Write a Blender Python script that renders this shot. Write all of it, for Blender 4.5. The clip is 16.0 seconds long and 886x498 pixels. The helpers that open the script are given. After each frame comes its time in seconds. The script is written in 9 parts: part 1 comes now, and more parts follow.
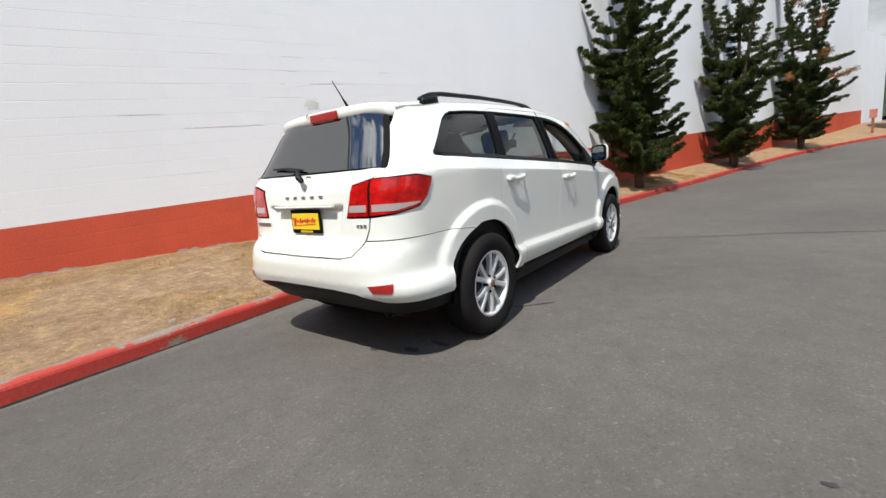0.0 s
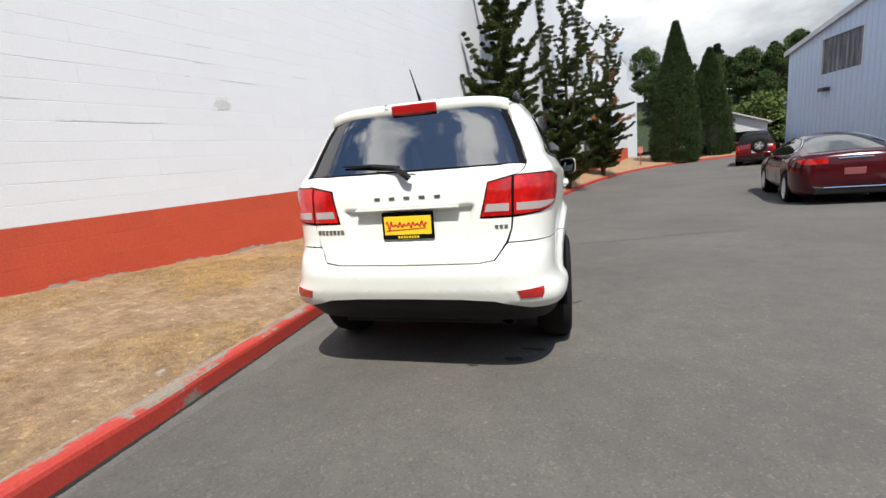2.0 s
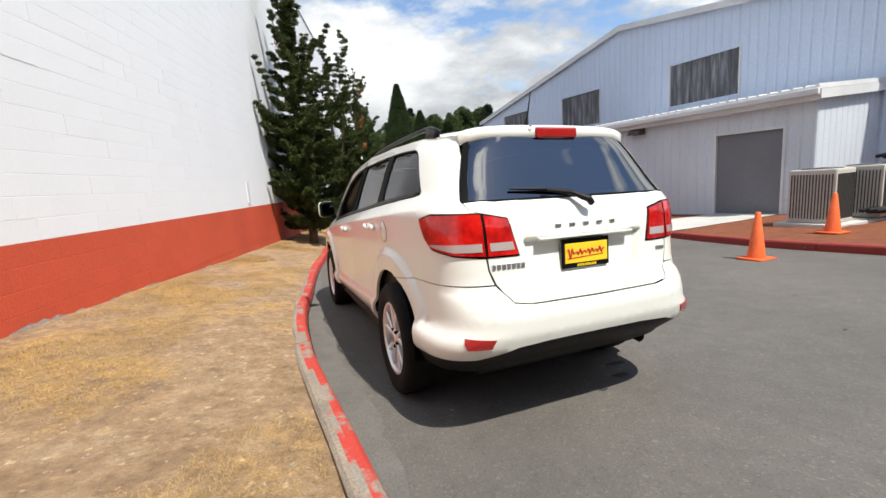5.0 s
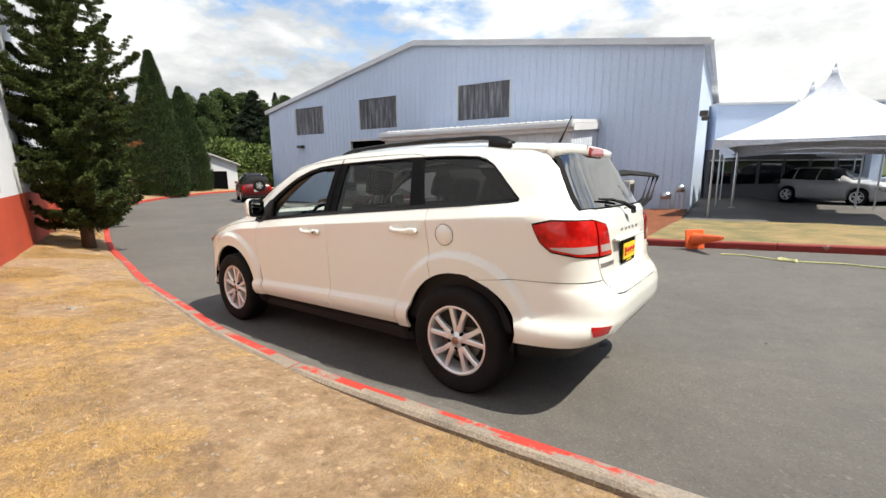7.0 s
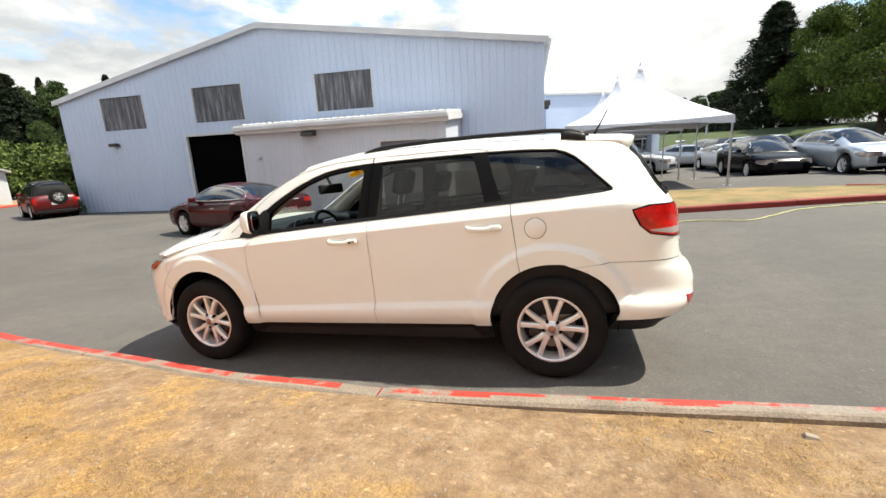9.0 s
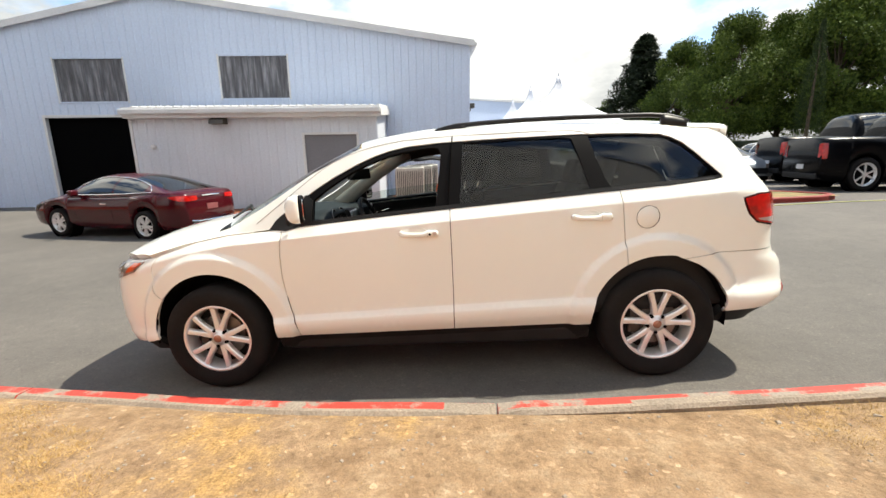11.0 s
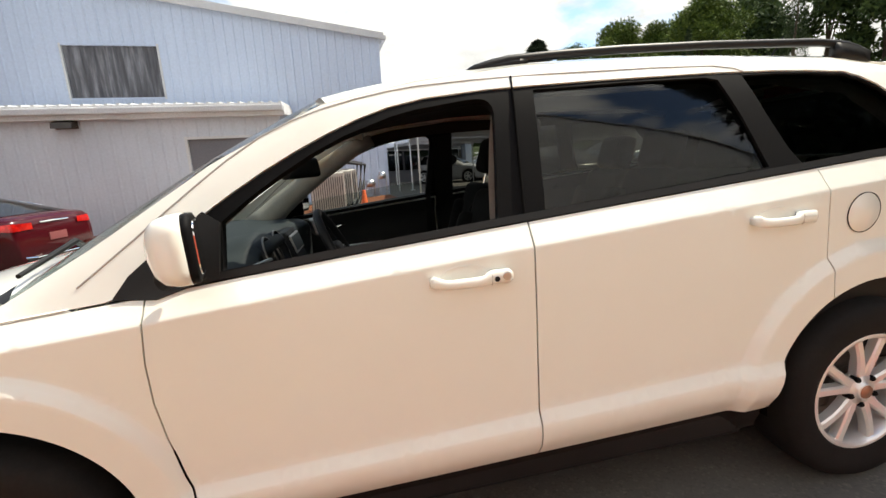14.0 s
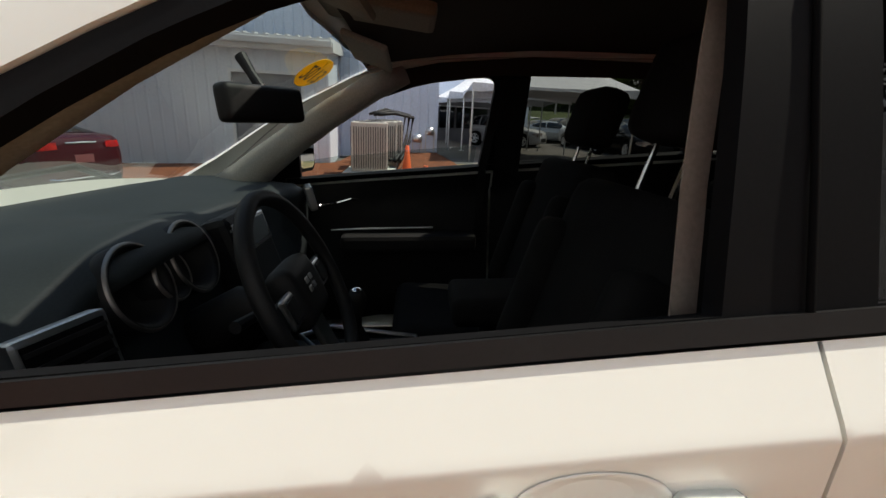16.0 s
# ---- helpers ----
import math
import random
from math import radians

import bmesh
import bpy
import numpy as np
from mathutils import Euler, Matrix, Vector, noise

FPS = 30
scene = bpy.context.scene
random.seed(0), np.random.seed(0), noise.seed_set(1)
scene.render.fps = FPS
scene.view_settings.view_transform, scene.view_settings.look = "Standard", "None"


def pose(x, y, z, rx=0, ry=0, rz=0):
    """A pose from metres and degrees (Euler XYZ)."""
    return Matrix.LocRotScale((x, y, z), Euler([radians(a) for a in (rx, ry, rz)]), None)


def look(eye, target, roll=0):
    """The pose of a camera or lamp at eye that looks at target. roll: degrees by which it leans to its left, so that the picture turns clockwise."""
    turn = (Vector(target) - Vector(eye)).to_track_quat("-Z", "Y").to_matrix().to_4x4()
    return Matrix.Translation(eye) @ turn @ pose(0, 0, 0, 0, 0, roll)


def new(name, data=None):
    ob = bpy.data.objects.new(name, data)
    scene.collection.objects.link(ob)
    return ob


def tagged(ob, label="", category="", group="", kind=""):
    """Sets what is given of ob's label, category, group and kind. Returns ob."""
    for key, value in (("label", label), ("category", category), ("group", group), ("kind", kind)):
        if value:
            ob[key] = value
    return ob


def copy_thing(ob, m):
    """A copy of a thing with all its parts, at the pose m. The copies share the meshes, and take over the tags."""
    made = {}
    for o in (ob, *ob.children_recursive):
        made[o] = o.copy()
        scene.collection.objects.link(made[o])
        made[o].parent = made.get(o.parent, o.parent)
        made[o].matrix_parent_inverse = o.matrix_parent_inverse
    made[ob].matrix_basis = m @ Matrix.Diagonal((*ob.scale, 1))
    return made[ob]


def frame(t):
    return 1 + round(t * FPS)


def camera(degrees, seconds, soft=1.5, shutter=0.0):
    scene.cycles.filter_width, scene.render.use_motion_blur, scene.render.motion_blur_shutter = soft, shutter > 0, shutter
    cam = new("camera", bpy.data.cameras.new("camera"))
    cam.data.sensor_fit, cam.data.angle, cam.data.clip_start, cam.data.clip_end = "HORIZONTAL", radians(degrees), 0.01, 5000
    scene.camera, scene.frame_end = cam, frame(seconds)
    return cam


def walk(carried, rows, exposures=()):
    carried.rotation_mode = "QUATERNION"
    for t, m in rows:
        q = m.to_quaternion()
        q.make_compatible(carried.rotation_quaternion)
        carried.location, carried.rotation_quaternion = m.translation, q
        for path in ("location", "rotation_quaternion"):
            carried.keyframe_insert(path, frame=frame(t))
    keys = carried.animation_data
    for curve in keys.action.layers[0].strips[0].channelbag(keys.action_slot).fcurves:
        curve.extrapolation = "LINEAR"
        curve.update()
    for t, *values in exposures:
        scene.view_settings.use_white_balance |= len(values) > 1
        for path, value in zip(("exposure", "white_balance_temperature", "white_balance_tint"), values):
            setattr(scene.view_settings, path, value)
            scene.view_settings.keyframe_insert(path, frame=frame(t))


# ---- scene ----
cam = camera(91.8, 16.0)
PATH = [
    (0.0, pose(2.412, -3.905, 1.271, 78.41, 7.05, 36.54)),
    (0.5, pose(2.044, -4.104, 1.265, 79.88, 7.00, 29.30)),
    (1.0, pose(1.641, -4.263, 1.258, 79.26, 5.75, 24.95)),
    (1.5, pose(1.235, -4.361, 1.273, 80.23, 4.57, 21.13)),
    (2.0, pose(0.833, -4.492, 1.311, 78.88, 5.73, 14.28)),
    (2.5, pose(0.425, -4.481, 1.330, 79.24, 5.53, 9.00)),
    (3.0, pose(0.018, -4.499, 1.337, 80.31, 6.09, -0.94)),
    (3.5, pose(-0.370, -4.421, 1.337, 79.09, 6.61, -7.31)),
    (4.0, pose(-0.743, -4.336, 1.349, 81.40, 5.42, -13.31)),
    (6.5, pose(-2.654, -3.302, 1.522, 78.15, 0.89, -41.07)),
    (7.0, pose(-3.009, -2.990, 1.537, 79.52, 0.31, -52.43)),
    (7.5, pose(-3.255, -2.631, 1.563, 78.03, 1.07, -58.82)),
    (8.0, pose(-3.422, -2.278, 1.601, 78.80, -0.64, -64.21)),
    (8.5, pose(-3.615, -1.920, 1.631, 77.65, 1.43, -71.02)),
    (9.0, pose(-3.648, -1.533, 1.625, 77.59, 3.07, -73.95)),
    (11.5, pose(-3.328, 0.008, 1.487, 77.91, 0.54, -89.37)),
    (12.0, pose(-3.087, 0.125, 1.457, 79.50, 0.82, -90.63)),
    (12.5, pose(-2.856, 0.229, 1.409, 80.27, 0.00, -97.09)),
    (13.0, pose(-2.607, 0.333, 1.397, 79.74, 2.14, -97.76)),
    (13.5, pose(-2.301, 0.326, 1.381, 79.58, 1.84, -95.85)),
    (14.0, pose(-2.034, 0.362, 1.382, 77.93, 2.87, -100.22)),
    (14.5, pose(-1.773, 0.338, 1.380, 75.33, 2.04, -97.97)),
    (15.0, look((-1.565, 0.293, 1.382), (0.369, 0.121, 0.905), 2.0)),
    (15.5, look((-1.330, 0.296, 1.381), (0.603, 0.097, 0.907), 0.6)),
    (15.8, look((-1.228, 0.296, 1.382), (0.684, 0.096, 0.831), 2.0)),
    (16.0, look((-1.139, 0.268, 1.359), (0.766, 0.124, 0.768), 2.9)),
]
walk(cam, PATH, exposures=[(0.0, 0.46, 6450, 9), (2.0, 0.55, 6450, 9), (4.0, 0.62, 6500, 9), (6.5, 0.79, 6750, 8), (9.0, 1.01, 6950, 7), (12.0, 1.11, 7050, 7), (13.2, 1.15, 7100, 7), (14.5, 0.78, 7250, 8), (16.0, 0.42, 7000, 8)])

# ---- world, sun ----
SUN_EL, SUN_AZ = radians(60.0), radians(160.0)      # azimuth from +y towards +x
sun_dir = Vector((math.sin(SUN_AZ) * math.cos(SUN_EL), math.cos(SUN_AZ) * math.cos(SUN_EL), math.sin(SUN_EL)))
world = bpy.data.worlds.new("sky")
scene.world = world
world.use_nodes = True
wn, wl = world.node_tree.nodes, world.node_tree.links
wn.clear()
w_out, w_bg = wn.new("ShaderNodeOutputWorld"), wn.new("ShaderNodeBackground")
w_sky = wn.new("ShaderNodeTexSky")
w_sky.sky_type, w_sky.sun_disc = "NISHITA", False
w_sky.sun_elevation, w_sky.sun_rotation = SUN_EL, SUN_AZ
w_sky.dust_density, w_sky.ozone_density = 0.2, 3.0
w_co, w_map = wn.new("ShaderNodeTexCoord"), wn.new("ShaderNodeMapping")
w_map.inputs["Scale"].default_value = (1.0, 1.0, 2.3)
w_map.inputs["Location"].default_value = (0.35, 0.2, 0.1)
w_n1, w_n2 = wn.new("ShaderNodeTexNoise"), wn.new("ShaderNodeTexNoise")
w_n1.inputs["Scale"].default_value, w_n1.inputs["Detail"].default_value, w_n1.inputs["Roughness"].default_value = 2.6, 9, 0.56
w_n2.inputs["Scale"].default_value, w_n2.inputs["Detail"].default_value, w_n2.inputs["Roughness"].default_value = 2.7, 8, 0.6
w_cov, w_shade = wn.new("ShaderNodeValToRGB"), wn.new("ShaderNodeValToRGB")
w_cov.color_ramp.elements[0].position, w_cov.color_ramp.elements[1].position = 0.33, 0.405
w_shade.color_ramp.elements[0].position, w_shade.color_ramp.elements[1].position = 0.40, 0.62
w_shade.color_ramp.elements[0].color = (4.0, 4.25, 4.6, 1)
w_shade.color_ramp.elements[1].color = (8.0, 8.15, 8.3, 1)
w_mix = wn.new("ShaderNodeMix")
w_mix.data_type = "RGBA"
wl.new(w_co.outputs["Generated"], w_map.inputs["Vector"])
wl.new(w_map.outputs["Vector"], w_n1.inputs["Vector"])
wl.new(w_map.outputs["Vector"], w_n2.inputs["Vector"])
w_sep, w_high = wn.new("ShaderNodeSeparateXYZ"), wn.new("ShaderNodeMath")
w_high.operation, w_high.inputs[1].default_value = "MULTIPLY_ADD", -0.26
wl.new(w_co.outputs["Generated"], w_sep.inputs[0])
wl.new(w_sep.outputs["Z"], w_high.inputs[0])
wl.new(w_n1.outputs["Fac"], w_high.inputs[2])
wl.new(w_high.outputs[0], w_cov.inputs["Fac"])
wl.new(w_n2.outputs["Fac"], w_shade.inputs["Fac"])
wl.new(w_cov.outputs["Color"], w_mix.inputs["Factor"])
wl.new(w_sky.outputs["Color"], w_mix.inputs["A"])
w_lum, w_scale = wn.new("ShaderNodeMath"), wn.new("ShaderNodeVectorMath")      # an overcast sky grows brighter towards the zenith
w_lum.operation, w_lum.inputs[1].default_value, w_lum.inputs[2].default_value = "MULTIPLY_ADD", 1.25, 0.42
w_scale.operation = "SCALE"
wl.new(w_sep.outputs["Z"], w_lum.inputs[0])
wl.new(w_shade.outputs["Color"], w_scale.inputs[0])
wl.new(w_lum.outputs[0], w_scale.inputs["Scale"])
wl.new(w_scale.outputs["Vector"], w_mix.inputs["B"])
wl.new(w_mix.outputs["Result"], w_bg.inputs["Color"])
wl.new(w_bg.outputs["Background"], w_out.inputs["Surface"])
w_bg.inputs["Strength"].default_value = 0.125
sun = new("sun", bpy.data.lights.new("sun", "SUN"))
sun.data.energy, sun.data.angle, sun.data.color = 3.9, radians(1.0), (1.0, 0.96, 0.88)
sun.matrix_world = look(sun_dir * 60, (0, 0, 0))

# ---- materials ----
def noise_node(nt, co, scale, detail=4.0, rough=0.55):
    n = nt.nodes.new("ShaderNodeTexNoise")
    n.inputs["Scale"].default_value, n.inputs["Detail"].default_value, n.inputs["Roughness"].default_value = scale, detail, rough
    nt.links.new(co, n.inputs["Vector"])
    return n.outputs["Fac"]


def ramp_node(nt, fac, stops):
    r = nt.nodes.new("ShaderNodeValToRGB")
    while len(r.color_ramp.elements) < len(stops):
        r.color_ramp.elements.new(0.5)
    for e, (p, c) in zip(r.color_ramp.elements, stops):
        e.position, e.color = p, (*c, 1) if len(c) == 3 else c
    nt.links.new(fac, r.inputs["Fac"])
    return r.outputs["Color"]


def mix_node(nt, fac, a, b, blend="MIX"):
    m = nt.nodes.new("ShaderNodeMix")
    m.data_type, m.blend_type = "RGBA", blend
    for sock, v in ((m.inputs["Factor"], fac), (m.inputs["A"], a), (m.inputs["B"], b)):
        if isinstance(v, (float, int)):
            sock.default_value = v
        elif isinstance(v, tuple):
            sock.default_value = (*v, 1)
        else:
            nt.links.new(v, sock)
    return m.outputs["Result"]


def blank(name):
    m = bpy.data.materials.new(name)
    m.use_nodes = True
    nt = m.node_tree
    return m, nt, nt.nodes["Principled BSDF"]


def bump_node(nt, bsdf, height, strength, dist):
    b = nt.nodes.new("ShaderNodeBump")
    b.inputs["Strength"].default_value, b.inputs["Distance"].default_value = strength, dist
    nt.links.new(height, b.inputs["Height"])
    nt.links.new(b.outputs["Normal"], bsdf.inputs["Normal"])
    return b


def surf(name, c1, c2=None, scale=3.0, fine=60.0, rough=0.7, metal=0.0, bump=0.15, dist=0.004, coat=0.0, vary=0.0, spec=0.5, amp=0.11):
    """A two-scale procedural surface: large stains between c1 and c2, fine grain, relief."""
    m, nt, p = blank(name)
    co = nt.nodes.new("ShaderNodeTexCoord").outputs["Object"]
    c2 = c2 or tuple(v * 0.85 for v in c1)
    big, small = noise_node(nt, co, scale, 5), noise_node(nt, co, fine, 3)
    col = ramp_node(nt, big, [(0.35, c1), (0.68, c2)])
    grain = ramp_node(nt, small, [(0.3, (0.97 - amp,) * 3), (0.7, (0.97 + amp,) * 3)])
    col = mix_node(nt, 1.0, col, grain, "MULTIPLY")
    if vary:
        info = nt.nodes.new("ShaderNodeObjectInfo")
        shade = ramp_node(nt, info.outputs["Random"], [(0.0, (1 - vary,) * 3), (1.0, (1 + vary,) * 3)])
        col = mix_node(nt, 1.0, col, shade, "MULTIPLY")
    nt.links.new(col, p.inputs["Base Color"])
    p.inputs["Roughness"].default_value, p.inputs["Metallic"].default_value = rough, metal
    p.inputs["Coat Weight"].default_value, p.inputs["Coat Roughness"].default_value = coat, 0.04
    p.inputs["Specular IOR Level"].default_value = spec
    if bump:
        bump_node(nt, p, small, bump, dist)
    return m


def plain(name, c, rough=0.5, metal=0.0, coat=0.0, spec=0.5):
    m, nt, p = blank(name)
    p.inputs["Base Color"].default_value = (*c, 1)
    p.inputs["Roughness"].default_value, p.inputs["Metallic"].default_value = rough, metal
    p.inputs["Coat Weight"].default_value, p.inputs["Coat Roughness"].default_value = coat, 0.03
    p.inputs["Specular IOR Level"].default_value = spec
    return m


def tint_glass(name, c, clear, rough=0.0, f0=0.06):
    """A thin pane: tinted see-through mixed with a mirror sheen by Fresnel."""
    m, nt, p = blank(name)
    nt.nodes.remove(p)
    out = nt.nodes["Material Output"]
    t, g, mx, lw = (nt.nodes.new(k) for k in ("ShaderNodeBsdfTransparent", "ShaderNodeBsdfGlossy", "ShaderNodeMixShader", "ShaderNodeLayerWeight"))
    t.inputs["Color"].default_value = (*[v * clear for v in c], 1)
    g.inputs["Roughness"].default_value = rough
    lw.inputs["Blend"].default_value = 0.5
    pw, ma = nt.nodes.new("ShaderNodeMath"), nt.nodes.new("ShaderNodeMath")
    pw.operation, pw.inputs[1].default_value = "POWER", 5.0
    ma.operation, ma.inputs[1].default_value, ma.inputs[2].default_value = "MULTIPLY_ADD", 0.9, f0
    nt.links.new(lw.outputs["Facing"], pw.inputs[0])
    nt.links.new(pw.outputs[0], ma.inputs[0])
    nt.links.new(ma.outputs[0], mx.inputs["Fac"])
    nt.links.new(t.outputs[0], mx.inputs[1])
    nt.links.new(g.outputs[0], mx.inputs[2])
    nt.links.new(mx.outputs[0], out.inputs["Surface"])
    return m


def asphalt_mat():
    m, nt, p = blank("asphalt")
    co = nt.nodes.new("ShaderNodeTexCoord").outputs["Object"]
    big, mid, small = noise_node(nt, co, 0.35, 6), noise_node(nt, co, 7.0, 5), noise_node(nt, co, 90.0, 3, 0.7)
    col = ramp_node(nt, big, [(0.3, (0.085, 0.078, 0.070)), (0.7, (0.119, 0.108, 0.096))])
    col = mix_node(nt, 1.0, col, ramp_node(nt, mid, [(0.3, (0.91, 0.91, 0.91)), (0.7, (1.08, 1.08, 1.075))]), "MULTIPLY")
    col = mix_node(nt, 1.0, col, ramp_node(nt, noise_node(nt, co, 1.7, 4, 0.65), [(0.32, (0.94, 0.94, 0.945)), (0.62, (1.04, 1.035, 1.03))]), "MULTIPLY")
    vor = nt.nodes.new("ShaderNodeTexVoronoi")
    vor.inputs["Scale"].default_value = 110.0
    nt.links.new(co, vor.inputs["Vector"])
    stone = ramp_node(nt, vor.outputs["Color"], [(0.12, (0.80, 0.80, 0.80)), (0.30, (1, 1, 1)), (0.72, (1, 1, 1)), (0.95, (1.42, 1.40, 1.36))])
    chip = nt.nodes.new("ShaderNodeTexVoronoi")
    chip.inputs["Scale"].default_value = 48.0
    nt.links.new(co, chip.inputs["Vector"])
    col = mix_node(nt, 1.0, col, ramp_node(nt, chip.outputs["Color"], [(0.0, (0.86, 0.86, 0.86)), (0.2, (1, 1, 1)), (0.88, (1, 1, 1)), (0.95, (1.38, 1.36, 1.32))]), "MULTIPLY")
    col = mix_node(nt, 1.0, col, stone, "MULTIPLY")
    pale = ramp_node(nt, noise_node(nt, co, 26.0, 2), [(0.70, (1, 1, 1)), (0.78, (1.25, 1.24, 1.2))])
    col = mix_node(nt, 1.0, col, pale, "MULTIPLY")
    nt.links.new(col, p.inputs["Base Color"])
    p.inputs["Roughness"].default_value = 0.88
    bump_node(nt, p, small, 0.5, 0.006)
    return m


def dirt_mat():
    m, nt, p = blank("dry_dirt")
    co = nt.nodes.new("ShaderNodeTexCoord").outputs["Object"]
    big, mid, small = noise_node(nt, co, 0.8, 6, 0.6), noise_node(nt, co, 5.0, 6, 0.65), noise_node(nt, co, 70.0, 4, 0.7)
    soil = ramp_node(nt, mid, [(0.3, (0.212, 0.130, 0.068)), (0.52, (0.305, 0.200, 0.113)), (0.75, (0.40, 0.295, 0.188))])
    straw = ramp_node(nt, small, [(0.3, (0.265, 0.148, 0.050)), (0.7, (0.50, 0.315, 0.120))])
    add = nt.nodes.new("ShaderNodeMath")
    add.operation = "ADD"
    nt.links.new(big, add.inputs[0])
    half = nt.nodes.new("ShaderNodeMath")
    half.operation, half.inputs[1].default_value = "MULTIPLY", 0.55
    nt.links.new(mid, half.inputs[0])
    nt.links.new(half.outputs[0], add.inputs[1])
    mask = ramp_node(nt, add.outputs[0], [(0.79, (0, 0, 0)), (0.93, (1, 1, 1))])
    col = mix_node(nt, mask, soil, straw)
    col = mix_node(nt, 1.0, col, ramp_node(nt, small, [(0.25, (0.75, 0.75, 0.75)), (0.75, (1.15, 1.15, 1.15))]), "MULTIPLY")
    bit = nt.nodes.new("ShaderNodeTexVoronoi")
    bit.inputs["Scale"].default_value = 42.0
    nt.links.new(co, bit.inputs["Vector"])
    col = mix_node(nt, 1.0, col, ramp_node(nt, bit.outputs["Color"], [(0.0, (0.62, 0.60, 0.58)), (0.16, (1, 1, 1)), (0.84, (1, 1, 1)), (0.93, (1.55, 1.6, 1.7))]), "MULTIPLY")
    col = mix_node(nt, 1.0, col, ramp_node(nt, noise_node(nt, co, 17.0, 5, 0.7), [(0.32, (0.74, 0.72, 0.70)), (0.66, (1.18, 1.18, 1.18))]), "MULTIPLY")
    nt.links.new(col, p.inputs["Base Color"])
    p.inputs["Roughness"].default_value = 0.95
    bump_node(nt, p, noise_node(nt, co, 28.0, 6, 0.72), 0.9, 0.022)
    return m


def kerb_paint_mat(name="worn_red_kerb", edge=0.585, deep=1.0):
    """Red kerb paint, worn through to grey concrete in patches."""
    m, nt, p = blank(name)
    co = nt.nodes.new("ShaderNodeTexCoord").outputs["Object"]
    mid, small = noise_node(nt, co, 3.0, 8, 0.68), noise_node(nt, co, 60.0, 4, 0.7)
    sep = nt.nodes.new("ShaderNodeSeparateXYZ")
    nt.links.new(co, sep.inputs[0])
    red = ramp_node(nt, small, [(0.3, (0.36 * deep, 0.026 * deep, 0.017 * deep)), (0.7, (0.47 * deep, 0.052 * deep, 0.034 * deep))])
    grey = ramp_node(nt, small, [(0.3, (0.17, 0.140, 0.110)), (0.7, (0.30, 0.255, 0.205))])
    mask = ramp_node(nt, mid, [(edge, (1, 1, 1)), (edge + 0.07, (0, 0, 0))])
    nt.links.new(mix_node(nt, mask, grey, red), p.inputs["Base Color"])
    p.inputs["Roughness"].default_value = 0.7
    bump_node(nt, p, mid, 0.4, 0.01)
    return m


def leaf_mat(name, dark, light, scale=1.2):
    m, nt, p = blank(name)
    co = nt.nodes.new("ShaderNodeTexCoord").outputs["Object"]
    geo = nt.nodes.new("ShaderNodeNewGeometry")
    isl = ramp_node(nt, geo.outputs["Random Per Island"], [(0.0, dark), (1.0, light)])
    big = ramp_node(nt, noise_node(nt, co, scale, 3), [(0.3, (0.7, 0.7, 0.7)), (0.7, (1.25, 1.25, 1.1))])
    nt.links.new(mix_node(nt, 1.0, isl, big, "MULTIPLY"), p.inputs["Base Color"])
    p.inputs["Roughness"].default_value = 0.7
    p.inputs["Specular IOR Level"].default_value = 0.25
    return m


M = {}
M["asphalt"] = asphalt_mat()
M["dirt"] = dirt_mat()
M["kerb_red"] = kerb_paint_mat()
M["kerb_bare"] = kerb_paint_mat("scraped_red_kerb", 0.41)
M["kerb_dusty"] = kerb_paint_mat("dusty_red_kerb", 0.53)
M["kerb_dark"] = kerb_paint_mat("dark_red_kerb", 0.62, 0.55)
M["kerb_chip"] = kerb_paint_mat("chipped_red_kerb", 0.49)
M["kerb_concrete"] = surf("dusty_kerb_concrete", (0.29, 0.235, 0.18), (0.20, 0.165, 0.13), 4.0, 70, 0.95, bump=0.7, dist=0.01, amp=0.22)
M["concrete"] = surf("concrete", (0.42, 0.40, 0.36), (0.33, 0.31, 0.28), 1.5, 50, 0.9, bump=0.3)
M["pale_concrete"] = surf("pale_concrete", (0.52, 0.50, 0.46), (0.44, 0.42, 0.39), 1.0, 40, 0.9, bump=0.2)
M["white_block"] = surf("white_painted_block", (0.83, 0.84, 0.86), (0.80, 0.81, 0.83), 0.7, 45, 0.75, bump=0.2, dist=0.002, vary=0.01, amp=0.025)
M["red_block"] = surf("red_painted_block", (0.60, 0.085, 0.035), (0.50, 0.07, 0.032), 0.9, 45, 0.7, bump=0.35, dist=0.003, vary=0.03)
M["metal_siding"] = surf("pale_blue_siding", (0.545, 0.625, 0.76), (0.505, 0.58, 0.71), 0.3, 12, 0.55, bump=0.05, amp=0.05)
M["annex_siding"] = surf("pale_grey_siding", (0.59, 0.625, 0.68), (0.53, 0.565, 0.62), 0.5, 15, 0.6, bump=0.05, amp=0.05)
M["trim_white"] = surf("white_trim", (0.66, 0.66, 0.66), (0.58, 0.58, 0.58), 1.0, 30, 0.6, bump=0.05)
M["garage_grey"] = surf("grey_door", (0.17, 0.17, 0.185), (0.15, 0.15, 0.165), 1.0, 30, 0.6, bump=0.05)
M["mulch"] = surf("red_bark_mulch", (0.25, 0.075, 0.025), (0.16, 0.05, 0.02), 4.0, 60, 0.95, bump=0.9, dist=0.03)
M["dry_grass"] = surf("dry_grass", (0.30, 0.205, 0.09), (0.125, 0.12, 0.045), 1.6, 30, 0.95, bump=0.8, dist=0.03)
# near-black that carries the shade of hollows, gaps and undersides
M["void"] = plain("shade_black", (0.004, 0.004, 0.0042), 0.95, 0, 0, 0.05)
M["lamp_bronze"] = plain("bronze_fixture", (0.07, 0.06, 0.05), 0.5, 0.4)
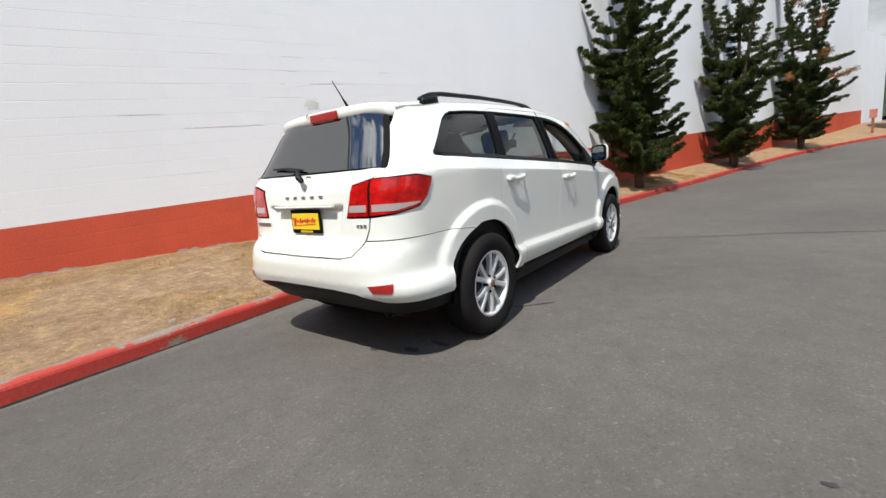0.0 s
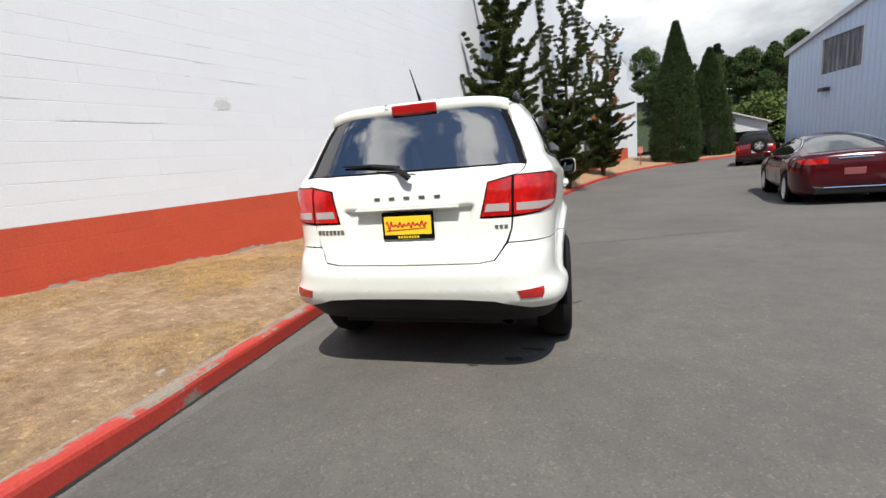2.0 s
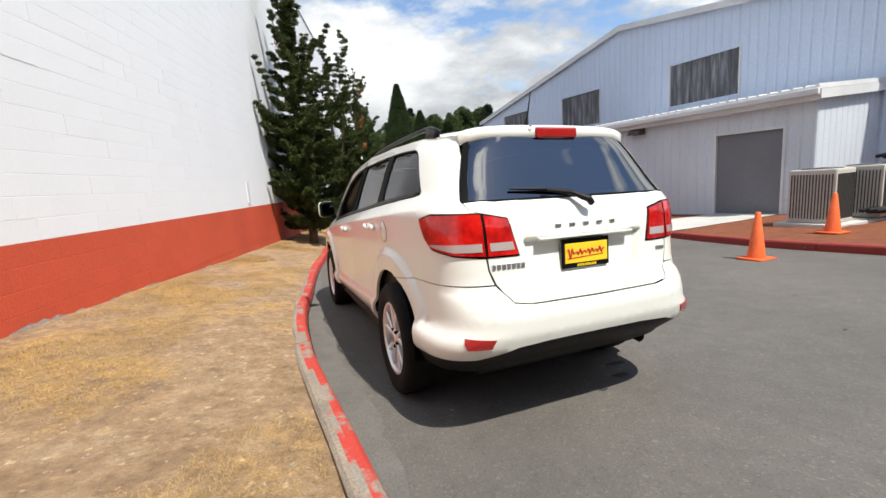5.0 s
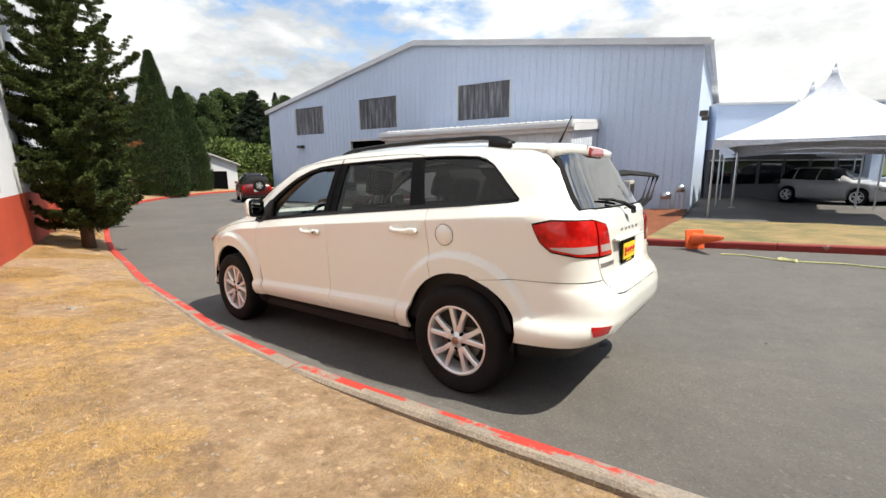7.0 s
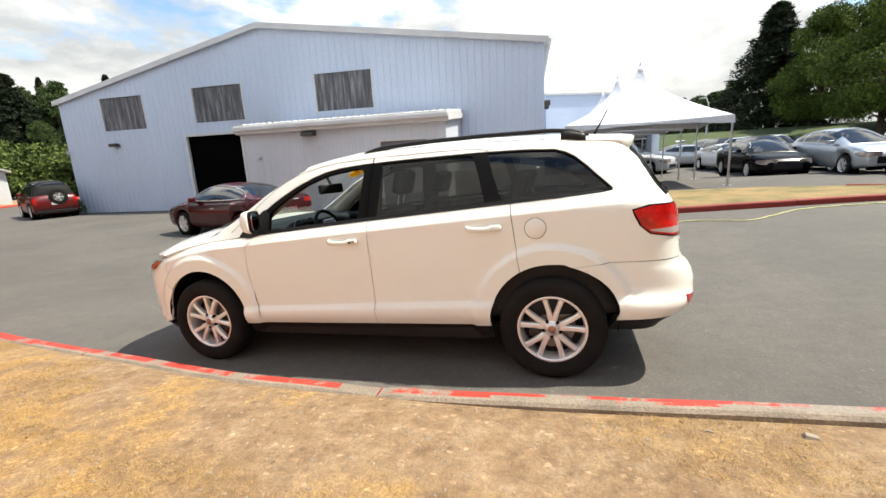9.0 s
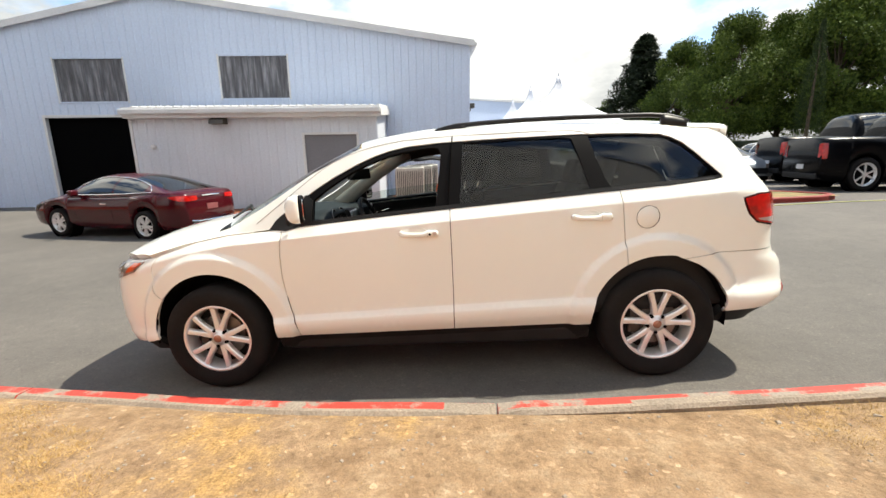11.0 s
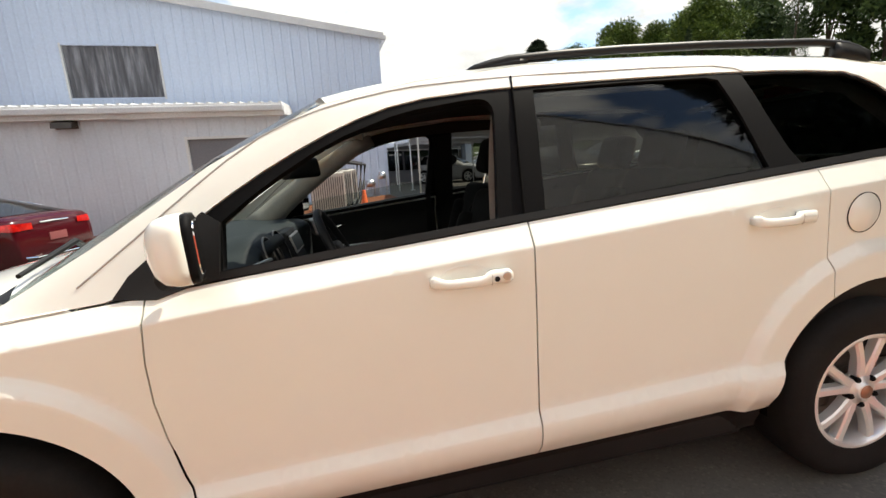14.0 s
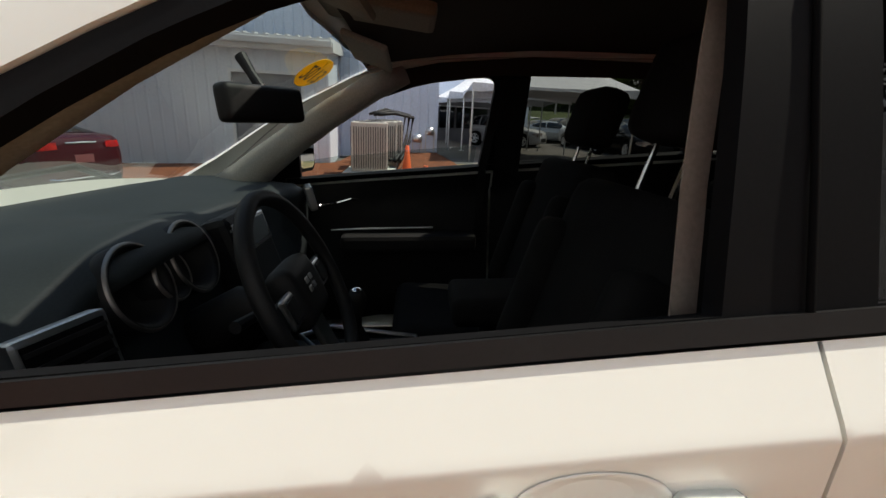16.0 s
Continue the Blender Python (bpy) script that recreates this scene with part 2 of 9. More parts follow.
M["bark"] = surf("bark", (0.13, 0.09, 0.06), (0.07, 0.05, 0.035), 5, 40, 0.95, bump=0.9, dist=0.02)
M["juniper"] = leaf_mat("juniper_needles", (0.011, 0.022, 0.005), (0.072, 0.092, 0.020))
M["brown_needles"] = leaf_mat("dead_needles", (0.16, 0.06, 0.02), (0.36, 0.15, 0.05))
M["cypress"] = leaf_mat("cypress_needles", (0.012, 0.025, 0.006), (0.040, 0.063, 0.015))
M["broadleaf"] = leaf_mat("broad_leaves", (0.036, 0.064, 0.010), (0.150, 0.200, 0.036), 0.5)
M["bush_leaf"] = leaf_mat("bush_leaves", (0.042, 0.070, 0.015), (0.13, 0.17, 0.043), 0.4)
M["fir"] = leaf_mat("fir_needles", (0.008, 0.014, 0.007), (0.028, 0.042, 0.018), 0.5)
M["hill"] = surf("wooded_hill", (0.03, 0.045, 0.015), (0.05, 0.07, 0.02), 0.1, 2.0, 0.95, bump=1.0, dist=1.0)
M["cone"] = surf("orange_cone", (0.85, 0.14, 0.03), (0.75, 0.11, 0.02), 3, 30, 0.55, bump=0.03)
M["cone_band"] = plain("grey_reflective_band", (0.55, 0.55, 0.52), 0.4)
M["tent"] = surf("white_tent_fabric", (0.60, 0.62, 0.67), (0.55, 0.57, 0.62), 0.5, 10, 0.6, bump=0.03)
M["steel"] = plain("galvanised_steel", (0.55, 0.56, 0.57), 0.35, 1.0)
M["rope"] = surf("yellow_rope", (0.62, 0.60, 0.28), (0.50, 0.50, 0.25), 6, 80, 0.8)
M["glass_pane"] = tint_glass("clear_glass", (0.78, 0.86, 0.84), 0.85)
M["dark_glass"] = tint_glass("dark_tinted_glass", (0.34, 0.35, 0.32), 0.85, 0.0, 0.042)
M["white_paint"] = surf("pearl_white_paint", (0.815, 0.825, 0.770), (0.80, 0.81, 0.755), 0.8, 8.0, 0.38, bump=0.0, coat=1.0, amp=0.006)
M["black_plastic"] = surf("black_plastic", (0.009, 0.009, 0.0095), (0.013, 0.013, 0.0135), 4, 180, 0.55, bump=0.05, dist=0.001, spec=0.22)
M["gloss_black"] = surf("satin_black_trim", (0.0058, 0.0058, 0.0064), (0.007, 0.007, 0.0076), 3, 220, 0.6, bump=0.04, dist=0.0005, spec=0.06)
M["belt_black"] = surf("belt_black", (0.0065, 0.0065, 0.0068), (0.009, 0.0088, 0.0092), 3, 200, 0.45, bump=0.05, dist=0.0005, spec=0.3)
# grey for the shade in seams and grooves of the white body
M["seam_grey"] = plain("shadowed_seam", (0.40, 0.385, 0.36), 0.6)
M["cap_bronze"] = plain("bronze_cap", (0.38, 0.20, 0.14), 0.35, 0.7)
M["rubber"] = surf("tyre_rubber", (0.008, 0.0075, 0.0075), (0.014, 0.0125, 0.0115), 6, 90, 0.85, bump=0.2, dist=0.002, spec=0.2)
M["alloy"] = plain("silver_alloy", (0.78, 0.78, 0.785), 0.30, 0.55)
M["chrome"] = plain("chrome", (0.80, 0.80, 0.80), 0.10, 1.0)
M["red_lens"], nt, p = blank("red_lamp_lens")
co = nt.nodes.new("ShaderNodeTexCoord").outputs["Object"]
facet = nt.nodes.new("ShaderNodeTexVoronoi")
facet.inputs["Scale"].default_value = 30.0
nt.links.new(co, facet.inputs["Vector"])
nt.links.new(mix_node(nt, 0.55, ramp_node(nt, facet.outputs["Distance"], [(0.0, (0.66, 0.010, 0.008)), (0.6, (0.26, 0.003, 0.003))]), ramp_node(nt, noise_node(nt, co, 9.0, 2), [(0.35, (0.30, 0.004, 0.004)), (0.62, (0.78, 0.014, 0.010))])), p.inputs["Base Color"])
p.inputs["Roughness"].default_value, p.inputs["Coat Weight"].default_value, p.inputs["Coat Roughness"].default_value = 0.22, 0.8, 0.02
p.inputs["Specular IOR Level"].default_value = 0.4
M["dark_red_lens"] = plain("dark_red_lens", (0.36, 0.012, 0.012), 0.15, 0.0, 1.0)
M["clear_lens"] = plain("clear_lamp_lens", (0.44, 0.37, 0.36), 0.12, 0.1, 1.0)
M["plate_yellow"] = plain("yellow_plate", (0.85, 0.58, 0.02), 0.5)
M["plate_red"] = plain("red_print", (0.55, 0.02, 0.02), 0.5)
M["mirror"] = plain("mirror_glass", (0.85, 0.87, 0.88), 0.02, 1.0)
M["disc"] = plain("brake_disc", (0.25, 0.235, 0.22), 0.45, 1.0)
M["cloth_black"] = surf("black_seat_cloth", (0.009, 0.009, 0.0095), (0.013, 0.013, 0.0135), 8, 220, 0.9, bump=0.25, dist=0.001, spec=0.1)
M["dash"] = surf("dark_soft_dash", (0.019, 0.0235, 0.0255), (0.024, 0.029, 0.031), 5, 240, 0.62, bump=0.15, dist=0.001, spec=0.2)
M["liner"] = surf("beige_grey_trim", (0.31, 0.29, 0.255), (0.27, 0.255, 0.225), 3, 160, 0.85, bump=0.08, dist=0.001)
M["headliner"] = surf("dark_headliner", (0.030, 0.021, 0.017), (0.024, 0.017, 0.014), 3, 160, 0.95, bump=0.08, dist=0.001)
M["strap"] = surf("grey_belt", (0.22, 0.18, 0.15), (0.18, 0.15, 0.125), 6, 150, 0.8, bump=0.1, dist=0.001)
M["screen"] = plain("grey_display", (0.16, 0.18, 0.18), 0.25)

# ---- helpers for building ----
def mesh_of(name, verts, faces, mats, smooth=False, idx=None):
    me = bpy.data.meshes.new(name)
    me.from_pydata([tuple(v) for v in verts], [], faces)
    for m in mats if isinstance(mats, (list, tuple)) else [mats]:
        me.materials.append(m)
    if idx is not None:
        me.polygons.foreach_set("material_index", idx)
    if smooth:
        me.polygons.foreach_set("use_smooth", [True] * len(me.polygons))
    me.update()
    return me


def obj(name, me, parent=None, m=None, label="", category="", group="", kind=""):
    ob = new(name, me)
    if parent is not None:
        ob.parent = parent
    if m is not None:
        ob.matrix_basis = m
    return tagged(ob, label, category, group, kind)


def from_bm(name, bm, mat, parent=None, smooth=False, label="", category="", group="", kind="", m=None):
    me = bpy.data.meshes.new(name)
    bmesh.ops.recalc_face_normals(bm, faces=bm.faces)
    bm.to_mesh(me)
    bm.free()
    for k in mat if isinstance(mat, (list, tuple)) else [mat]:
        me.materials.append(k)
    if smooth:
        me.polygons.foreach_set("use_smooth", [True] * len(me.polygons))
    return obj(name, me, parent, m, label, category, group, kind)


def part(name, bm, material, parent, label="", smooth=False, m=None):
    return from_bm(name, bm, material, parent, smooth, label, m=m)


def add_box(bm, lo, hi, bevel=0.0, m=None, seg=2):
    r = bmesh.ops.create_cube(bm, size=1.0)
    vs = r["verts"]
    for v in vs:
        v.co = Vector([lo[i] + (v.co[i] + 0.5) * (hi[i] - lo[i]) for i in range(3)])
    if bevel:
        es = list({e for v in vs for e in v.link_edges})
        out = bmesh.ops.bevel(bm, geom=es, offset=bevel, segments=seg, affect="EDGES", profile=0.6)
        vs = list({v for f in out["faces"] for v in f.verts} | {v for v in vs if v.is_valid})
    if m is not None:
        bmesh.ops.transform(bm, matrix=m, verts=vs)
    return vs


def box(lo, hi, bevel=0.0, m=None, seg=2):
    bm = bmesh.new()
    add_box(bm, lo, hi, bevel, m, seg)
    return bm


def add_tube(bm, pts, rad, n=8, caps=True):
    """A round bar along pts; rad is one radius or one for each point."""
    pts = [Vector(p) for p in pts]
    rads = rad if isinstance(rad, (list, tuple)) else [rad] * len(pts)
    rings, up = [], Vector((0, 0, 1))
    for i, p in enumerate(pts):
        d = (pts[min(i + 1, len(pts) - 1)] - pts[max(i - 1, 0)]).normalized()
        a = d.cross(up)
        if a.length < 1e-3:
            a = d.cross(Vector((1, 0, 0)))
        a.normalize()
        b = d.cross(a).normalized()
        rings.append([bm.verts.new(p + (a * math.cos(k * math.tau / n) + b * math.sin(k * math.tau / n)) * rads[i]) for k in range(n)])
    for r, s in zip(rings, rings[1:]):
        for k in range(n):
            bm.faces.new((r[k], r[(k + 1) % n], s[(k + 1) % n], s[k]))
    if caps:
        bm.faces.new(rings[0][::-1])
        bm.faces.new(rings[-1])


def tube(pts, rad, n=8):
    bm = bmesh.new()
    add_tube(bm, pts, rad, n)
    return bm


def add_lathe(bm, prof, n=32, axis="z", origin=(0, 0, 0), close=False):
    """Turns a profile of (radius, height) round an axis."""
    o, rings = Vector(origin), []
    for r, h in prof:
        ring = []
        for k in range(n):
            a = k * math.tau / n
            c, s = r * math.cos(a), r * math.sin(a)
            ring.append(bm.verts.new(o + Vector((c, s, h) if axis == "z" else (h, c, s))))
        rings.append(ring)
    pairs = list(zip(rings, rings[1:])) + ([(rings[-1], rings[0])] if close else [])
    for r, s in pairs:
        for k in range(n):
            bm.faces.new((r[k], r[(k + 1) % n], s[(k + 1) % n], s[k]))
    return rings


def lathe(prof, n=32, axis="z", origin=(0, 0, 0), close=False, cap=False):
    bm = bmesh.new()
    rings = add_lathe(bm, prof, n, axis, origin, close)
    if cap:
        bm.faces.new(rings[0])
        bm.faces.new(rings[-1])
    return bm


def add_prism(bm, outline, lo, hi, axis="x", bevel=0.0):
    """A flat outline given in the two other axes, made thick along one axis."""
    def at(p, h):
        return (h, *p) if axis == "x" else (p[0], h, p[1]) if axis == "y" else (*p, h)
    a = [bm.verts.new(at(p, lo)) for p in outline]
    b = [bm.verts.new(at(p, hi)) for p in outline]
    fs = [bm.faces.new(a), bm.faces.new(b[::-1])]
    n = len(a)
    for k in range(n):
        fs.append(bm.faces.new((a[k], b[k], b[(k + 1) % n], a[(k + 1) % n])))
    if bevel:
        es = [e for f in fs[:2] for e in f.edges]
        bmesh.ops.bevel(bm, geom=es, offset=bevel, segments=2, affect="EDGES", profile=0.6)


def prism(outline, lo, hi, axis="x", bevel=0.0):
    bm = bmesh.new()
    add_prism(bm, outline, lo, hi, axis, bevel)
    return bm


# ---- lie of the land ----
SX, SY = -0.0233, -0.0397


def smooth(a, b, v):
    t = min(1.0, max(0.0, (v - a) / (b - a)))
    return t * t * (3 - 2 * t)


def soft_clamp(v, lo, hi, s):
    def sp(q):
        return s * (q / s if q / s > 30 else math.log1p(math.exp(q / s)))
    return v - sp(v - hi) + sp(lo - v)


def ground(x, y):
    lot = min(1.0, max(0.0, (x - 14) / 7)) * min(1.0, max(0.0, (-1.5 - y) / 2))      # the car park lies a little lower
    return SX * soft_clamp(x, -9, 2, 0.8) + SY * soft_clamp(y, -9, 9, 2.0) - 0.38 * lot * lot * (3 - 2 * lot)


KERB = [(-1.02, -30), (-1.05, -9), (-1.09, -6), (-1.15, -3.6), (-1.20, -2.5), (-1.26, -1.5), (-1.30, -0.5), (-1.25, 0.8), (-1.09, 2.0),
        (-0.80, 4.1), (-0.40, 6.2), (0.12, 9.0), (0.95, 12.5), (2.2, 17.3), (3.4, 21), (5.8, 26.6), (8.5, 30.5), (11.4, 33.5), (16, 36.5), (24, 39)]


def spline(pts, step):
    """Points along a smooth curve through pts (Catmull-Rom)."""
    out = []
    P = [Vector(p) for p in pts]
    for i in range(len(P) - 1):
        a, b, c, d = P[max(i - 1, 0)], P[i], P[i + 1], P[min(i + 2, len(P) - 1)]
        n = max(2, int((c - b).length / step))
        for k in range(n):
            t = k / n
            out.append(0.5 * ((2 * b) + (c - a) * t + (2 * a - 5 * b + 4 * c - d) * t * t + (3 * b - a - 3 * c + d) * t ** 3))
    out.append(P[-1])
    return out


kerb_line = spline(KERB, 0.14)
K_Y, K_X = np.array([p.y for p in kerb_line]), np.array([p.x for p in kerb_line])


def kerb_x(y):
    return float(np.interp(y, K_Y, K_X))


# long painted block wall beside the road
WALL_A = radians(15.6)
WALL_O = Vector((-3.519, 0.759, 0))
wall_dir, wall_n = Vector((math.sin(WALL_A), math.cos(WALL_A), 0)), Vector((math.cos(WALL_A), -math.sin(WALL_A), 0))


def wall_x(y):
    return WALL_O.x + (y - WALL_O.y) * math.tan(WALL_A)


def dirt_height(x, y):
    k, w = kerb_x(y), wall_x(y)
    f = min(1.0, max(0.0, (k - 0.15 - x) / max(0.6, k - 0.15 - w)))
    swell = 0.25 * f ** 0.8 - float(np.interp(y, [-4, -1.4, -0.5], [0.030, 0.024, 0.0])) * math.exp(-4 * f)
    return ground(k, y) + 0.12 + swell + 0.02 * noise.noise((x * 1.1, y * 1.1, 0.0)) * min(1, f * 6) + SX * (x - k) * 0.5


# ---- ground: asphalt sheet to the horizon ----
def grid_mesh(name, xs, ys, height, mat, keep=None):
    vs, fs, ids = [], [], {}
    for i, x in enumerate(xs):
        for j, y in enumerate(ys):
            ids[i, j] = len(vs)
            vs.append((x, y, height(x, y)))
    for i in range(len(xs) - 1):
        for j in range(len(ys) - 1):
            if keep is None or keep((xs[i] + xs[i + 1]) / 2, (ys[j] + ys[j + 1]) / 2):
                fs.append((ids[i, j], ids[i + 1, j], ids[i + 1, j + 1], ids[i, j + 1]))
    return mesh_of(name, vs, fs, mat, smooth=True)


def spread(lo, hi, near_lo, near_hi, near, far):
    a = list(np.arange(near_lo, near_hi, near))
    b = [near_lo - far * (1.6 ** k - 1) for k in range(1, 20) if near_lo - far * (1.6 ** k - 1) > lo]
    c = [near_hi + far * (1.6 ** k - 1) for k in range(0, 20) if near_hi + far * (1.6 ** k - 1) < hi]
    return [lo] + b[::-1] + a + c + [hi]


road = obj("road", grid_mesh("road", spread(-900, 900, -12, 30, 0.75, 2.0), spread(-900, 900, -20, 45, 0.75, 2.0), ground, M["asphalt"]),
           label="grey worn asphalt of the drive and car park", category="road", kind="structure")


# dirt verge between kerb and wall
def verge():
    vs, fs, n = [], [], 26
    ys = list(np.arange(-12, 14, 0.16)) + list(np.arange(14, 44, 0.7))
    for y in ys:
        k, w = kerb_x(y) - 0.13, wall_x(y) - 0.15
        for i in range(n + 1):
            x = k + (w - k) * i / n
            vs.append((x, y, dirt_height(x, y) - (0.012 if i == 0 else 0)))
    for j in range(len(ys) - 1):
        for i in range(n):
            a = j * (n + 1) + i
            fs.append((a, a + n + 1, a + n + 2, a + 1))
    return mesh_of("ground", vs, fs, M["dirt"], smooth=True)


obj("ground", verge(), label="bare dry dirt verge with patches of straw-coloured grass", category="ground", kind="structure")


# kerbs: a run of cast lengths, each with rounded upper edges
def kerb_piece(pts, left, name, parent, mat, height=0.13, width=0.15):
    """One kerb length: its face follows pts, its body lies to the left or right of them."""
    bm, rings = bmesh.new(), []
    for i, p in enumerate(pts):
        d = (pts[min(i + 1, len(pts) - 1)] - pts[max(i - 1, 0)]).normalized()
        nrm = Vector((-d.y, d.x)) * (1 if left else -1)
        g = ground(p.x, p.y)
        prof = [(0.0, -0.06), (0.012, height - 0.03), (0.02, height - 0.012), (0.038, height), (0.072, height + 0.001), (0.104, height + 0.002), (width - 0.02, height + 0.002), (width, height - 0.015), (width, -0.06)]
        wob = 0.006 * noise.noise((p.x * 2.3, p.y * 2.3, 1.0))
        crumb = 0.022 * smooth(-0.50, -0.38, p.y) * (1 - smooth(-0.10, 0.02, p.y)) * (0.6 + noise.noise((p.x * 14, p.y * 14, 6.0))) if p.x < 3 else 0.0
        rings.append([bm.verts.new((p.x + nrm.x * (a + wob), p.y + nrm.y * (a + wob), g + h + (wob - crumb * (0.5 + 5 * a) if h > 0.05 else 0))) for a, h in prof])
    for r, s in zip(rings, rings[1:]):
        for k in range(len(r) - 1):
            bm.faces.new((r[k], r[k + 1], s[k + 1], s[k]))
    for r in (rings[0], rings[-1]):
        bm.faces.new(r)
    ob = from_bm(name, bm, mat, parent)
    if mat is M["kerb_red"]:
        ob.data.materials.append(M["kerb_concrete"])
        ob.data.materials.append(M["kerb_bare"])
        ob.data.materials.append(M["kerb_dusty"])
        ob.data.materials.append(M["kerb_chip"])
        for f in ob.data.polygons:
            k = f.index % 8
            if len(f.vertices) == 4 and f.index < 8 * (len(pts) - 1):
                c, near = f.center, f.center.x < 3 and f.center.y < 7
                y = c.y + 0.05 * noise.noise((c.x * 9, c.y * 9, 2))
                broken, scraped, rubbed = -0.42 < y < -0.06, -1.75 < y <= -1.15, -4.2 < y <= -1.75
                if k >= 7:
                    f.material_index = 1
                elif near and c.y < -0.42 and k in (2, 3):
                    f.material_index = 4
                elif near and k >= 3:
                    f.material_index = 1 if broken or k == 6 or (k == 5 and y < 3.5) or (k == 5 and y < -0.42) or (k >= 4 and scraped) else 2 if scraped or (rubbed and k >= 4) else 3
    return ob


def kerb_run(name, line, left, mat, label, piece=3.0, gap=0.012):
    root = tagged(new(name), label, "kerb", kind="structure")
    cur, acc = [line[0]], 0.0
    for a, b in zip(line, line[1:]):
        cur.append(b)
        acc += (b - a).length
        if acc >= piece or b is line[-1]:
            c = [Vector(q) for q in cur]
            if len(c) > 2 and (c[-1] - c[-2]).length > gap * 2:
                c[-1] = c[-1] + (c[-2] - c[-1]).normalized() * gap
            kerb_piece(c, left, "kerb_length", root, mat)
            cur, acc = [b], 0.0
    return root


k0 = min(range(len(kerb_line)), key=lambda i: abs(kerb_line[i].y + 11))
k1 = min(range(len(kerb_line)), key=lambda i: abs(kerb_line[i].y + 3.42))
kerb_run("kerb", list(reversed(kerb_line[k0:k1 + 1])), False, M["kerb_red"], "red-painted kerb worn through to grey concrete along the dirt verge")
kerb_run("kerb", kerb_line[k1:], True, M["kerb_red"], "red-painted kerb worn through to grey concrete along the dirt verge")

# dusty strip of old gutter along the kerb's foot
def gutter():
    vs, fs, ys = [], [], list(np.arange(-3.9, 4.6, 0.07))
    for y in ys:
        w = float(np.interp(y, [-3.9, -3.2, -1.5, 0.0, 2.0, 4.6], [0.02, 0.05, 0.20, 0.20, 0.13, 0.03])) * (1 + 0.45 * noise.noise((y * 2.1, 0, 7)) + 0.25 * noise.noise((y * 9.0, 3, 7)))
        for q in (-0.02, w * 0.5, w):
            x = kerb_x(y) + q
            vs.append((x, y, ground(x, y) + 0.012 * max(0.0, 1 - q / w) + 0.0005))
    for k in range(len(ys) - 1):
        fs += [(3 * k + q, 3 * k + q + 1, 3 * k + q + 4, 3 * k + q + 3) for q in (0, 1)]
    return mesh_of("gutter", vs, fs, M["gutter"], smooth=True)


def kerb_foot():
    """Dark grit caught in the crack between the kerb and the asphalt."""
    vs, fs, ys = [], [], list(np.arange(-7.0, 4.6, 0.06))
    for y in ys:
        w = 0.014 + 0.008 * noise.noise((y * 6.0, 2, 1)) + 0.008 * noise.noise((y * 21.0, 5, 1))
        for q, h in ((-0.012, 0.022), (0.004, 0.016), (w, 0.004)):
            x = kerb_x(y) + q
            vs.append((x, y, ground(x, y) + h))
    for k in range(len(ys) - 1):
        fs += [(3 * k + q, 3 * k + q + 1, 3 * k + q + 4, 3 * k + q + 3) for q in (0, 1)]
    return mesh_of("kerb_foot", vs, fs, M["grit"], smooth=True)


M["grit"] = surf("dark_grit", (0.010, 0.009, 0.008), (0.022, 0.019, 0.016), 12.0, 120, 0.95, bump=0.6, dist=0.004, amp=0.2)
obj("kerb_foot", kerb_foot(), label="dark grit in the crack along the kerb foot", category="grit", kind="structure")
M["gutter"] = surf("dusty_gutter", (0.135, 0.125, 0.112), (0.105, 0.098, 0.090), 5.0, 90, 0.95, bump=0.5, dist=0.006, amp=0.2)
obj("gutter", gutter(), label="pale dusty strip of gutter along the kerb", category="gutter", kind="structure")

# ---- block wall ----
WALL_TOP, RED_TOP, W0, W1 = 8.6, 1.13, -9.0, 41.5
LOW_TOP, STEP_Y = 6.33, 1.0      # the parapet steps down towards the street
wall = tagged(new("wall_west"), "tall white-painted concrete block wall with a red-painted base", "wall", kind="structure")
wall_m = Matrix.Translation(WALL_O) @ Matrix.Rotation(-WALL_A, 4, "Z")      # local y along the wall, +x out of it


def wall_core(z0, z1, mat, name):
    from_bm(name, box((-0.3, W0, z0), (-0.0024, W1, z1)), mat, wall, m=wall_m)


wall_core(-1.2, RED_TOP, M["red_block"], "base_core")
wall_core(RED_TOP, LOW_TOP, M["white_block"], "upper_core")
from_bm("parapet_core", box((-0.3, STEP_Y, LOW_TOP), (-0.0024, W1, WALL_TOP)), M["white_block"], wall, m=wall_m)
from_bm("end_wall", box((-14.0, W0 - 0.3, -1.2), (-0.0024, W0 - 0.002, LOW_TOP)), M["white_block"], wall, m=wall_m)
from_bm("coping", box((-0.34, W0 - 0.3, LOW_TOP), (0.04, STEP_Y - 0.002, LOW_TOP + 0.08), 0.01), M["trim_white"], wall, m=wall_m)
from_bm("coping", box((-0.34, STEP_Y - 0.02, WALL_TOP), (0.04, W1, WALL_TOP + 0.08), 0.01), M["trim_white"], wall, m=wall_m)


def block_mesh(name, mat, L=0.4, H=0.2, j=0.0015):
    """The face of one block, proud of its joints, with a soft edge."""
    b = 0.005
    vs = [(-0.0015, 0, 0), (-0.0015, L, 0), (-0.0015, L, H), (-0.0015, 0, H), (0.0, 0, b), (0.0, L, b), (0.0, L, H - b), (0.0, 0, H - b)]
    return mesh_of(name, vs, [(4, 5, 6, 7), (0, 1, 5, 4), (1, 2, 6, 5), (2, 3, 7, 6), (3, 0, 4, 7)], mat)


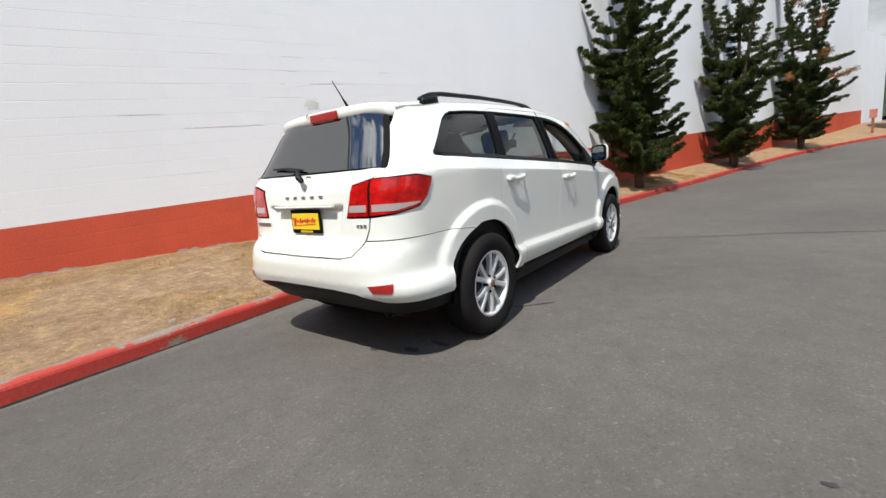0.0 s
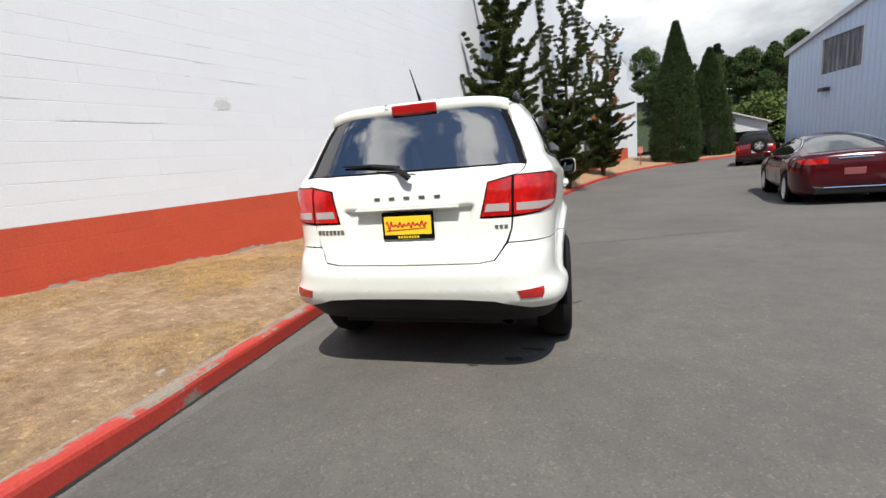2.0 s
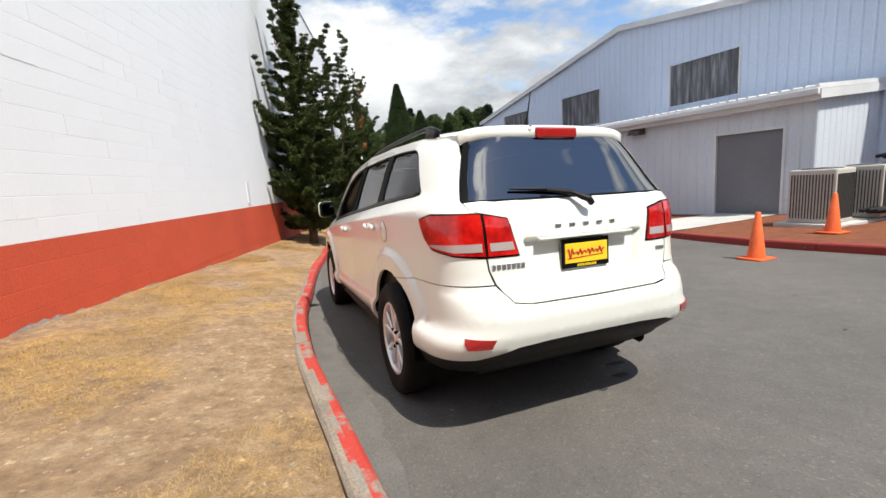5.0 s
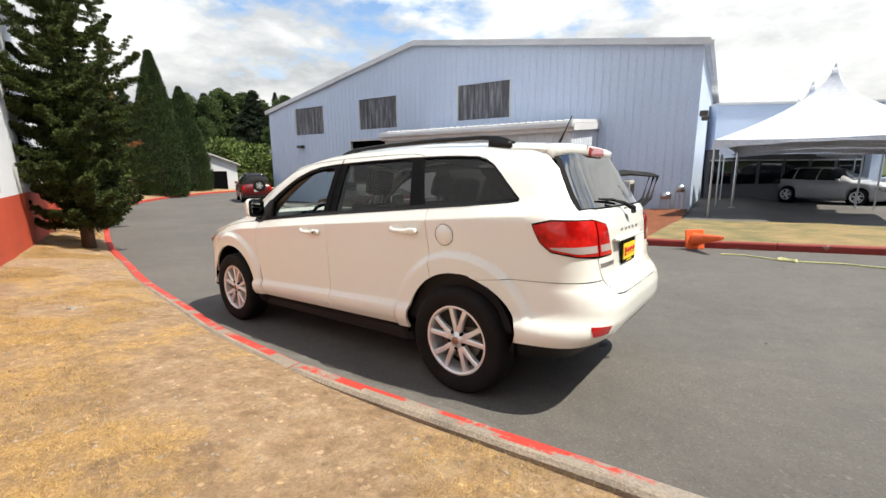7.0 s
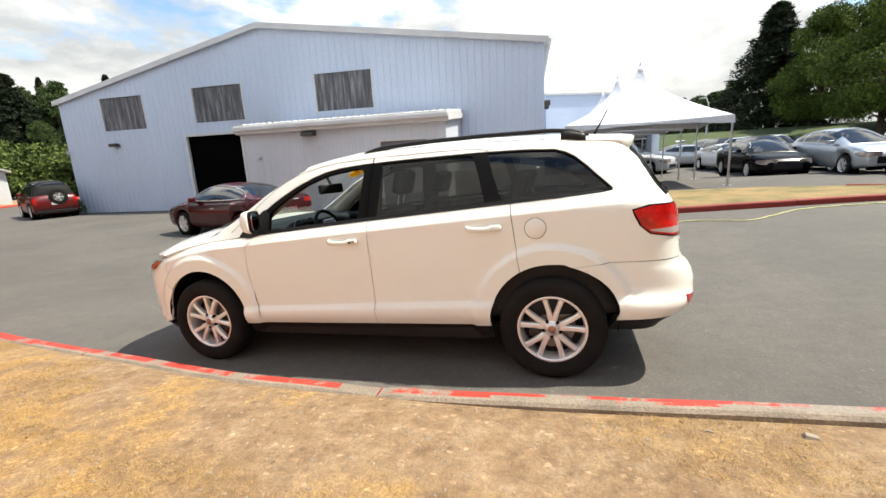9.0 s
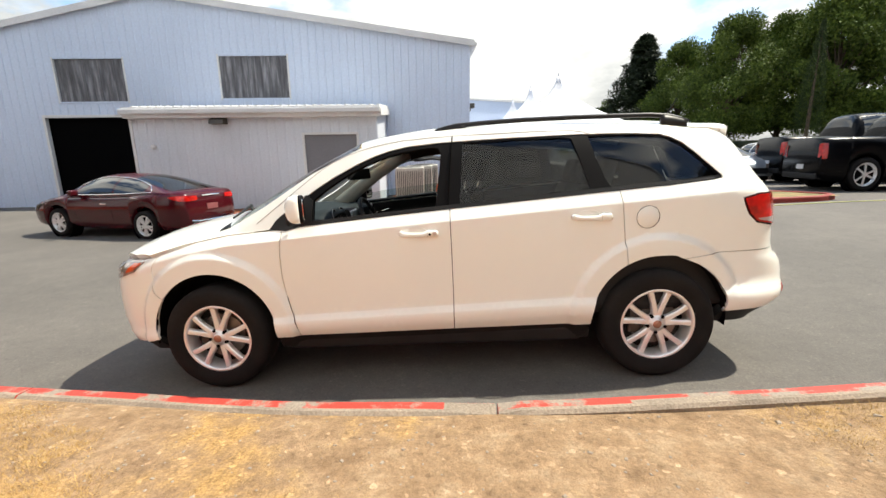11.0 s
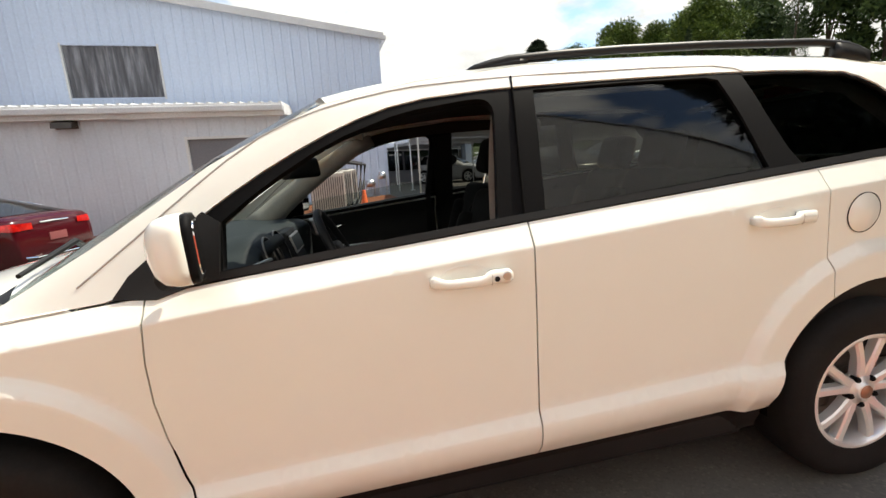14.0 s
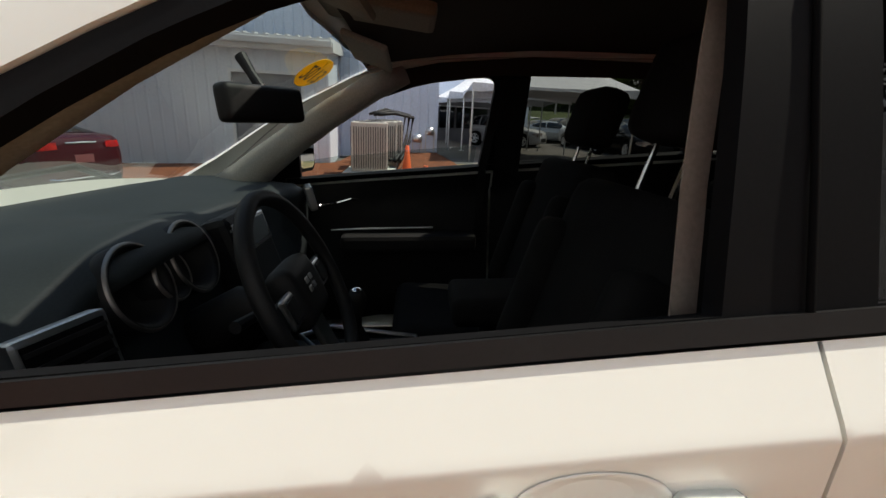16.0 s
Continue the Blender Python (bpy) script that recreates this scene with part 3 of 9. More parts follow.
def wall_blocks():
    white, red = block_mesh("block", M["white_block"]), block_mesh("block", M["red_block"])
    single = 0
    rest = {0: ([], []), 1: ([], [])}
    for r in range(-4, 38):
        z = RED_TOP + r * 0.2
        if z > WALL_TOP - 0.2:
            break
        me = red if r < 0 else white
        y = W0 + (0.2 if r % 2 else 0.0)
        while y < W1 - 0.4:
            if y < STEP_Y and z > LOW_TOP - 0.19:
                y += 0.4
                continue
            off = 0.0015 * noise.noise((y * 3.1, r * 1.7, 0))
            if -2.2 < y < 3.0 and -4 <= r < 16 and single < 300:
                b = obj("block", me, wall, wall_m @ pose(off, y, z))
                single += 1
            else:
                vs, fs = rest[0 if r < 0 else 1]
                n = len(vs)
                vs.extend((v.co.x + off, v.co.y + y, v.co.z + z) for v in me.vertices)
                fs.extend(tuple(n + k for k in p.vertices) for p in me.polygons)
            y += 0.4
    for k, mat in ((0, M["red_block"]), (1, M["white_block"])):
        obj("blocks", mesh_of("blocks", *rest[k], mat), wall, wall_m, kind="stuff")


# small wall vent plate, patched hole and scars on the paint
from_bm("wall_vent", box((0.0, 5.95, 1.22), (0.025, 6.08, 1.70), 0.006), M["trim_white"], wall, m=wall_m, label="small painted cover plate")
M["bare_mortar"] = surf("bare_grey_mortar", (0.62, 0.61, 0.60), (0.72, 0.71, 0.70), 6, 60, 0.9, bump=0.6, dist=0.01)
patch_edge = []
for k in range(26):
    a = k * math.tau / 26
    f = 1 + 0.55 * noise.noise((math.cos(a) * 2.2, math.sin(a) * 2.2, 4.0)) + 0.25 * noise.noise((math.cos(a) * 6, math.sin(a) * 6, 9.0))
    patch_edge.append((-0.005 + 0.115 * f * math.cos(a), 2.415 + 0.070 * f * math.sin(a)))
from_bm("mortar_patch", prism(patch_edge, -0.001, 0.004, "x"), M["bare_mortar"], wall, m=wall_m, label="rough grey mortar patch")
M["flaked_block"] = surf("flaked_grey_block", (0.30, 0.26, 0.24), (0.42, 0.38, 0.36), 9, 70, 0.95, bump=0.7, dist=0.01, amp=0.25)
# paint flaked off along the foot of the wall
for y0, y1 in ((-4.4, -3.1), (-2.95, -1.2), (-1.05, 0.55), (0.75, 2.3), (2.6, 3.6)):
    bm = bmesh.new()
    n = int((y1 - y0) / 0.035)
    lo, hi = [], []
    for k in range(n + 1):
        y = y0 + (y1 - y0) * k / n
        w = wall_m @ Vector((0.0, y, 0.0))
        g = dirt_height(w.x + 0.02, w.y)
        lo.append(bm.verts.new((0.002, y, g - 0.05)))
        hi.append(bm.verts.new((0.002, y, g + max(0.0, 0.010 + 0.040 * noise.noise((y * 2.2, 1.5, 0)) + 0.035 * noise.noise((y * 11, 0.5, 0))))))
    for k in range(n):
        bm.faces.new((lo[k], lo[k + 1], hi[k + 1], hi[k]))
    from_bm("paint_flake", bm, M["flaked_block"], wall, m=wall_m)
for y0, y1, z in ((-0.31, -0.16, 2.93), (-0.39, 0.0, 3.135), (0.0, 0.60, 2.74), (-0.46, -0.38, 2.735), (-1.9, -0.8, 2.143), (-0.1, 0.12, 2.50), (-2.6, -2.1, 2.34), (1.3, 1.6, 2.93)):
    bm = bmesh.new()
    n = max(3, int((y1 - y0) / 0.05))
    lo = [bm.verts.new((0.0015, y0 + (y1 - y0) * k / n, z - 0.0055 + 0.004 * noise.noise((k * 0.9, z, 0)))) for k in range(n + 1)]
    hi = [bm.verts.new((0.0015, y0 + (y1 - y0) * k / n, z + (0.0055 if 0 < k < n else -0.003) + 0.005 * noise.noise((k * 0.8, z, 5)))) for k in range(n + 1)]
    for k in range(n):
        bm.faces.new((lo[k], lo[k + 1], hi[k + 1], hi[k]))
    from_bm("paint_scar", bm, M["bare_mortar"], wall, m=wall_m)

# ---- metal-clad workshop across the drive ----
B_SL = -0.0833
B_ANG = math.atan(B_SL)


bld_m = Matrix.Translation((14.95, 0, 0)) @ Matrix.Rotation(-B_ANG, 4, "Z")      # local y along the front, -x out towards the road
BC = 1 / math.cos(B_ANG)


def by(y):
    return y * BC


house = tagged(new("workshop_building"), "large pale blue metal-clad workshop with low gable roof and high windows", "building")
Y0, Y1, YG = by(-0.5), by(23.45), by(11.75)
ZE0, ZE1, ZG, ZB = 5.75, 5.15, 7.55, -0.9
DEPTH = 26.0
WINS = [(by(18.43), by(20.89), 3.66, 5.22), (by(13.0), by(15.59), 3.72, 5.30), (by(6.69), by(9.32), 3.80, 5.38)]
DOOR = (by(10.4), by(16.3), ZB, 3.12)


def siding(name, y0, y1, zlo, ztop, holes, mat, parent, m, pitch=0.3, rib=0.022, x=0.0):
    """Ribbed sheet as one mesh: strips between ribs, cut by rectangular holes; ztop(y) gives the upper edge."""
    ys = set([y0, y1])
    y = y0
    while y < y1:
        for d in (0.0, 0.03, 0.06, 0.09):
            if y + d < y1:
                ys.add(round(y + d, 4))
        y += pitch
    for a, b, _, _ in holes:
        ys |= {a, b}
    ys = sorted(q for q in ys if y0 <= q <= y1)
    bm = bmesh.new()

    def depth(q):
        k = ((q - y0) % pitch)
        return x - rib if 0.025 < k < 0.065 else x
    for a, b in zip(ys, ys[1:]):
        if b - a < 1e-4:
            continue
        mid, spans = (a + b) / 2, [(zlo, None)]
        cuts = sorted((h[2], h[3]) for h in holes if h[0] < mid < h[1])
        zs, lo = [], zlo
        for c0, c1 in cuts:
            if c0 > lo:
                zs.append((lo, c0))
            lo = c1
        zs.append((lo, None))
        for l, h in zs:
            q = [bm.verts.new(p) for p in ((depth(a), a, l), (depth(b), b, l), (depth(b), b, ztop(b) if h is None else h), (depth(a), a, ztop(a) if h is None else h))]
            bm.faces.new(q)
    return from_bm(name, bm, mat, parent, m=m)


def gable(y):
    return ZE0 + (ZG - ZE0) * (y - Y0) / (YG - Y0) if y < YG else ZG + (ZE1 - ZG) * (y - YG) / (Y1 - YG)


siding("wall", Y0, Y1, ZB, gable, WINS + [DOOR], M["metal_siding"], house, bld_m)
# side wall facing the tent, far side and back
siding("wall", 0, DEPTH, ZB, lambda q: ZE0, [], M["metal_siding"], house, bld_m @ pose(0, Y0, 0, 0, 0, -90))
bm = bmesh.new()
add_prism(bm, [(Y0 + 0.05, ZB), (Y1 - 0.05, ZB), (Y1 - 0.05, ZE1 - 0.1), (YG, ZG - 0.1), (Y0 + 0.05, ZE0 - 0.1)], DEPTH - 0.2, DEPTH, "x")
add_box(bm, (0.1, Y1 - 0.2, ZB), (DEPTH, Y1 - 0.02, ZE1 - 0.1))
part("back_wall", bm, M["metal_siding"], house, m=bld_m)
bm = bmesh.new()
add_prism(bm, [(Y0 - 0.15, ZE0 - 0.02), (YG, ZG), (Y1 + 0.15, ZE1 - 0.02), (Y1 + 0.15, ZE1 + 0.12), (YG, ZG + 0.15), (Y0 - 0.15, ZE0 + 0.12)], -0.12, DEPTH + 0.1, "x")
part("roof", bm, M["trim_white"], house, m=bld_m)
bm = bmesh.new()
add_prism(bm, [(Y0 - 0.2, ZE0 - 0.09), (YG, ZG - 0.07), (Y1 + 0.2, ZE1 - 0.09), (Y1 + 0.2, ZE1 + 0.14), (YG, ZG + 0.17), (Y0 - 0.2, ZE0 + 0.14)], -0.17, -0.125, "x")
part("fascia", bm, M["trim_white"], house, m=bld_m)
part("gutter", box((-0.1, Y0 - 0.30, ZE0 - 0.05), (DEPTH, Y0 - 0.16, ZE0 + 0.08), 0.02), M["trim_white"], house, m=bld_m)
part("corner_trim", box((-0.035, Y0 - 0.03, ZB), (0.08, Y0 + 0.09, ZE0 - 0.08), 0.005), M["metal_siding"], house, m=bld_m)
for s in (0.6, 2.2):
    part("wall_lamp", box((s, Y0 - 0.30, 3.4), (s + 0.3, Y0 - 0.03, 3.6), 0.03), M["lamp_bronze"], house, m=bld_m)
M["win_sheet"], nt, p = blank("weathered_translucent_sheet")
tc, mp = nt.nodes.new("ShaderNodeTexCoord"), nt.nodes.new("ShaderNodeMapping")
mp.inputs["Scale"].default_value = (1.0, 4.0, 0.45)
nt.links.new(tc.outputs["Object"], mp.inputs["Vector"])
nt.links.new(ramp_node(nt, noise_node(nt, mp.outputs["Vector"], 1.6, 6, 0.6), [(0.30, (0.035, 0.035, 0.04)), (0.5, (0.10, 0.10, 0.11)), (0.7, (0.26, 0.26, 0.28))]), p.inputs["Base Color"])
p.inputs["Roughness"].default_value = 0.45
for a, b, l, h in WINS:
    win = part("window", box((-0.03, a - 0.06, l - 0.06), (0.10, a, h + 0.06)), M["trim_white"], house, m=bld_m, label="high window of ribbed translucent sheet")
    for lo, hi in (((-0.03, b, l - 0.06), (0.10, b + 0.06, h + 0.06)), ((-0.03, a, h), (0.10, b, h + 0.06)), ((-0.03, a, l - 0.06), (0.10, b, l))):
        part("window_frame", box(lo, hi), M["trim_white"] if lo[1] == b else M["metal_siding"], win)
    bm = bmesh.new()
    n = 9
    for k in range(n):
        y0, y1 = a + (b - a) * k / n, a + (b - a) * (k + 1) / n
        add_prism(bm, [(0.06, y0), (0.03, y0 + 0.05), (0.03, y0 + 0.09), (0.06, y0 + 0.14), (0.06, y1), (0.08, y1), (0.08, y0)], l, h, "z")
    part("pane", bm, M["win_sheet"], win, "grey streaked ribbed sheet")
# open bay door: room behind coloured near-black as shade, door frame, hanging strip lights
bay = part("bay_door", box((-0.04, DOOR[1], ZB), (0.12, DOOR[1] + 0.1, DOOR[3] + 0.1)), M["trim_white"], house, m=bld_m, label="open dark bay door")
part("head", box((-0.04, DOOR[0], DOOR[3]), (0.12, DOOR[1], DOOR[3] + 0.1)), M["trim_white"], bay)
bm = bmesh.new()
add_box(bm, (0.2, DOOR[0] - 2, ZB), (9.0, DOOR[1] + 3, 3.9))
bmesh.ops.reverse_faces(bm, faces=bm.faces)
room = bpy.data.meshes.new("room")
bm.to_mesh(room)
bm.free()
# the room's darkness is put into this near-black colour
M["unlit_room"] = plain("room_shade_black", (0.003, 0.003, 0.0032), 0.95, 0, 0, 0.0)
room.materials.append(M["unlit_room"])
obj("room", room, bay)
M["tube_light"], nt, p = blank("fluorescent_tube")
p.inputs["Emission Color"].default_value, p.inputs["Emission Strength"].default_value = (1.0, 0.98, 0.92, 1), 1.6
for s, d, w in ((by(14.35), 3.5, 0.9), (by(13.2), 5.0, 0.7), (by(12.2), 3.6, 0.35), (by(11.2), 4.2, 0.4)):
    part("strip_light", box((d, s - w / 2, 2.52), (d + 0.10, s + w / 2, 2.56)), M["tube_light"], bay)
part("shelf", box((5.2, 13.0, ZB), (5.8, 15.6, 1.4), 0.02), M["lamp_bronze"], bay)
part("wall_lamp", box((-0.32, by(20.2), 2.88), (-0.02, by(20.6), 3.04), 0.03), M["lamp_bronze"], house, m=bld_m)
part("horn", lathe([(0.02, 0), (0.05, 0.06), (0.11, 0.16), (0.09, 0.165)], 12, "z"), M["trim_white"], house, m=bld_m @ pose(-0.06, Y1 - 0.15, 2.75, 0, -90, 0))

# low annex in front of it
annex = tagged(new("annex_building"), "low pale grey metal-clad annex with lean-to roof and grey door", "building")
ann_m = Matrix.Translation((11.54, 0, 0)) @ Matrix.Rotation(-B_ANG, 4, "Z")
A0, A1, AZ, AZR = by(2.62), by(10.6), 2.86, 3.22
AD = 3.42
GD = (by(3.33), by(5.06), ZB, 2.2)
siding("wall", A0, A1, ZB, lambda q: AZ, [GD], M["annex_siding"], annex, ann_m, 0.3, 0.014)
siding("wall", 0, AD, ZB, lambda q: AZ + (AZR - AZ) * q / AD, [], M["annex_siding"], annex, ann_m @ pose(0, A0, 0, 0, 0, -90), 0.3, 0.014)
bm = bmesh.new()
add_prism(bm, [(0, A1 - 0.02), (AD, A1 - 0.02), (AD, A1 - 0.10), (0.02, A1 - 0.10)], ZB, AZ + 0.1, "z")
part("end_wall", bm, M["annex_siding"], annex, m=ann_m)
rm = ann_m
bm = bmesh.new()
add_prism(bm, [(-0.28, AZ + 0.16), (AD, AZR + 0.12), (AD, AZR + 0.2), (-0.28, AZ + 0.24)], A0 - 0.12, A1 + 0.1, "y")
part("roof", bm, M["trim_white"], annex, m=rm)
bm = bmesh.new()
for k in range(int((A1 - A0 + 0.2) / 0.26)):
    y = A0 - 0.1 + k * 0.26
    add_prism(bm, [(-0.29, AZ + 0.235), (AD, AZR + 0.195), (AD, AZR + 0.235), (-0.29, AZ + 0.275)], y, y + 0.07, "y")
part("roof_ribs", bm, M["trim_white"], annex, m=rm)
part("gutter", box((-0.40, A0 - 0.14, AZ + 0.02), (-0.27, A1 + 0.12, AZ + 0.18), 0.03), M["trim_white"], annex, m=rm)
part("fascia", box((-0.27, A0 - 0.1, AZ - 0.10), (-0.015, A1 + 0.08, AZ + 0.15), 0.01), M["trim_white"], annex, m=rm)
bm = bmesh.new()
add_prism(bm, [(-0.27, AZ - 0.08), (AD, AZR - 0.12), (AD, AZR + 0.11), (-0.27, AZ + 0.15)], A0 - 0.16, A0 - 0.105, "y")
part("rake_trim", bm, M["trim_white"], annex, m=rm)
part("corner_trim", box((-0.03, A1 - 0.03, ZB), (0.05, A1 + 0.06, AZ - 0.1), 0.005), M["trim_white"], annex, m=rm)
gd = part("door", box((0.06, GD[0], ZB), (0.10, GD[1], GD[3])), M["garage_grey"], annex, m=rm, label="plain dark grey door")
for lo, hi in (((-0.035, GD[1], ZB), (0.11, GD[1] + 0.07, GD[3] + 0.07)), ((-0.035, GD[0] - 0.07, ZB), (0.11, GD[0], GD[3] + 0.07)), ((-0.035, GD[0], GD[3]), (0.11, GD[1], GD[3] + 0.07))):
    part("door_frame", box(lo, hi), M["trim_white"], gd)
lamp = part("wall_lamp", box((-0.06, by(7.5), 2.56), (-0.02, by(8.0), 2.78), 0.01), M["lamp_bronze"], annex, m=rm)
bm = bmesh.new()
add_prism(bm, [(-0.05, 2.78), (-0.30, 2.70), (-0.34, 2.56), (-0.05, 2.60)], by(7.52), by(7.98), "y", 0.015)
part("lamp_hood", bm, M["lamp_bronze"], lamp)
part("camera_ball", lathe([(0.0, -0.08), (0.06, -0.06), (0.085, 0), (0.06, 0.06), (0.0, 0.08)], 14, "z"), M["trim_white"], annex, m=rm @ pose(-0.08, by(9.95), 1.87), smooth=True)

# planted strip in front of the annex: mulch bed, concrete walk, dry grass, kerbs
def flat_sheet(name, outline, lift, mat, label, category="ground"):
    """A low flat sheet that follows the land, with a small upstand."""
    cx = sum(p[0] for p in outline) / len(outline)
    pts = []
    for a, b in zip(outline, outline[1:] + outline[:1]):
        n = max(1, int(math.dist(a, b) / 0.6))
        pts += [(a[0] + (b[0] - a[0]) * k / n, a[1] + (b[1] - a[1]) * k / n) for k in range(n)]
    inner = []
    xs, ys = [p[0] for p in pts], [p[1] for p in pts]
    x = min(xs)
    while x < max(xs):
        y = min(ys)
        while y < max(ys):
            inner.append((x + 0.1, y + 0.1))
            y += 0.5
        x += 0.5
    from mathutils.geometry import delaunay_2d_cdt
    v2, _, f2, *_ = delaunay_2d_cdt([Vector(p) for p in pts + inner], [(i, (i + 1) % len(pts)) for i in range(len(pts))], [], 2, 1e-5)
    vs = [(p.x, p.y, ground(p.x, p.y) + lift + 0.025 * noise.noise((p.x * 1.3, p.y * 1.3, 3))) for p in v2]
    return obj(name, mesh_of(name, vs, f2, mat, True), label=label, category=category, kind="structure")


flat_sheet("ground", [(6.32, 0.6), (6.72, 3.2), (11.3, 4.2), (11.42, 2.5), (14.7, 2.3), (14.95, -0.5), (11.0, -0.9), (6.6, -0.9)], 0.10, M["mulch"], "bed of red bark mulch in front of the annex")
flat_sheet("ground", [(7.05, 5.0), (8.1, 7.6), (9.6, 10.9), (10.7, 10.6), (11.15, 5.1)], 0.09, M["mulch"], "bed of red bark mulch in front of the annex")
flat_sheet("pavement", [(6.72, 3.0), (7.0, 5.05), (11.2, 5.2), (11.35, 3.3)], 0.115, M["pale_concrete"], "pale concrete walk to the grey door", "pavement")
flat_sheet("ground", [(6.6, -0.9), (10.9, -0.9), (10.6, -4.0), (9.9, -7.0), (9.0, -9.0), (7.6, -9.6), (7.1, -6.0), (6.75, -3.2)], 0.11, M["dry_grass"], "strip of dry yellow grass behind the red kerb")
flat_sheet("pavement", [(11.0, -0.9), (15.1, -0.7), (15.6, -2.2), (10.8, -3.0)], 0.07, M["asphalt"], "worn asphalt apron beside the building", "pavement")

kr = spline([(6.70, 3.05), (6.45, 1.9), (6.28, 0.6), (6.33, -0.8), (6.47, -2.2), (6.68, -3.8), (6.95, -5.8), (7.25, -7.6), (7.5, -9.2), (8.1, -9.7), (9.0, -9.1), (9.6, -8.2)], 0.3)
kerb_run("kerb", [Vector(p) for p in kr], True, M["kerb_dark"], "dark red-painted kerb along the planted strip")
kl = spline([(11.0, 13.5), (9.4, 11.0), (8.3, 8.4), (7.35, 6.2), (6.95, 5.05)], 0.3)
kerb_run("kerb", [Vector(p) for p in kl], True, M["concrete"], "plain concrete kerb along the mulch bed", 2.0)

# ---- the white SUV ----
from mathutils.geometry import delaunay_2d_cdt

_ex = Vector((1, 0, SX)).normalized()
_ey = (Vector((0, 1, SY)) - _ex * Vector((0, 1, SY)).dot(_ex)).normalized()
_ez = _ex.cross(_ey)
suv = tagged(new("suv"), "pearl-white mid-size SUV with dark tinted glass, parked by the kerb", "car")
suv.matrix_basis = Matrix((( _ex.x, _ey.x, _ez.x, 0), (_ex.y, _ey.y, _ez.y, 0), (_ex.z, _ey.z, _ez.z, 0), (0, 0, 0, 1)))

YC, YF, HUB, HUBZ, PEX = -1.45, 1.50, 1.445, 0.392, 5.6


def tab(v, table):
    return float(np.interp(v, [a for a, _ in table], [b for _, b in table]))


ROOF_Z = [(-2.05, 1.615), (-1.9, 1.632), (-1.5, 1.670), (-1.0, 1.70), (-0.5, 1.708), (0, 1.69), (0.3, 1.655), (0.42, 1.632), (0.6, 1.57)]
EDGE_Z = [(-2.05, 1.535), (-1.9, 1.572), (-1.5, 1.610), (-0.9, 1.637), (-0.25, 1.642), (0.12, 1.612), (0.42, 1.556), (0.73, 1.415), (1.05, 1.222), (1.3, 1.09), (1.5, 1.04)]
EDGE_X = [(-2.05, 0.555), (-1.5, 0.60), (-0.5, 0.628), (0.12, 0.652), (0.42, 0.685), (0.73, 0.722), (1.05, 0.762), (1.3, 0.783), (1.5, 0.79)]
BELT = [(-2.2, 1.262), (-1.8, 1.253), (-0.6, 1.182), (0, 1.145), (0.336, 1.122), (0.8, 1.087), (0.95, 1.074), (1.3, 1.050), (1.6, 1.0), (1.9, 0.925), (2.15, 0.83), (2.4, 0.76)]
LOW = [(0.22, 0.785), (0.30, 0.825), (0.36, 0.868), (0.395, 0.878), (0.424, 0.877), (0.428, 0.875), (0.458, 0.854), (0.463, 0.852), (0.60, 0.858), (0.75, 0.868),
       (0.88, 0.876), (0.925, 0.8785), (0.936, 0.8785), (0.940, 0.8765), (1.0, 0.832)]
REAR_Y = [(0.26, -2.12), (0.36, -2.20), (0.42, -2.29), (0.48, -2.355), (0.55, -2.38), (0.64, -2.385), (0.70, -2.37), (0.74, -2.345), (0.77, -2.312), (0.82, -2.298),
          (0.95, -2.285), (1.08, -2.272), (1.16, -2.25), (1.21, -2.222), (1.30, -2.168), (1.40, -2.112), (1.50, -2.062), (1.58, -2.018), (1.7, -1.95)]
FRONT_Y = [(0.22, 2.18), (0.30, 2.30), (0.45, 2.38), (0.62, 2.38), (0.74, 2.36), (0.84, 2.325), (0.90, 2.25), (0.96, 2.12), (1.05, 1.85)]


TAIL = [(0.45, 0.008), (0.58, 0.022), (0.7, 0.030), (0.95, 0.030), (1.15, 0.032), (1.27, 0.055), (1.4, 0.04), (1.6, 0.0)]


def arch(y, z):
    """How far the wheel flare stands out."""
    r = min(math.hypot(y - HUB, z - HUBZ), math.hypot(y + HUB, z - HUBZ))
    t = min(1.0, max(0.0, (0.556 - r) / 0.040))
    return 0.030 * (0.8 * t + 0.2 * t * t * (3 - 2 * t))


def half_width(y, z):
    back = min(1.0, max(0.0, (-1.45 - y) / 0.5))
    zb, tap = tab(y, BELT), 1 - 0.020 * (y / 1.5) ** 2 - tab(z, TAIL) * back * back * (3 - 2 * back)
    if z <= zb:
        return tab(z / zb, LOW) * tap + arch(y, z)
    ze, xe, xb = tab(y, EDGE_Z), tab(y, EDGE_X), 0.832 * tap
    t = (z - zb) / max(0.03, ze - zb)
    return xb + (xe - xb) * (0.82 * t + 0.18 * t ** 5) if t < 1.2 else xe


_phi = np.linspace(0, math.pi / 2, 400)[::-1]
_cx, _cy = 0.86 * np.sin(_phi) ** (2 / PEX), -0.85 * np.cos(_phi) ** (2 / PEX)
_arc = np.concatenate([[0], np.cumsum(np.hypot(np.diff(_cx), np.diff(_cy)))])
RLEN = float(_arc[-1])
U_END = YC - RLEN
NEX = 3.4
_fx, _fy = 0.86 * np.sin(_phi) ** (2 / NEX), -0.85 * np.cos(_phi) ** (2 / NEX)
_farc = np.concatenate([[0], np.cumsum(np.hypot(np.diff(_fx), np.diff(_fy)))])
FLEN = float(_farc[-1])


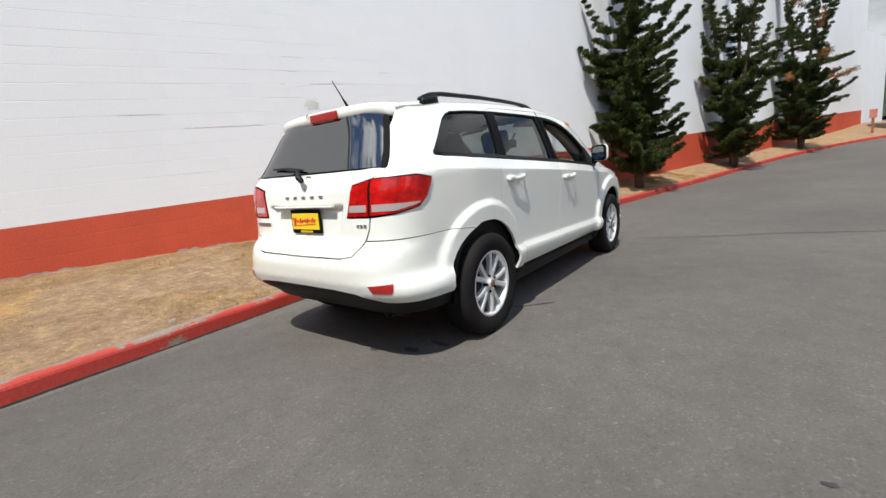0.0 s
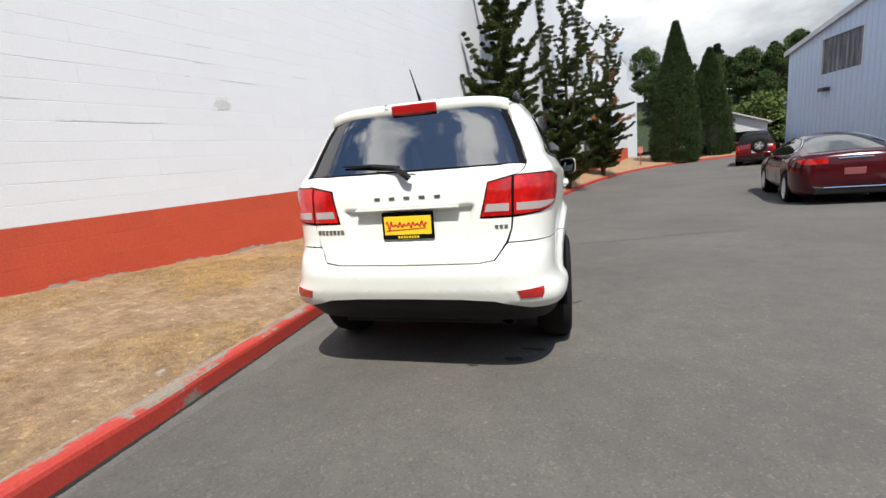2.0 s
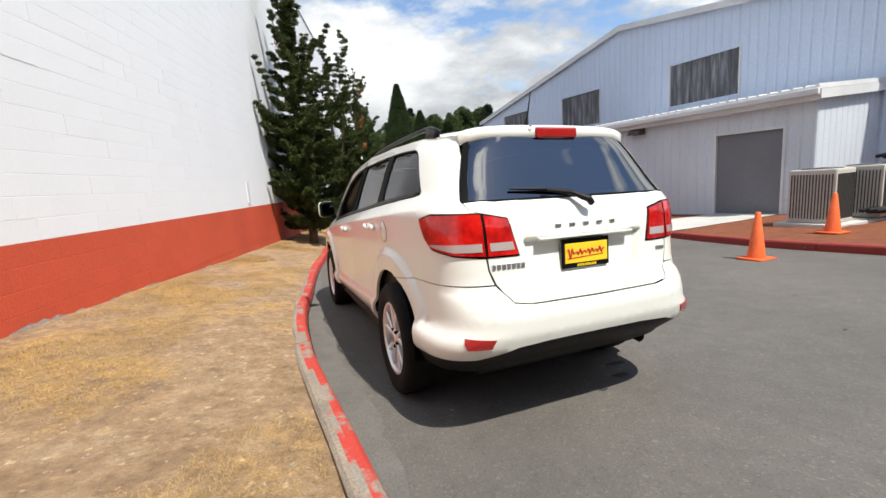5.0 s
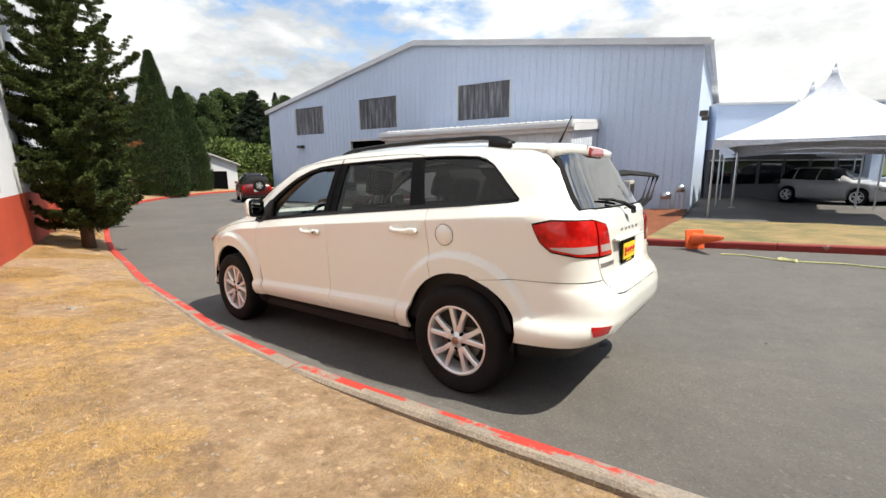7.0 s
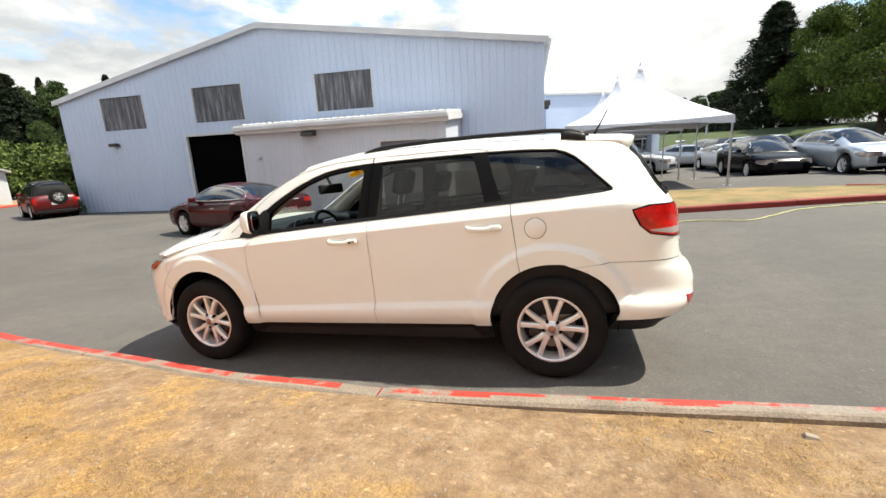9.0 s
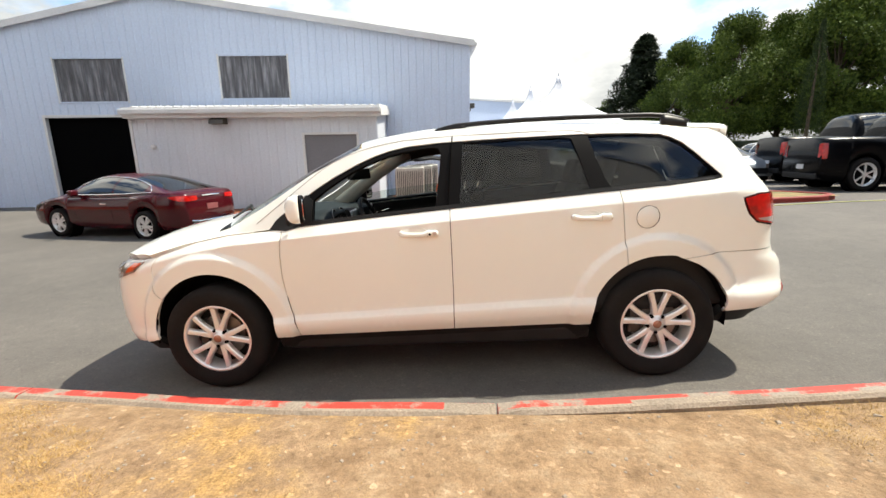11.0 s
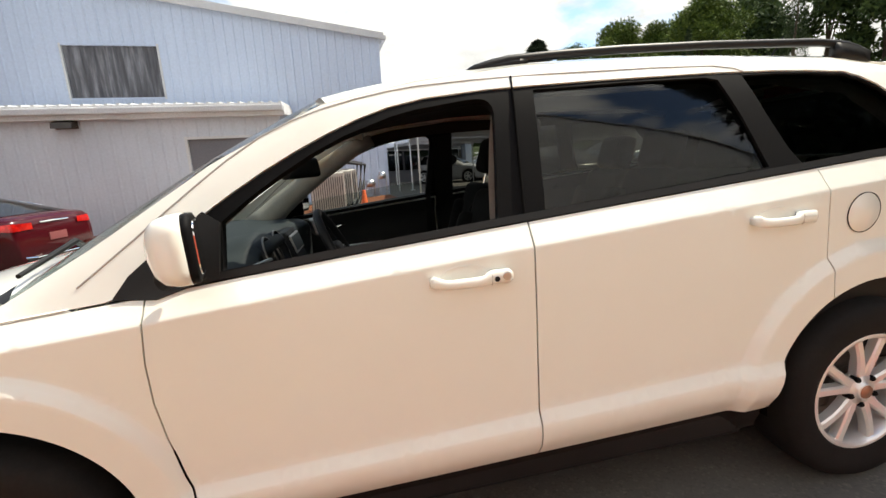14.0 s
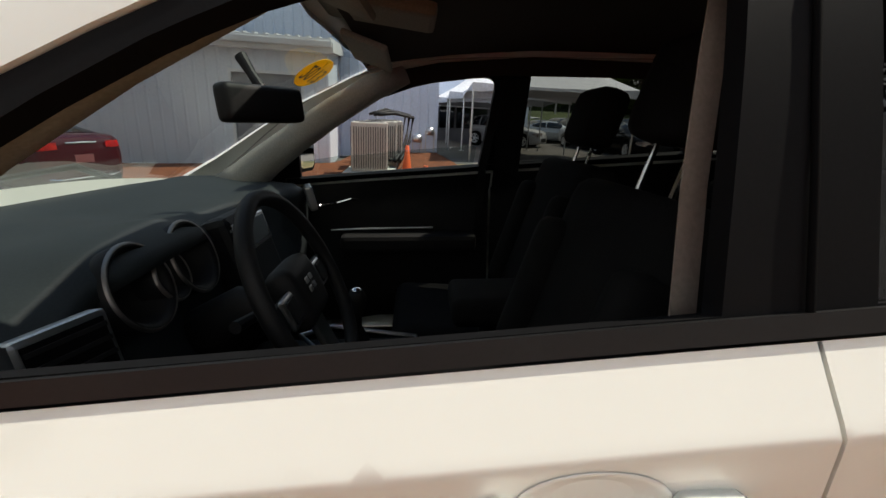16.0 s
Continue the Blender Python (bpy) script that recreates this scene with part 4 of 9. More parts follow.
def corner(q, front=False):
    """Angle round the corner after the share q of its length."""
    if front:
        return float(np.interp(q * FLEN, _farc, _phi))
    return float(np.interp(q * RLEN, _arc, _phi))


def side(u, z, off=0.0):
    """A place on the left skin: u is y along the flank and runs on round the rear and front corners, past the middle to the other flank."""
    for mid, past in ((U_END, u < U_END), (YF + FLEN, u > YF + FLEN)):
        if past:
            p = side(2 * mid - u, z)
            return Vector((-p.x, p.y, p.z))
    if u >= YF:
        a = corner(min(1.0, (u - YF) / FLEN), True)
        yf = tab(z, FRONT_Y)
        y = YF + (yf - YF) * math.cos(a) ** (2 / NEX)
        x = half_width(min(y, 2.0), z) * math.sin(a) ** (2 / NEX)
    elif u >= YC:
        x, y = half_width(u, z), u
    else:
        a = corner(min(1.0, (YC - u) / RLEN))
        yr = tab(z, REAR_Y)
        y = YC + (yr - YC) * math.cos(a) ** (2 / PEX)
        x = half_width(max(y, -1.95), z) * math.sin(a) ** (2 / PEX)
    return Vector((-x, y, z))


def u_at(x, z, front=False):
    """The u of the rear (or front) skin at the distance x from the middle."""
    lo, hi = 0.0, 1.0
    for _ in range(30):
        q = (lo + hi) / 2
        if abs(side(YC - q * RLEN if not front else YF + q * FLEN, z).x) > x:
            lo = q
        else:
            hi = q
    return YC - lo * RLEN if not front else YF + lo * FLEN


def u_y(y, z):
    lo, hi = 0.0, 1.0
    for _ in range(30):
        q = (lo + hi) / 2
        if side(YC - q * RLEN, z).y > y:
            lo = q
        else:
            hi = q
    return YC - lo * RLEN


def dense(outline, step):
    out = []
    for a, b in zip(outline, outline[1:] + outline[:1]):
        n = max(1, int(math.dist(a, b) / step))
        out += [(a[0] + (b[0] - a[0]) * k / n, a[1] + (b[1] - a[1]) * k / n) for k in range(n)]
    return out


def shrink(outline, d):
    """Moves an outline inwards by d."""
    area = sum(a[0] * b[1] - b[0] * a[1] for a, b in zip(outline, outline[1:] + outline[:1]))
    s, out, n = (1 if area > 0 else -1), [], len(outline)
    for i in range(n):
        p, c, q = Vector(outline[i - 1]), Vector(outline[i]), Vector(outline[(i + 1) % n])
        d1, d2 = (c - p), (q - c)
        if d1.length < 1e-9 or d2.length < 1e-9:
            out.append(tuple(c))
            continue
        d1.normalize(), d2.normalize()
        n1, n2 = Vector((-d1.y, d1.x)) * s, Vector((-d2.y, d2.x)) * s
        m = n1 + n2
        m = m / max(0.35, m.length_squared / 2) if m.length > 1e-6 else n1
        out.append(tuple(c + m * d))
    return out


def in_poly(p, poly):
    x, y, hit = p[0], p[1], False
    for (x0, y0), (x1, y1) in zip(poly, poly[1:] + poly[:1]):
        if (y0 > y) != (y1 > y) and x < (x1 - x0) * (y - y0) / (y1 - y0) + x0:
            hit = not hit
    return hit


def panel(outline, place, step=0.035, gap=0.0025, rim=0.018, off=0.0, holes=(), flip=True, fine=0.012, lines=()):
    """A skin panel: verts and faces, cut by outline (and holes) in the skin's own two coordinates, with turned-in rims."""
    loops = [dense(shrink(outline, gap) if gap else outline, fine)] + [dense(h, fine) for h in holes]
    pts, edges = [], []
    for lp in loops:
        n = len(pts)
        pts += lp
        edges += [(n + i, n + (i + 1) % len(lp)) for i in range(len(lp))]
    us, zs = [p[0] for p in loops[0]], [p[1] for p in loops[0]]
    nb, u = len(pts), min(us) + step / 2
    k = 0
    while u < max(us):
        z = min(zs) + (step / 2 if k % 2 else 0.0)
        while z < max(zs):
            pts.append((u, z))
            z += step
        u += step * 0.87
        k += 1
    keep = [p for ln in lines for p in ln if in_poly(p, loops[0]) and not any(in_poly(p, h) for h in loops[1:])]
    if keep:
        K = np.array(keep)
        pts = pts[:nb] + [p for p in pts[nb:] if np.abs(K - np.array(p)).sum(1).min() > step * 0.42]
        B = np.array(pts[:nb])
        pts += [p for p in keep if np.abs(B - np.array(p)).sum(1).min() > 0.004]
    v2, e2, f2, ov, oe, of = delaunay_2d_cdt([Vector(p) for p in pts], edges, [], 1, 1e-6)
    f2 = [f for f in f2 if all(not in_poly(tuple(sum((v2[i] for i in f), Vector((0, 0))) / 3), h) for h in loops[1:])]
    h = 2e-3
    vs, nrm = [], []
    for p in v2:
        c = place(p.x, p.y)
        n = (place(p.x + h, p.y) - place(p.x - h, p.y)).cross(place(p.x, p.y + h) - place(p.x, p.y - h))
        n = n.normalized() if n.length > 1e-12 else Vector((0, 0, 1))
        n = -n if flip else n
        vs.append(c + n * off)
        nrm.append(n)
    fs = []
    for f in f2:
        a, b, c = (v2[i] for i in f[:3])
        ccw = (b - a).cross(c - a) > 0
        fs.append(tuple(f) if ccw != flip else tuple(reversed(f)))
    if rim:
        count = {}
        for f in fs:
            for a, b in zip(f, f[1:] + f[:1]):
                count[a, b] = True
        border = [(a, b) for a, b in count if (b, a) not in count]
        dup = {}
        for a, b in border:
            for i in (a, b):
                if i not in dup:
                    dup[i] = (len(vs), len(vs) + 1)
                    vs += [vs[i].copy(), vs[i] - nrm[i] * rim]
            fs.append((dup[b][0], dup[a][0], dup[a][1], dup[b][1]))
    return vs, fs


def joined(pieces):
    vs, fs = [], []
    for v, f in pieces:
        n = len(vs)
        vs += list(v)
        fs += [tuple(n + i for i in q) for q in f]
    return vs, fs


def mirrored(piece):
    v, f = piece
    return [Vector((-p.x, p.y, p.z)) for p in v], [tuple(reversed(q)) for q in f]


def skin(name, piece, mat, parent=None, label=""):
    return obj(name, mesh_of(name, piece[0], piece[1], mat, True), parent or suv, label=label)


def both(name, piece, mat, label="", parents=(None, None)):
    return (skin(name, piece, mat, parents[0], label), skin(name, mirrored(piece), mat, parents[1], label))


def arc_pts(cy, cz, r, a0, a1, n=28):
    return [(cy + r * math.cos(radians(a0 + (a1 - a0) * k / n)), cz + r * math.sin(radians(a0 + (a1 - a0) * k / n))) for k in range(n + 1)]


def tube_piece(pts, r):
    """A thin round line as verts and faces."""
    vs, fs = [], []
    for i, p in enumerate(pts):
        d = (pts[min(i + 1, len(pts) - 1)] - pts[max(i - 1, 0)]).normalized()
        a = d.cross(Vector((1, 0, 0.01))).normalized()
        b = d.cross(a)
        vs += [p + (a * math.cos(k * math.tau / 6) + b * math.sin(k * math.tau / 6)) * r for k in range(6)]
    for i in range(len(pts) - 1):
        fs += [(i * 6 + k, i * 6 + (k + 1) % 6, i * 6 + 6 + (k + 1) % 6, i * 6 + 6 + k) for k in range(6)]
    return vs, fs


def zbelt(y):
    return tab(y, BELT)


AR = 0.413
def rim_line(y0, y1, table, n=30, d=0.0):
    return [(y0 + (y1 - y0) * k / n, tab(y0 + (y1 - y0) * k / n, table) + d) for k in range(n + 1)]


SILL = 0.350
F_SEAM = [(0.935, 1.0), (0.95, 0.90), (0.955, 0.78), (0.945, 0.66), (0.92, 0.54), (0.90, 0.46), (0.888, 0.40), (0.885, SILL)]
# angle at which the arch meets the sill line in front of a wheel / behind it
a_low = math.degrees(math.asin((SILL - HUBZ) / AR))
front_door = [(0.93, zbelt(0.93))] + F_SEAM + [(-0.15, SILL + 0.012)] + [(-0.155, 0.6), (-0.157, 0.9), (-0.157, zbelt(-0.157))] + rim_line(-0.1, 0.9, BELT, 14)
rear_arc = arc_pts(-HUB, HUBZ, AR, 62, a_low, 26)
rear_door = [(-0.157, zbelt(-0.157)), (-0.157, 0.9), (-0.155, 0.6), (-0.15, SILL + 0.012)] + [(-0.6, SILL + 0.014), (-HUB + AR * math.cos(radians(a_low)), SILL + 0.015)] + rear_arc[::-1][1:] + [(-1.237, 0.86), (-1.225, 1.0), (-1.205, zbelt(-1.2))] + rim_line(-1.15, -0.2, BELT, 14)
fender = F_SEAM[::-1][:-1] + [(0.935, 1.0), (0.93, zbelt(0.93))] + rim_line(0.97, 1.86, BELT, 16, -0.002) + [(1.845, 0.80), (1.82, 0.68), (1.79, 0.655)] + arc_pts(HUB, HUBZ, AR, 36.5, 180 - a_low, 40)
FEATURES = [[(y, h * zbelt(y)) for y in np.arange(-1.94, 1.86, 0.028)] for h in (0.372, 0.402, 0.424, 0.4285, 0.4575, 0.4635, 0.50, 0.90, 0.930, 0.936, 0.940, 0.946, 0.97)]
FEATURES += [arc_pts(c, HUBZ, r, -10, 190, 56) for c in (HUB, -HUB) for r in (0.455, 0.50, 0.513, 0.519, 0.536, 0.553, 0.559, 0.572)]
doors = []
for k, (name, o) in enumerate((("front_door", front_door), ("rear_door", rear_door))):
    p = panel(o, side, 0.035, lines=FEATURES)
    doors.append(both(name, p, M["white_paint"]))
both("front_fender", panel(fender, side, 0.035, lines=FEATURES), M["white_paint"])

# flank above the glass, quarter panel and rear pillar in one skin
GLX = [(1.20, 0.665), (1.30, 0.635), (1.40, 0.598), (1.50, 0.556), (1.555, 0.535)]
pil = [(u_at(tab(z, GLX), z), z) for z in (1.57, 1.45, 1.35, 1.27, 1.215)]
TL_OUT = [(u_y(-1.955, 1.135), 1.135), (u_y(-2.06, 1.158), 1.158), (u_at(0.60, 1.152), 1.152), (u_at(0.455, 1.12), 1.12), (u_at(0.435, 1.03), 1.03), (u_at(0.41, 0.932), 0.932),
          (u_at(0.58, 0.933), 0.933), (u_at(0.72, 0.945), 0.945), (u_y(-2.06, 0.975), 0.975), (u_y(-2.00, 1.03), 1.03), (u_y(-1.97, 1.09), 1.09)]
DLO = [(1.012, 1.075), (0.968, 1.130), (0.89, 1.190), (0.765, 1.272), (0.682, 1.324), (0.592, 1.376), (0.499, 1.423), (0.405, 1.466), (0.311, 1.503), (0.216, 1.532), (0.10, 1.552), (-0.10, 1.566), (-0.5, 1.573), (-0.95, 1.573),
       (-1.20, 1.568), (-1.35, 1.561), (-1.50, 1.547), (-1.61, 1.530), (-1.70, 1.490), (-1.78, 1.425), (-1.85, 1.350), (-1.912, 1.278), (-1.905, zbelt(-1.84) + 0.008)]
flank = (rim_line(1.40, -1.90, EDGE_Z, 60, 0.0) + pil + [(u_at(0.63, 1.165), 1.165)] + [TL_OUT[2], TL_OUT[1], TL_OUT[0]] + TL_OUT[:6:-1] +
         [(u_at(0.585, 0.93), 0.93), (u_at(0.578, 0.87), 0.87), (u_at(0.555, 0.80), 0.80), (-1.80, 0.80)] + arc_pts(-HUB, HUBZ, AR, 111, 62, 20) +
         [(-1.237, 0.86), (-1.225, 1.0), (-1.205, zbelt(-1.2)), (-1.5, zbelt(-1.5)), (-1.84, zbelt(-1.84))] + DLO[::-1] + [(1.035, zbelt(1.035)), (1.15, zbelt(1.15)), (1.40, zbelt(1.40))])
both("quarter_panel", panel(flank, side, 0.033, gap=0.002, lines=FEATURES), M["white_paint"])

# black window surround with its three openings
W_FRONT = [(0.727, 1.118), (0.725, 1.143), (0.718, 1.250), (0.635, 1.310), (0.544, 1.366), (0.452, 1.416), (0.359, 1.458), (0.218, 1.504), (0.138, 1.521), (-0.020, 1.539), (-0.060, 1.541), (-0.084, 1.538), (-0.100, 1.528), (-0.109, 1.512), (-0.111, 1.490), (-0.099, 1.397), (-0.068, 1.174)]
W_REAR = [(-0.221, 1.184), (-0.239, 1.388), (-0.254, 1.558), (-0.60, 1.563), (-0.90, 1.561), (-0.945, 1.55), (-0.985, 1.42), (-1.01, 1.32), (-1.03, 1.238)]
W_QUART = [(-1.05, 1.562), (-1.20, 1.561), (-1.345, 1.555), (-1.495, 1.541), (-1.602, 1.524), (-1.69, 1.485), (-1.77, 1.42), (-1.84, 1.346), (-1.894, 1.280), (-1.16, 1.238), (-1.125, 1.30), (-1.085, 1.42)]
dlo_full = DLO + [(-1.5, zbelt(-1.5) + 0.004), (-1.0, zbelt(-1.0) + 0.004), (-0.5, zbelt(-0.5) + 0.004), (0.0, zbelt(0) + 0.004), (0.5, zbelt(0.5) + 0.004), (0.9, zbelt(0.9) + 0.002)]
both("window_surround", panel(dlo_full, side, 0.04, gap=0.001, rim=0.03, off=-0.004, holes=[W_FRONT, W_REAR, W_QUART]), M["gloss_black"], "satin black window frame and pillars")
both("belt_moulding", panel([(y, zbelt(y) + 0.001) for y in np.linspace(0.80, -1.84, 40)] + [(y, zbelt(y) + (0.023 if y > -1.6 else 0.012)) for y in np.linspace(-1.84, 0.80, 40)],
                                side, 0.04, gap=0.0, rim=0.02, off=0.005), M["belt_black"], "black belt moulding")
# pressed gutter line between the roof and the doors, its shade drawn grey, and the split between the door frames
GUT = [(1.10, 1.115), (0.95, 1.225), (0.863, 1.292), (0.776, 1.356), (0.688, 1.419), (0.597, 1.474), (0.501, 1.515), (0.405, 1.544), (0.31, 1.566), (0.213, 1.583), (0.131, 1.593), (-0.05, 1.602), (-0.3, 1.606), (-0.7, 1.606), (-0.95, 1.60), (-1.03, 1.586), (-1.06, 1.572)]
both("gutter_line", joined([tube_piece([side(u, z, 0) for u, z in GUT], 0.0028)]), M["seam_grey"], "shallow gutter line drawn as grey shade")
both("frame_seam", joined([tube_piece([side(u, z) + Vector((-0.001, 0, 0)) for u, z in ((-0.190, 1.605), (-0.177, 1.486), (-0.16, 1.301), (-0.149, 1.17))], 0.004)]), M["void"], "gap between the door frames")
both("window_glass", panel(W_REAR, side, 0.05, gap=-0.006, rim=0, off=-0.014), M["dark_glass"], "dark tinted side glass")
both("window_glass", panel(W_QUART, side, 0.05, gap=-0.006, rim=0, off=-0.014), M["dark_glass"], "dark tinted side glass")
# the passenger's front pane is wound half down
half = [(0.735, 1.11), (0.71, 1.19), (0.55, 1.215), (0.2, 1.245), (-0.055, 1.262), (-0.045, 1.16)]
skin("window_glass", mirrored(panel(half, side, 0.05, gap=0, rim=0.004, off=-0.016)), M["glass_pane"], label="clear side glass wound half down")

# dark sills under the doors
both("sill", panel([(1.03, SILL - 0.003), (1.03, 0.26), (-1.03, 0.26), (-1.03, SILL + 0.012)], side, 0.05, gap=0, rim=0.05, off=-0.010), M["rubber"], "black plastic sill")

# rear bumper in one piece, with its dark lower apron
def across(o, mid):
    """An outline on one half, which begins and ends at the middle or runs to it, made whole."""
    k = [i for i, p in enumerate(o) if abs(p[0] - mid) < 1e-6]
    o = o[k[-1]:] + o[:k[-1]]
    o = o if abs(o[1][0] - mid) > 1e-6 else o[1:] + o[:1]
    other = [(2 * mid - u, z) for u, z in o[::-1] if abs(u - mid) > 1e-6]
    return o + other


bump_top = [(-1.80, 0.80), (u_at(0.553, 0.80), 0.797), (u_at(0.49, 0.715), 0.714), (u_at(0.40, 0.702), 0.702), (U_END, 0.698)]
bump_low = [(U_END, 0.505), (u_at(0.30, 0.50), 0.503), (u_at(0.48, 0.49), 0.492), (u_at(0.58, 0.46), 0.462), (u_at(0.66, 0.44), 0.437), (u_at(0.76, 0.44), 0.43), (u_y(-2.0, 0.43), 0.425)]
b_arc = arc_pts(-HUB, HUBZ, AR, 176, 111, 26)
BUMP_LINES = [[(u, z) for u in np.arange(2 * U_END + 1.45, -1.5, 0.03)] for z in (0.48, 0.55, 0.64, 0.70, 0.72, 0.74, 0.755, 0.77)]
bumper = skin("rear_bumper", panel(across(bump_top + bump_low + b_arc, U_END), side, 0.03, gap=0.002, lines=BUMP_LINES + FEATURES[-16:]), M["white_paint"], label="white rear bumper with a dark lower apron")
apron = [(U_END, 0.508)] + [(u, z + 0.003) for u, z in bump_low[1:]] + [b_arc[0], (-1.86, 0.345), (u_y(-2.0, 0.34), 0.335), (u_at(0.6, 0.33), 0.325), (U_END, 0.33)]
skin("lower_apron", panel(across(apron, U_END), side, 0.04, gap=0, rim=0.06, off=-0.004), M["black_plastic"], bumper, "black plastic lower apron")
refl = [(u_at(0.735, 0.555), 0.562), (u_at(0.60, 0.545), 0.552), (u_at(0.615, 0.505), 0.508), (u_at(0.725, 0.50), 0.506)]
both("reflector", panel(refl, side, 0.03, gap=0, rim=0.012, off=0.004), M["dark_red_lens"], "red rear reflector", (bumper, bumper))


# tailgate with the number plate bay pressed into it
def gate_skin(u, z):
    p = side(u, z)
    x = abs(p.x)
    w = 0.33 + (z - 0.81) * 0.27
    bay = smooth(0.800, 0.815, z) * (1 - smooth(1.000, 1.008, z)) * (1 - smooth(w - 0.014, w + 0.002, x))
    p.y += 0.032 * bay
    return p


gate_half = [(U_END, 1.212)] + [(u_at(x, 1.21), 1.21) for x in (0.2, 0.4, 0.55)] + [(u_at(0.655, 1.205), 1.205), (u_at(0.628, 1.165), 1.165), (u_at(0.60, 1.154), 1.154), TL_OUT[3], TL_OUT[4], TL_OUT[5],
             (u_at(0.578, 0.931), 0.931), (u_at(0.572, 0.87), 0.87), (u_at(0.545, 0.80), 0.80), (u_at(0.485, 0.718), 0.718), (u_at(0.40, 0.706), 0.706), (U_END, 0.703)]
gate = skin("tailgate", panel(across(gate_half, U_END), gate_skin, 0.014, gap=0.0015), M["white_paint"], label="white tailgate with a recessed plate bay")
glass_half = [(U_END, 1.207)] + [(u_at(x, 1.207), 1.207) for x in (0.3, 0.55)] + [(u_at(0.64, 1.21), 1.21)] + [(u_at(tab(z, GLX) - 0.004, z), z) for z in (1.30, 1.40, 1.50, 1.56)] + [(U_END, 1.572)]
M["rear_glass"] = tint_glass("rear_tinted_glass", (0.08, 0.10, 0.12), 0.12, 0.0, 0.24)
skin("rear_window", panel(across(glass_half, U_END), side, 0.05, gap=0, rim=0.01, off=-0.006), M["rear_glass"], gate, "dark tinted rear window")
# dark edge band inside the glass
band = [(u_at(tab(z, GLX) - 0.003, z), z) for z in (1.21, 1.30, 1.40, 1.50, 1.565)] + [(u_at(tab(z, GLX) - 0.035, z), z) for z in (1.565, 1.50, 1.40, 1.30, 1.21)]
both("glass_band", panel(band, side, 0.05, gap=0, rim=0.004, off=-0.003), M["gloss_black"], "", (gate, gate))
part("seal", tube([side(u_at(x, 1.208), 1.208) + Vector((0, -0.002, 0)) for x in (0.65, 0.5, 0.3, 0.1)] + [Vector((-p.x, p.y, p.z)) for p in [side(u_at(x, 1.208), 1.208) + Vector((0, -0.002, 0)) for x in (0.1, 0.3, 0.5, 0.65)]], 0.006, 6), M["gloss_black"], gate)

# tail lamps: red lens with a pale lower band, split at the gate seam
S_X = 0.578


def clip(poly, keep, cut):
    """Cuts a polygon by a half-plane: keep(p) > 0 stays; cut(p, q) gives the crossing."""
    out = []
    for a, b in zip(poly, poly[1:] + poly[:1]):
        ka, kb = keep(a), keep(b)
        if ka > 0:
            out.append(a)
        if (ka > 0) != (kb > 0):
            t = ka / (ka - kb)
            out.append((a[0] + (b[0] - a[0]) * t, a[1] + (b[1] - a[1]) * t))
    return out


u_seam = u_at(S_X, 1.04)
for inner in (False, True):
    pol = clip(TL_OUT, (lambda p: u_seam + 0.006 - p[0]) if inner else (lambda p: p[0] - u_seam - 0.006), None)
    low = clip(clip(shrink(pol, 0.020), lambda p: 1.004 - p[1], None), lambda p: p[1] - 0.964, None)
    par = (gate, gate) if inner else (None, None)
    left, right = both("tail_lamp", panel(pol, side, 0.02, gap=0.008, rim=0.03, off=0.010), M["red_lens"], "red tail lamp with a pale reversing band", par)
    both("reversing_lens", panel(low, side, 0.02, gap=0.0, rim=0.004, off=0.0125), M["clear_lens"], "pale clear lens", (left, right))
    both("lamp_housing", panel(pol, side, 0.03, gap=0.0, rim=0.0, off=0.003), M["gloss_black"], "", (left, right))

# plate with its frame
plate_y = side(U_END, 0.91).y + 0.020
plate = part("number_plate", box((-0.152, plate_y - 0.012, 0.832), (0.152, plate_y, 0.985), 0.004), M["gloss_black"], gate, "yellow dealer plate in a black frame")
part("plate_face", box((-0.138, plate_y - 0.016, 0.858), (0.138, plate_y - 0.011, 0.962), 0.002), M["plate_yellow"], plate)
bm = bmesh.new()
scr = [(-0.122 + 0.236 * t, plate_y - 0.0175, 0.912 + 0.006 * t + (0.030 if t < 0.12 else 0.016) * math.sin(t * 58 + 0.9) * (0.6 + 0.4 * math.sin(t * 23))) for t in np.linspace(0, 1, 110)]
add_tube(bm, scr, 0.0042, 5)
add_prism(bm, [(-0.125, 0.880), (0.11, 0.892), (0.11, 0.896), (-0.125, 0.885)], plate_y - 0.018, plate_y - 0.0155, "y")
part("print", bm, M["plate_red"], plate, "red script print")
bm = bmesh.new()
for k in range(8):
    add_box(bm, (-0.06 + k * 0.016, plate_y - 0.014, 0.838), (-0.05 + k * 0.016, plate_y - 0.0115, 0.851))
part("frame_print", bm, M["plate_yellow"], plate)
part("plate_lamp_bar", box((-0.30, plate_y - 0.034, 0.997), (0.30, plate_y - 0.004, 1.009), 0.004), M["white_paint"], gate)

# raised chrome lettering becomes plain bars
def badge(x0, x1, n, z, h, gapf):
    w = (x1 - x0) / n
    for k in range(n):
        xa, xb = x0 + k * w + w * gapf, x0 + (k + 1) * w - w * gapf
        p = side(u_at(max(0.002, abs((xa + xb) / 2)), z), z)
        part("badge_bar", box((xa, p.y - 0.006, z - h / 2), (xb, p.y + 0.01, z + h / 2), 0.002), M["steel"], gate, "small chrome bar")


badge(-0.215, 0.225, 5, 1.062, 0.018, 0.30)
badge(-0.565, -0.385, 7, 0.885, 0.026, 0.12)
badge(0.485, 0.56, 3, 0.885, 0.020, 0.12)

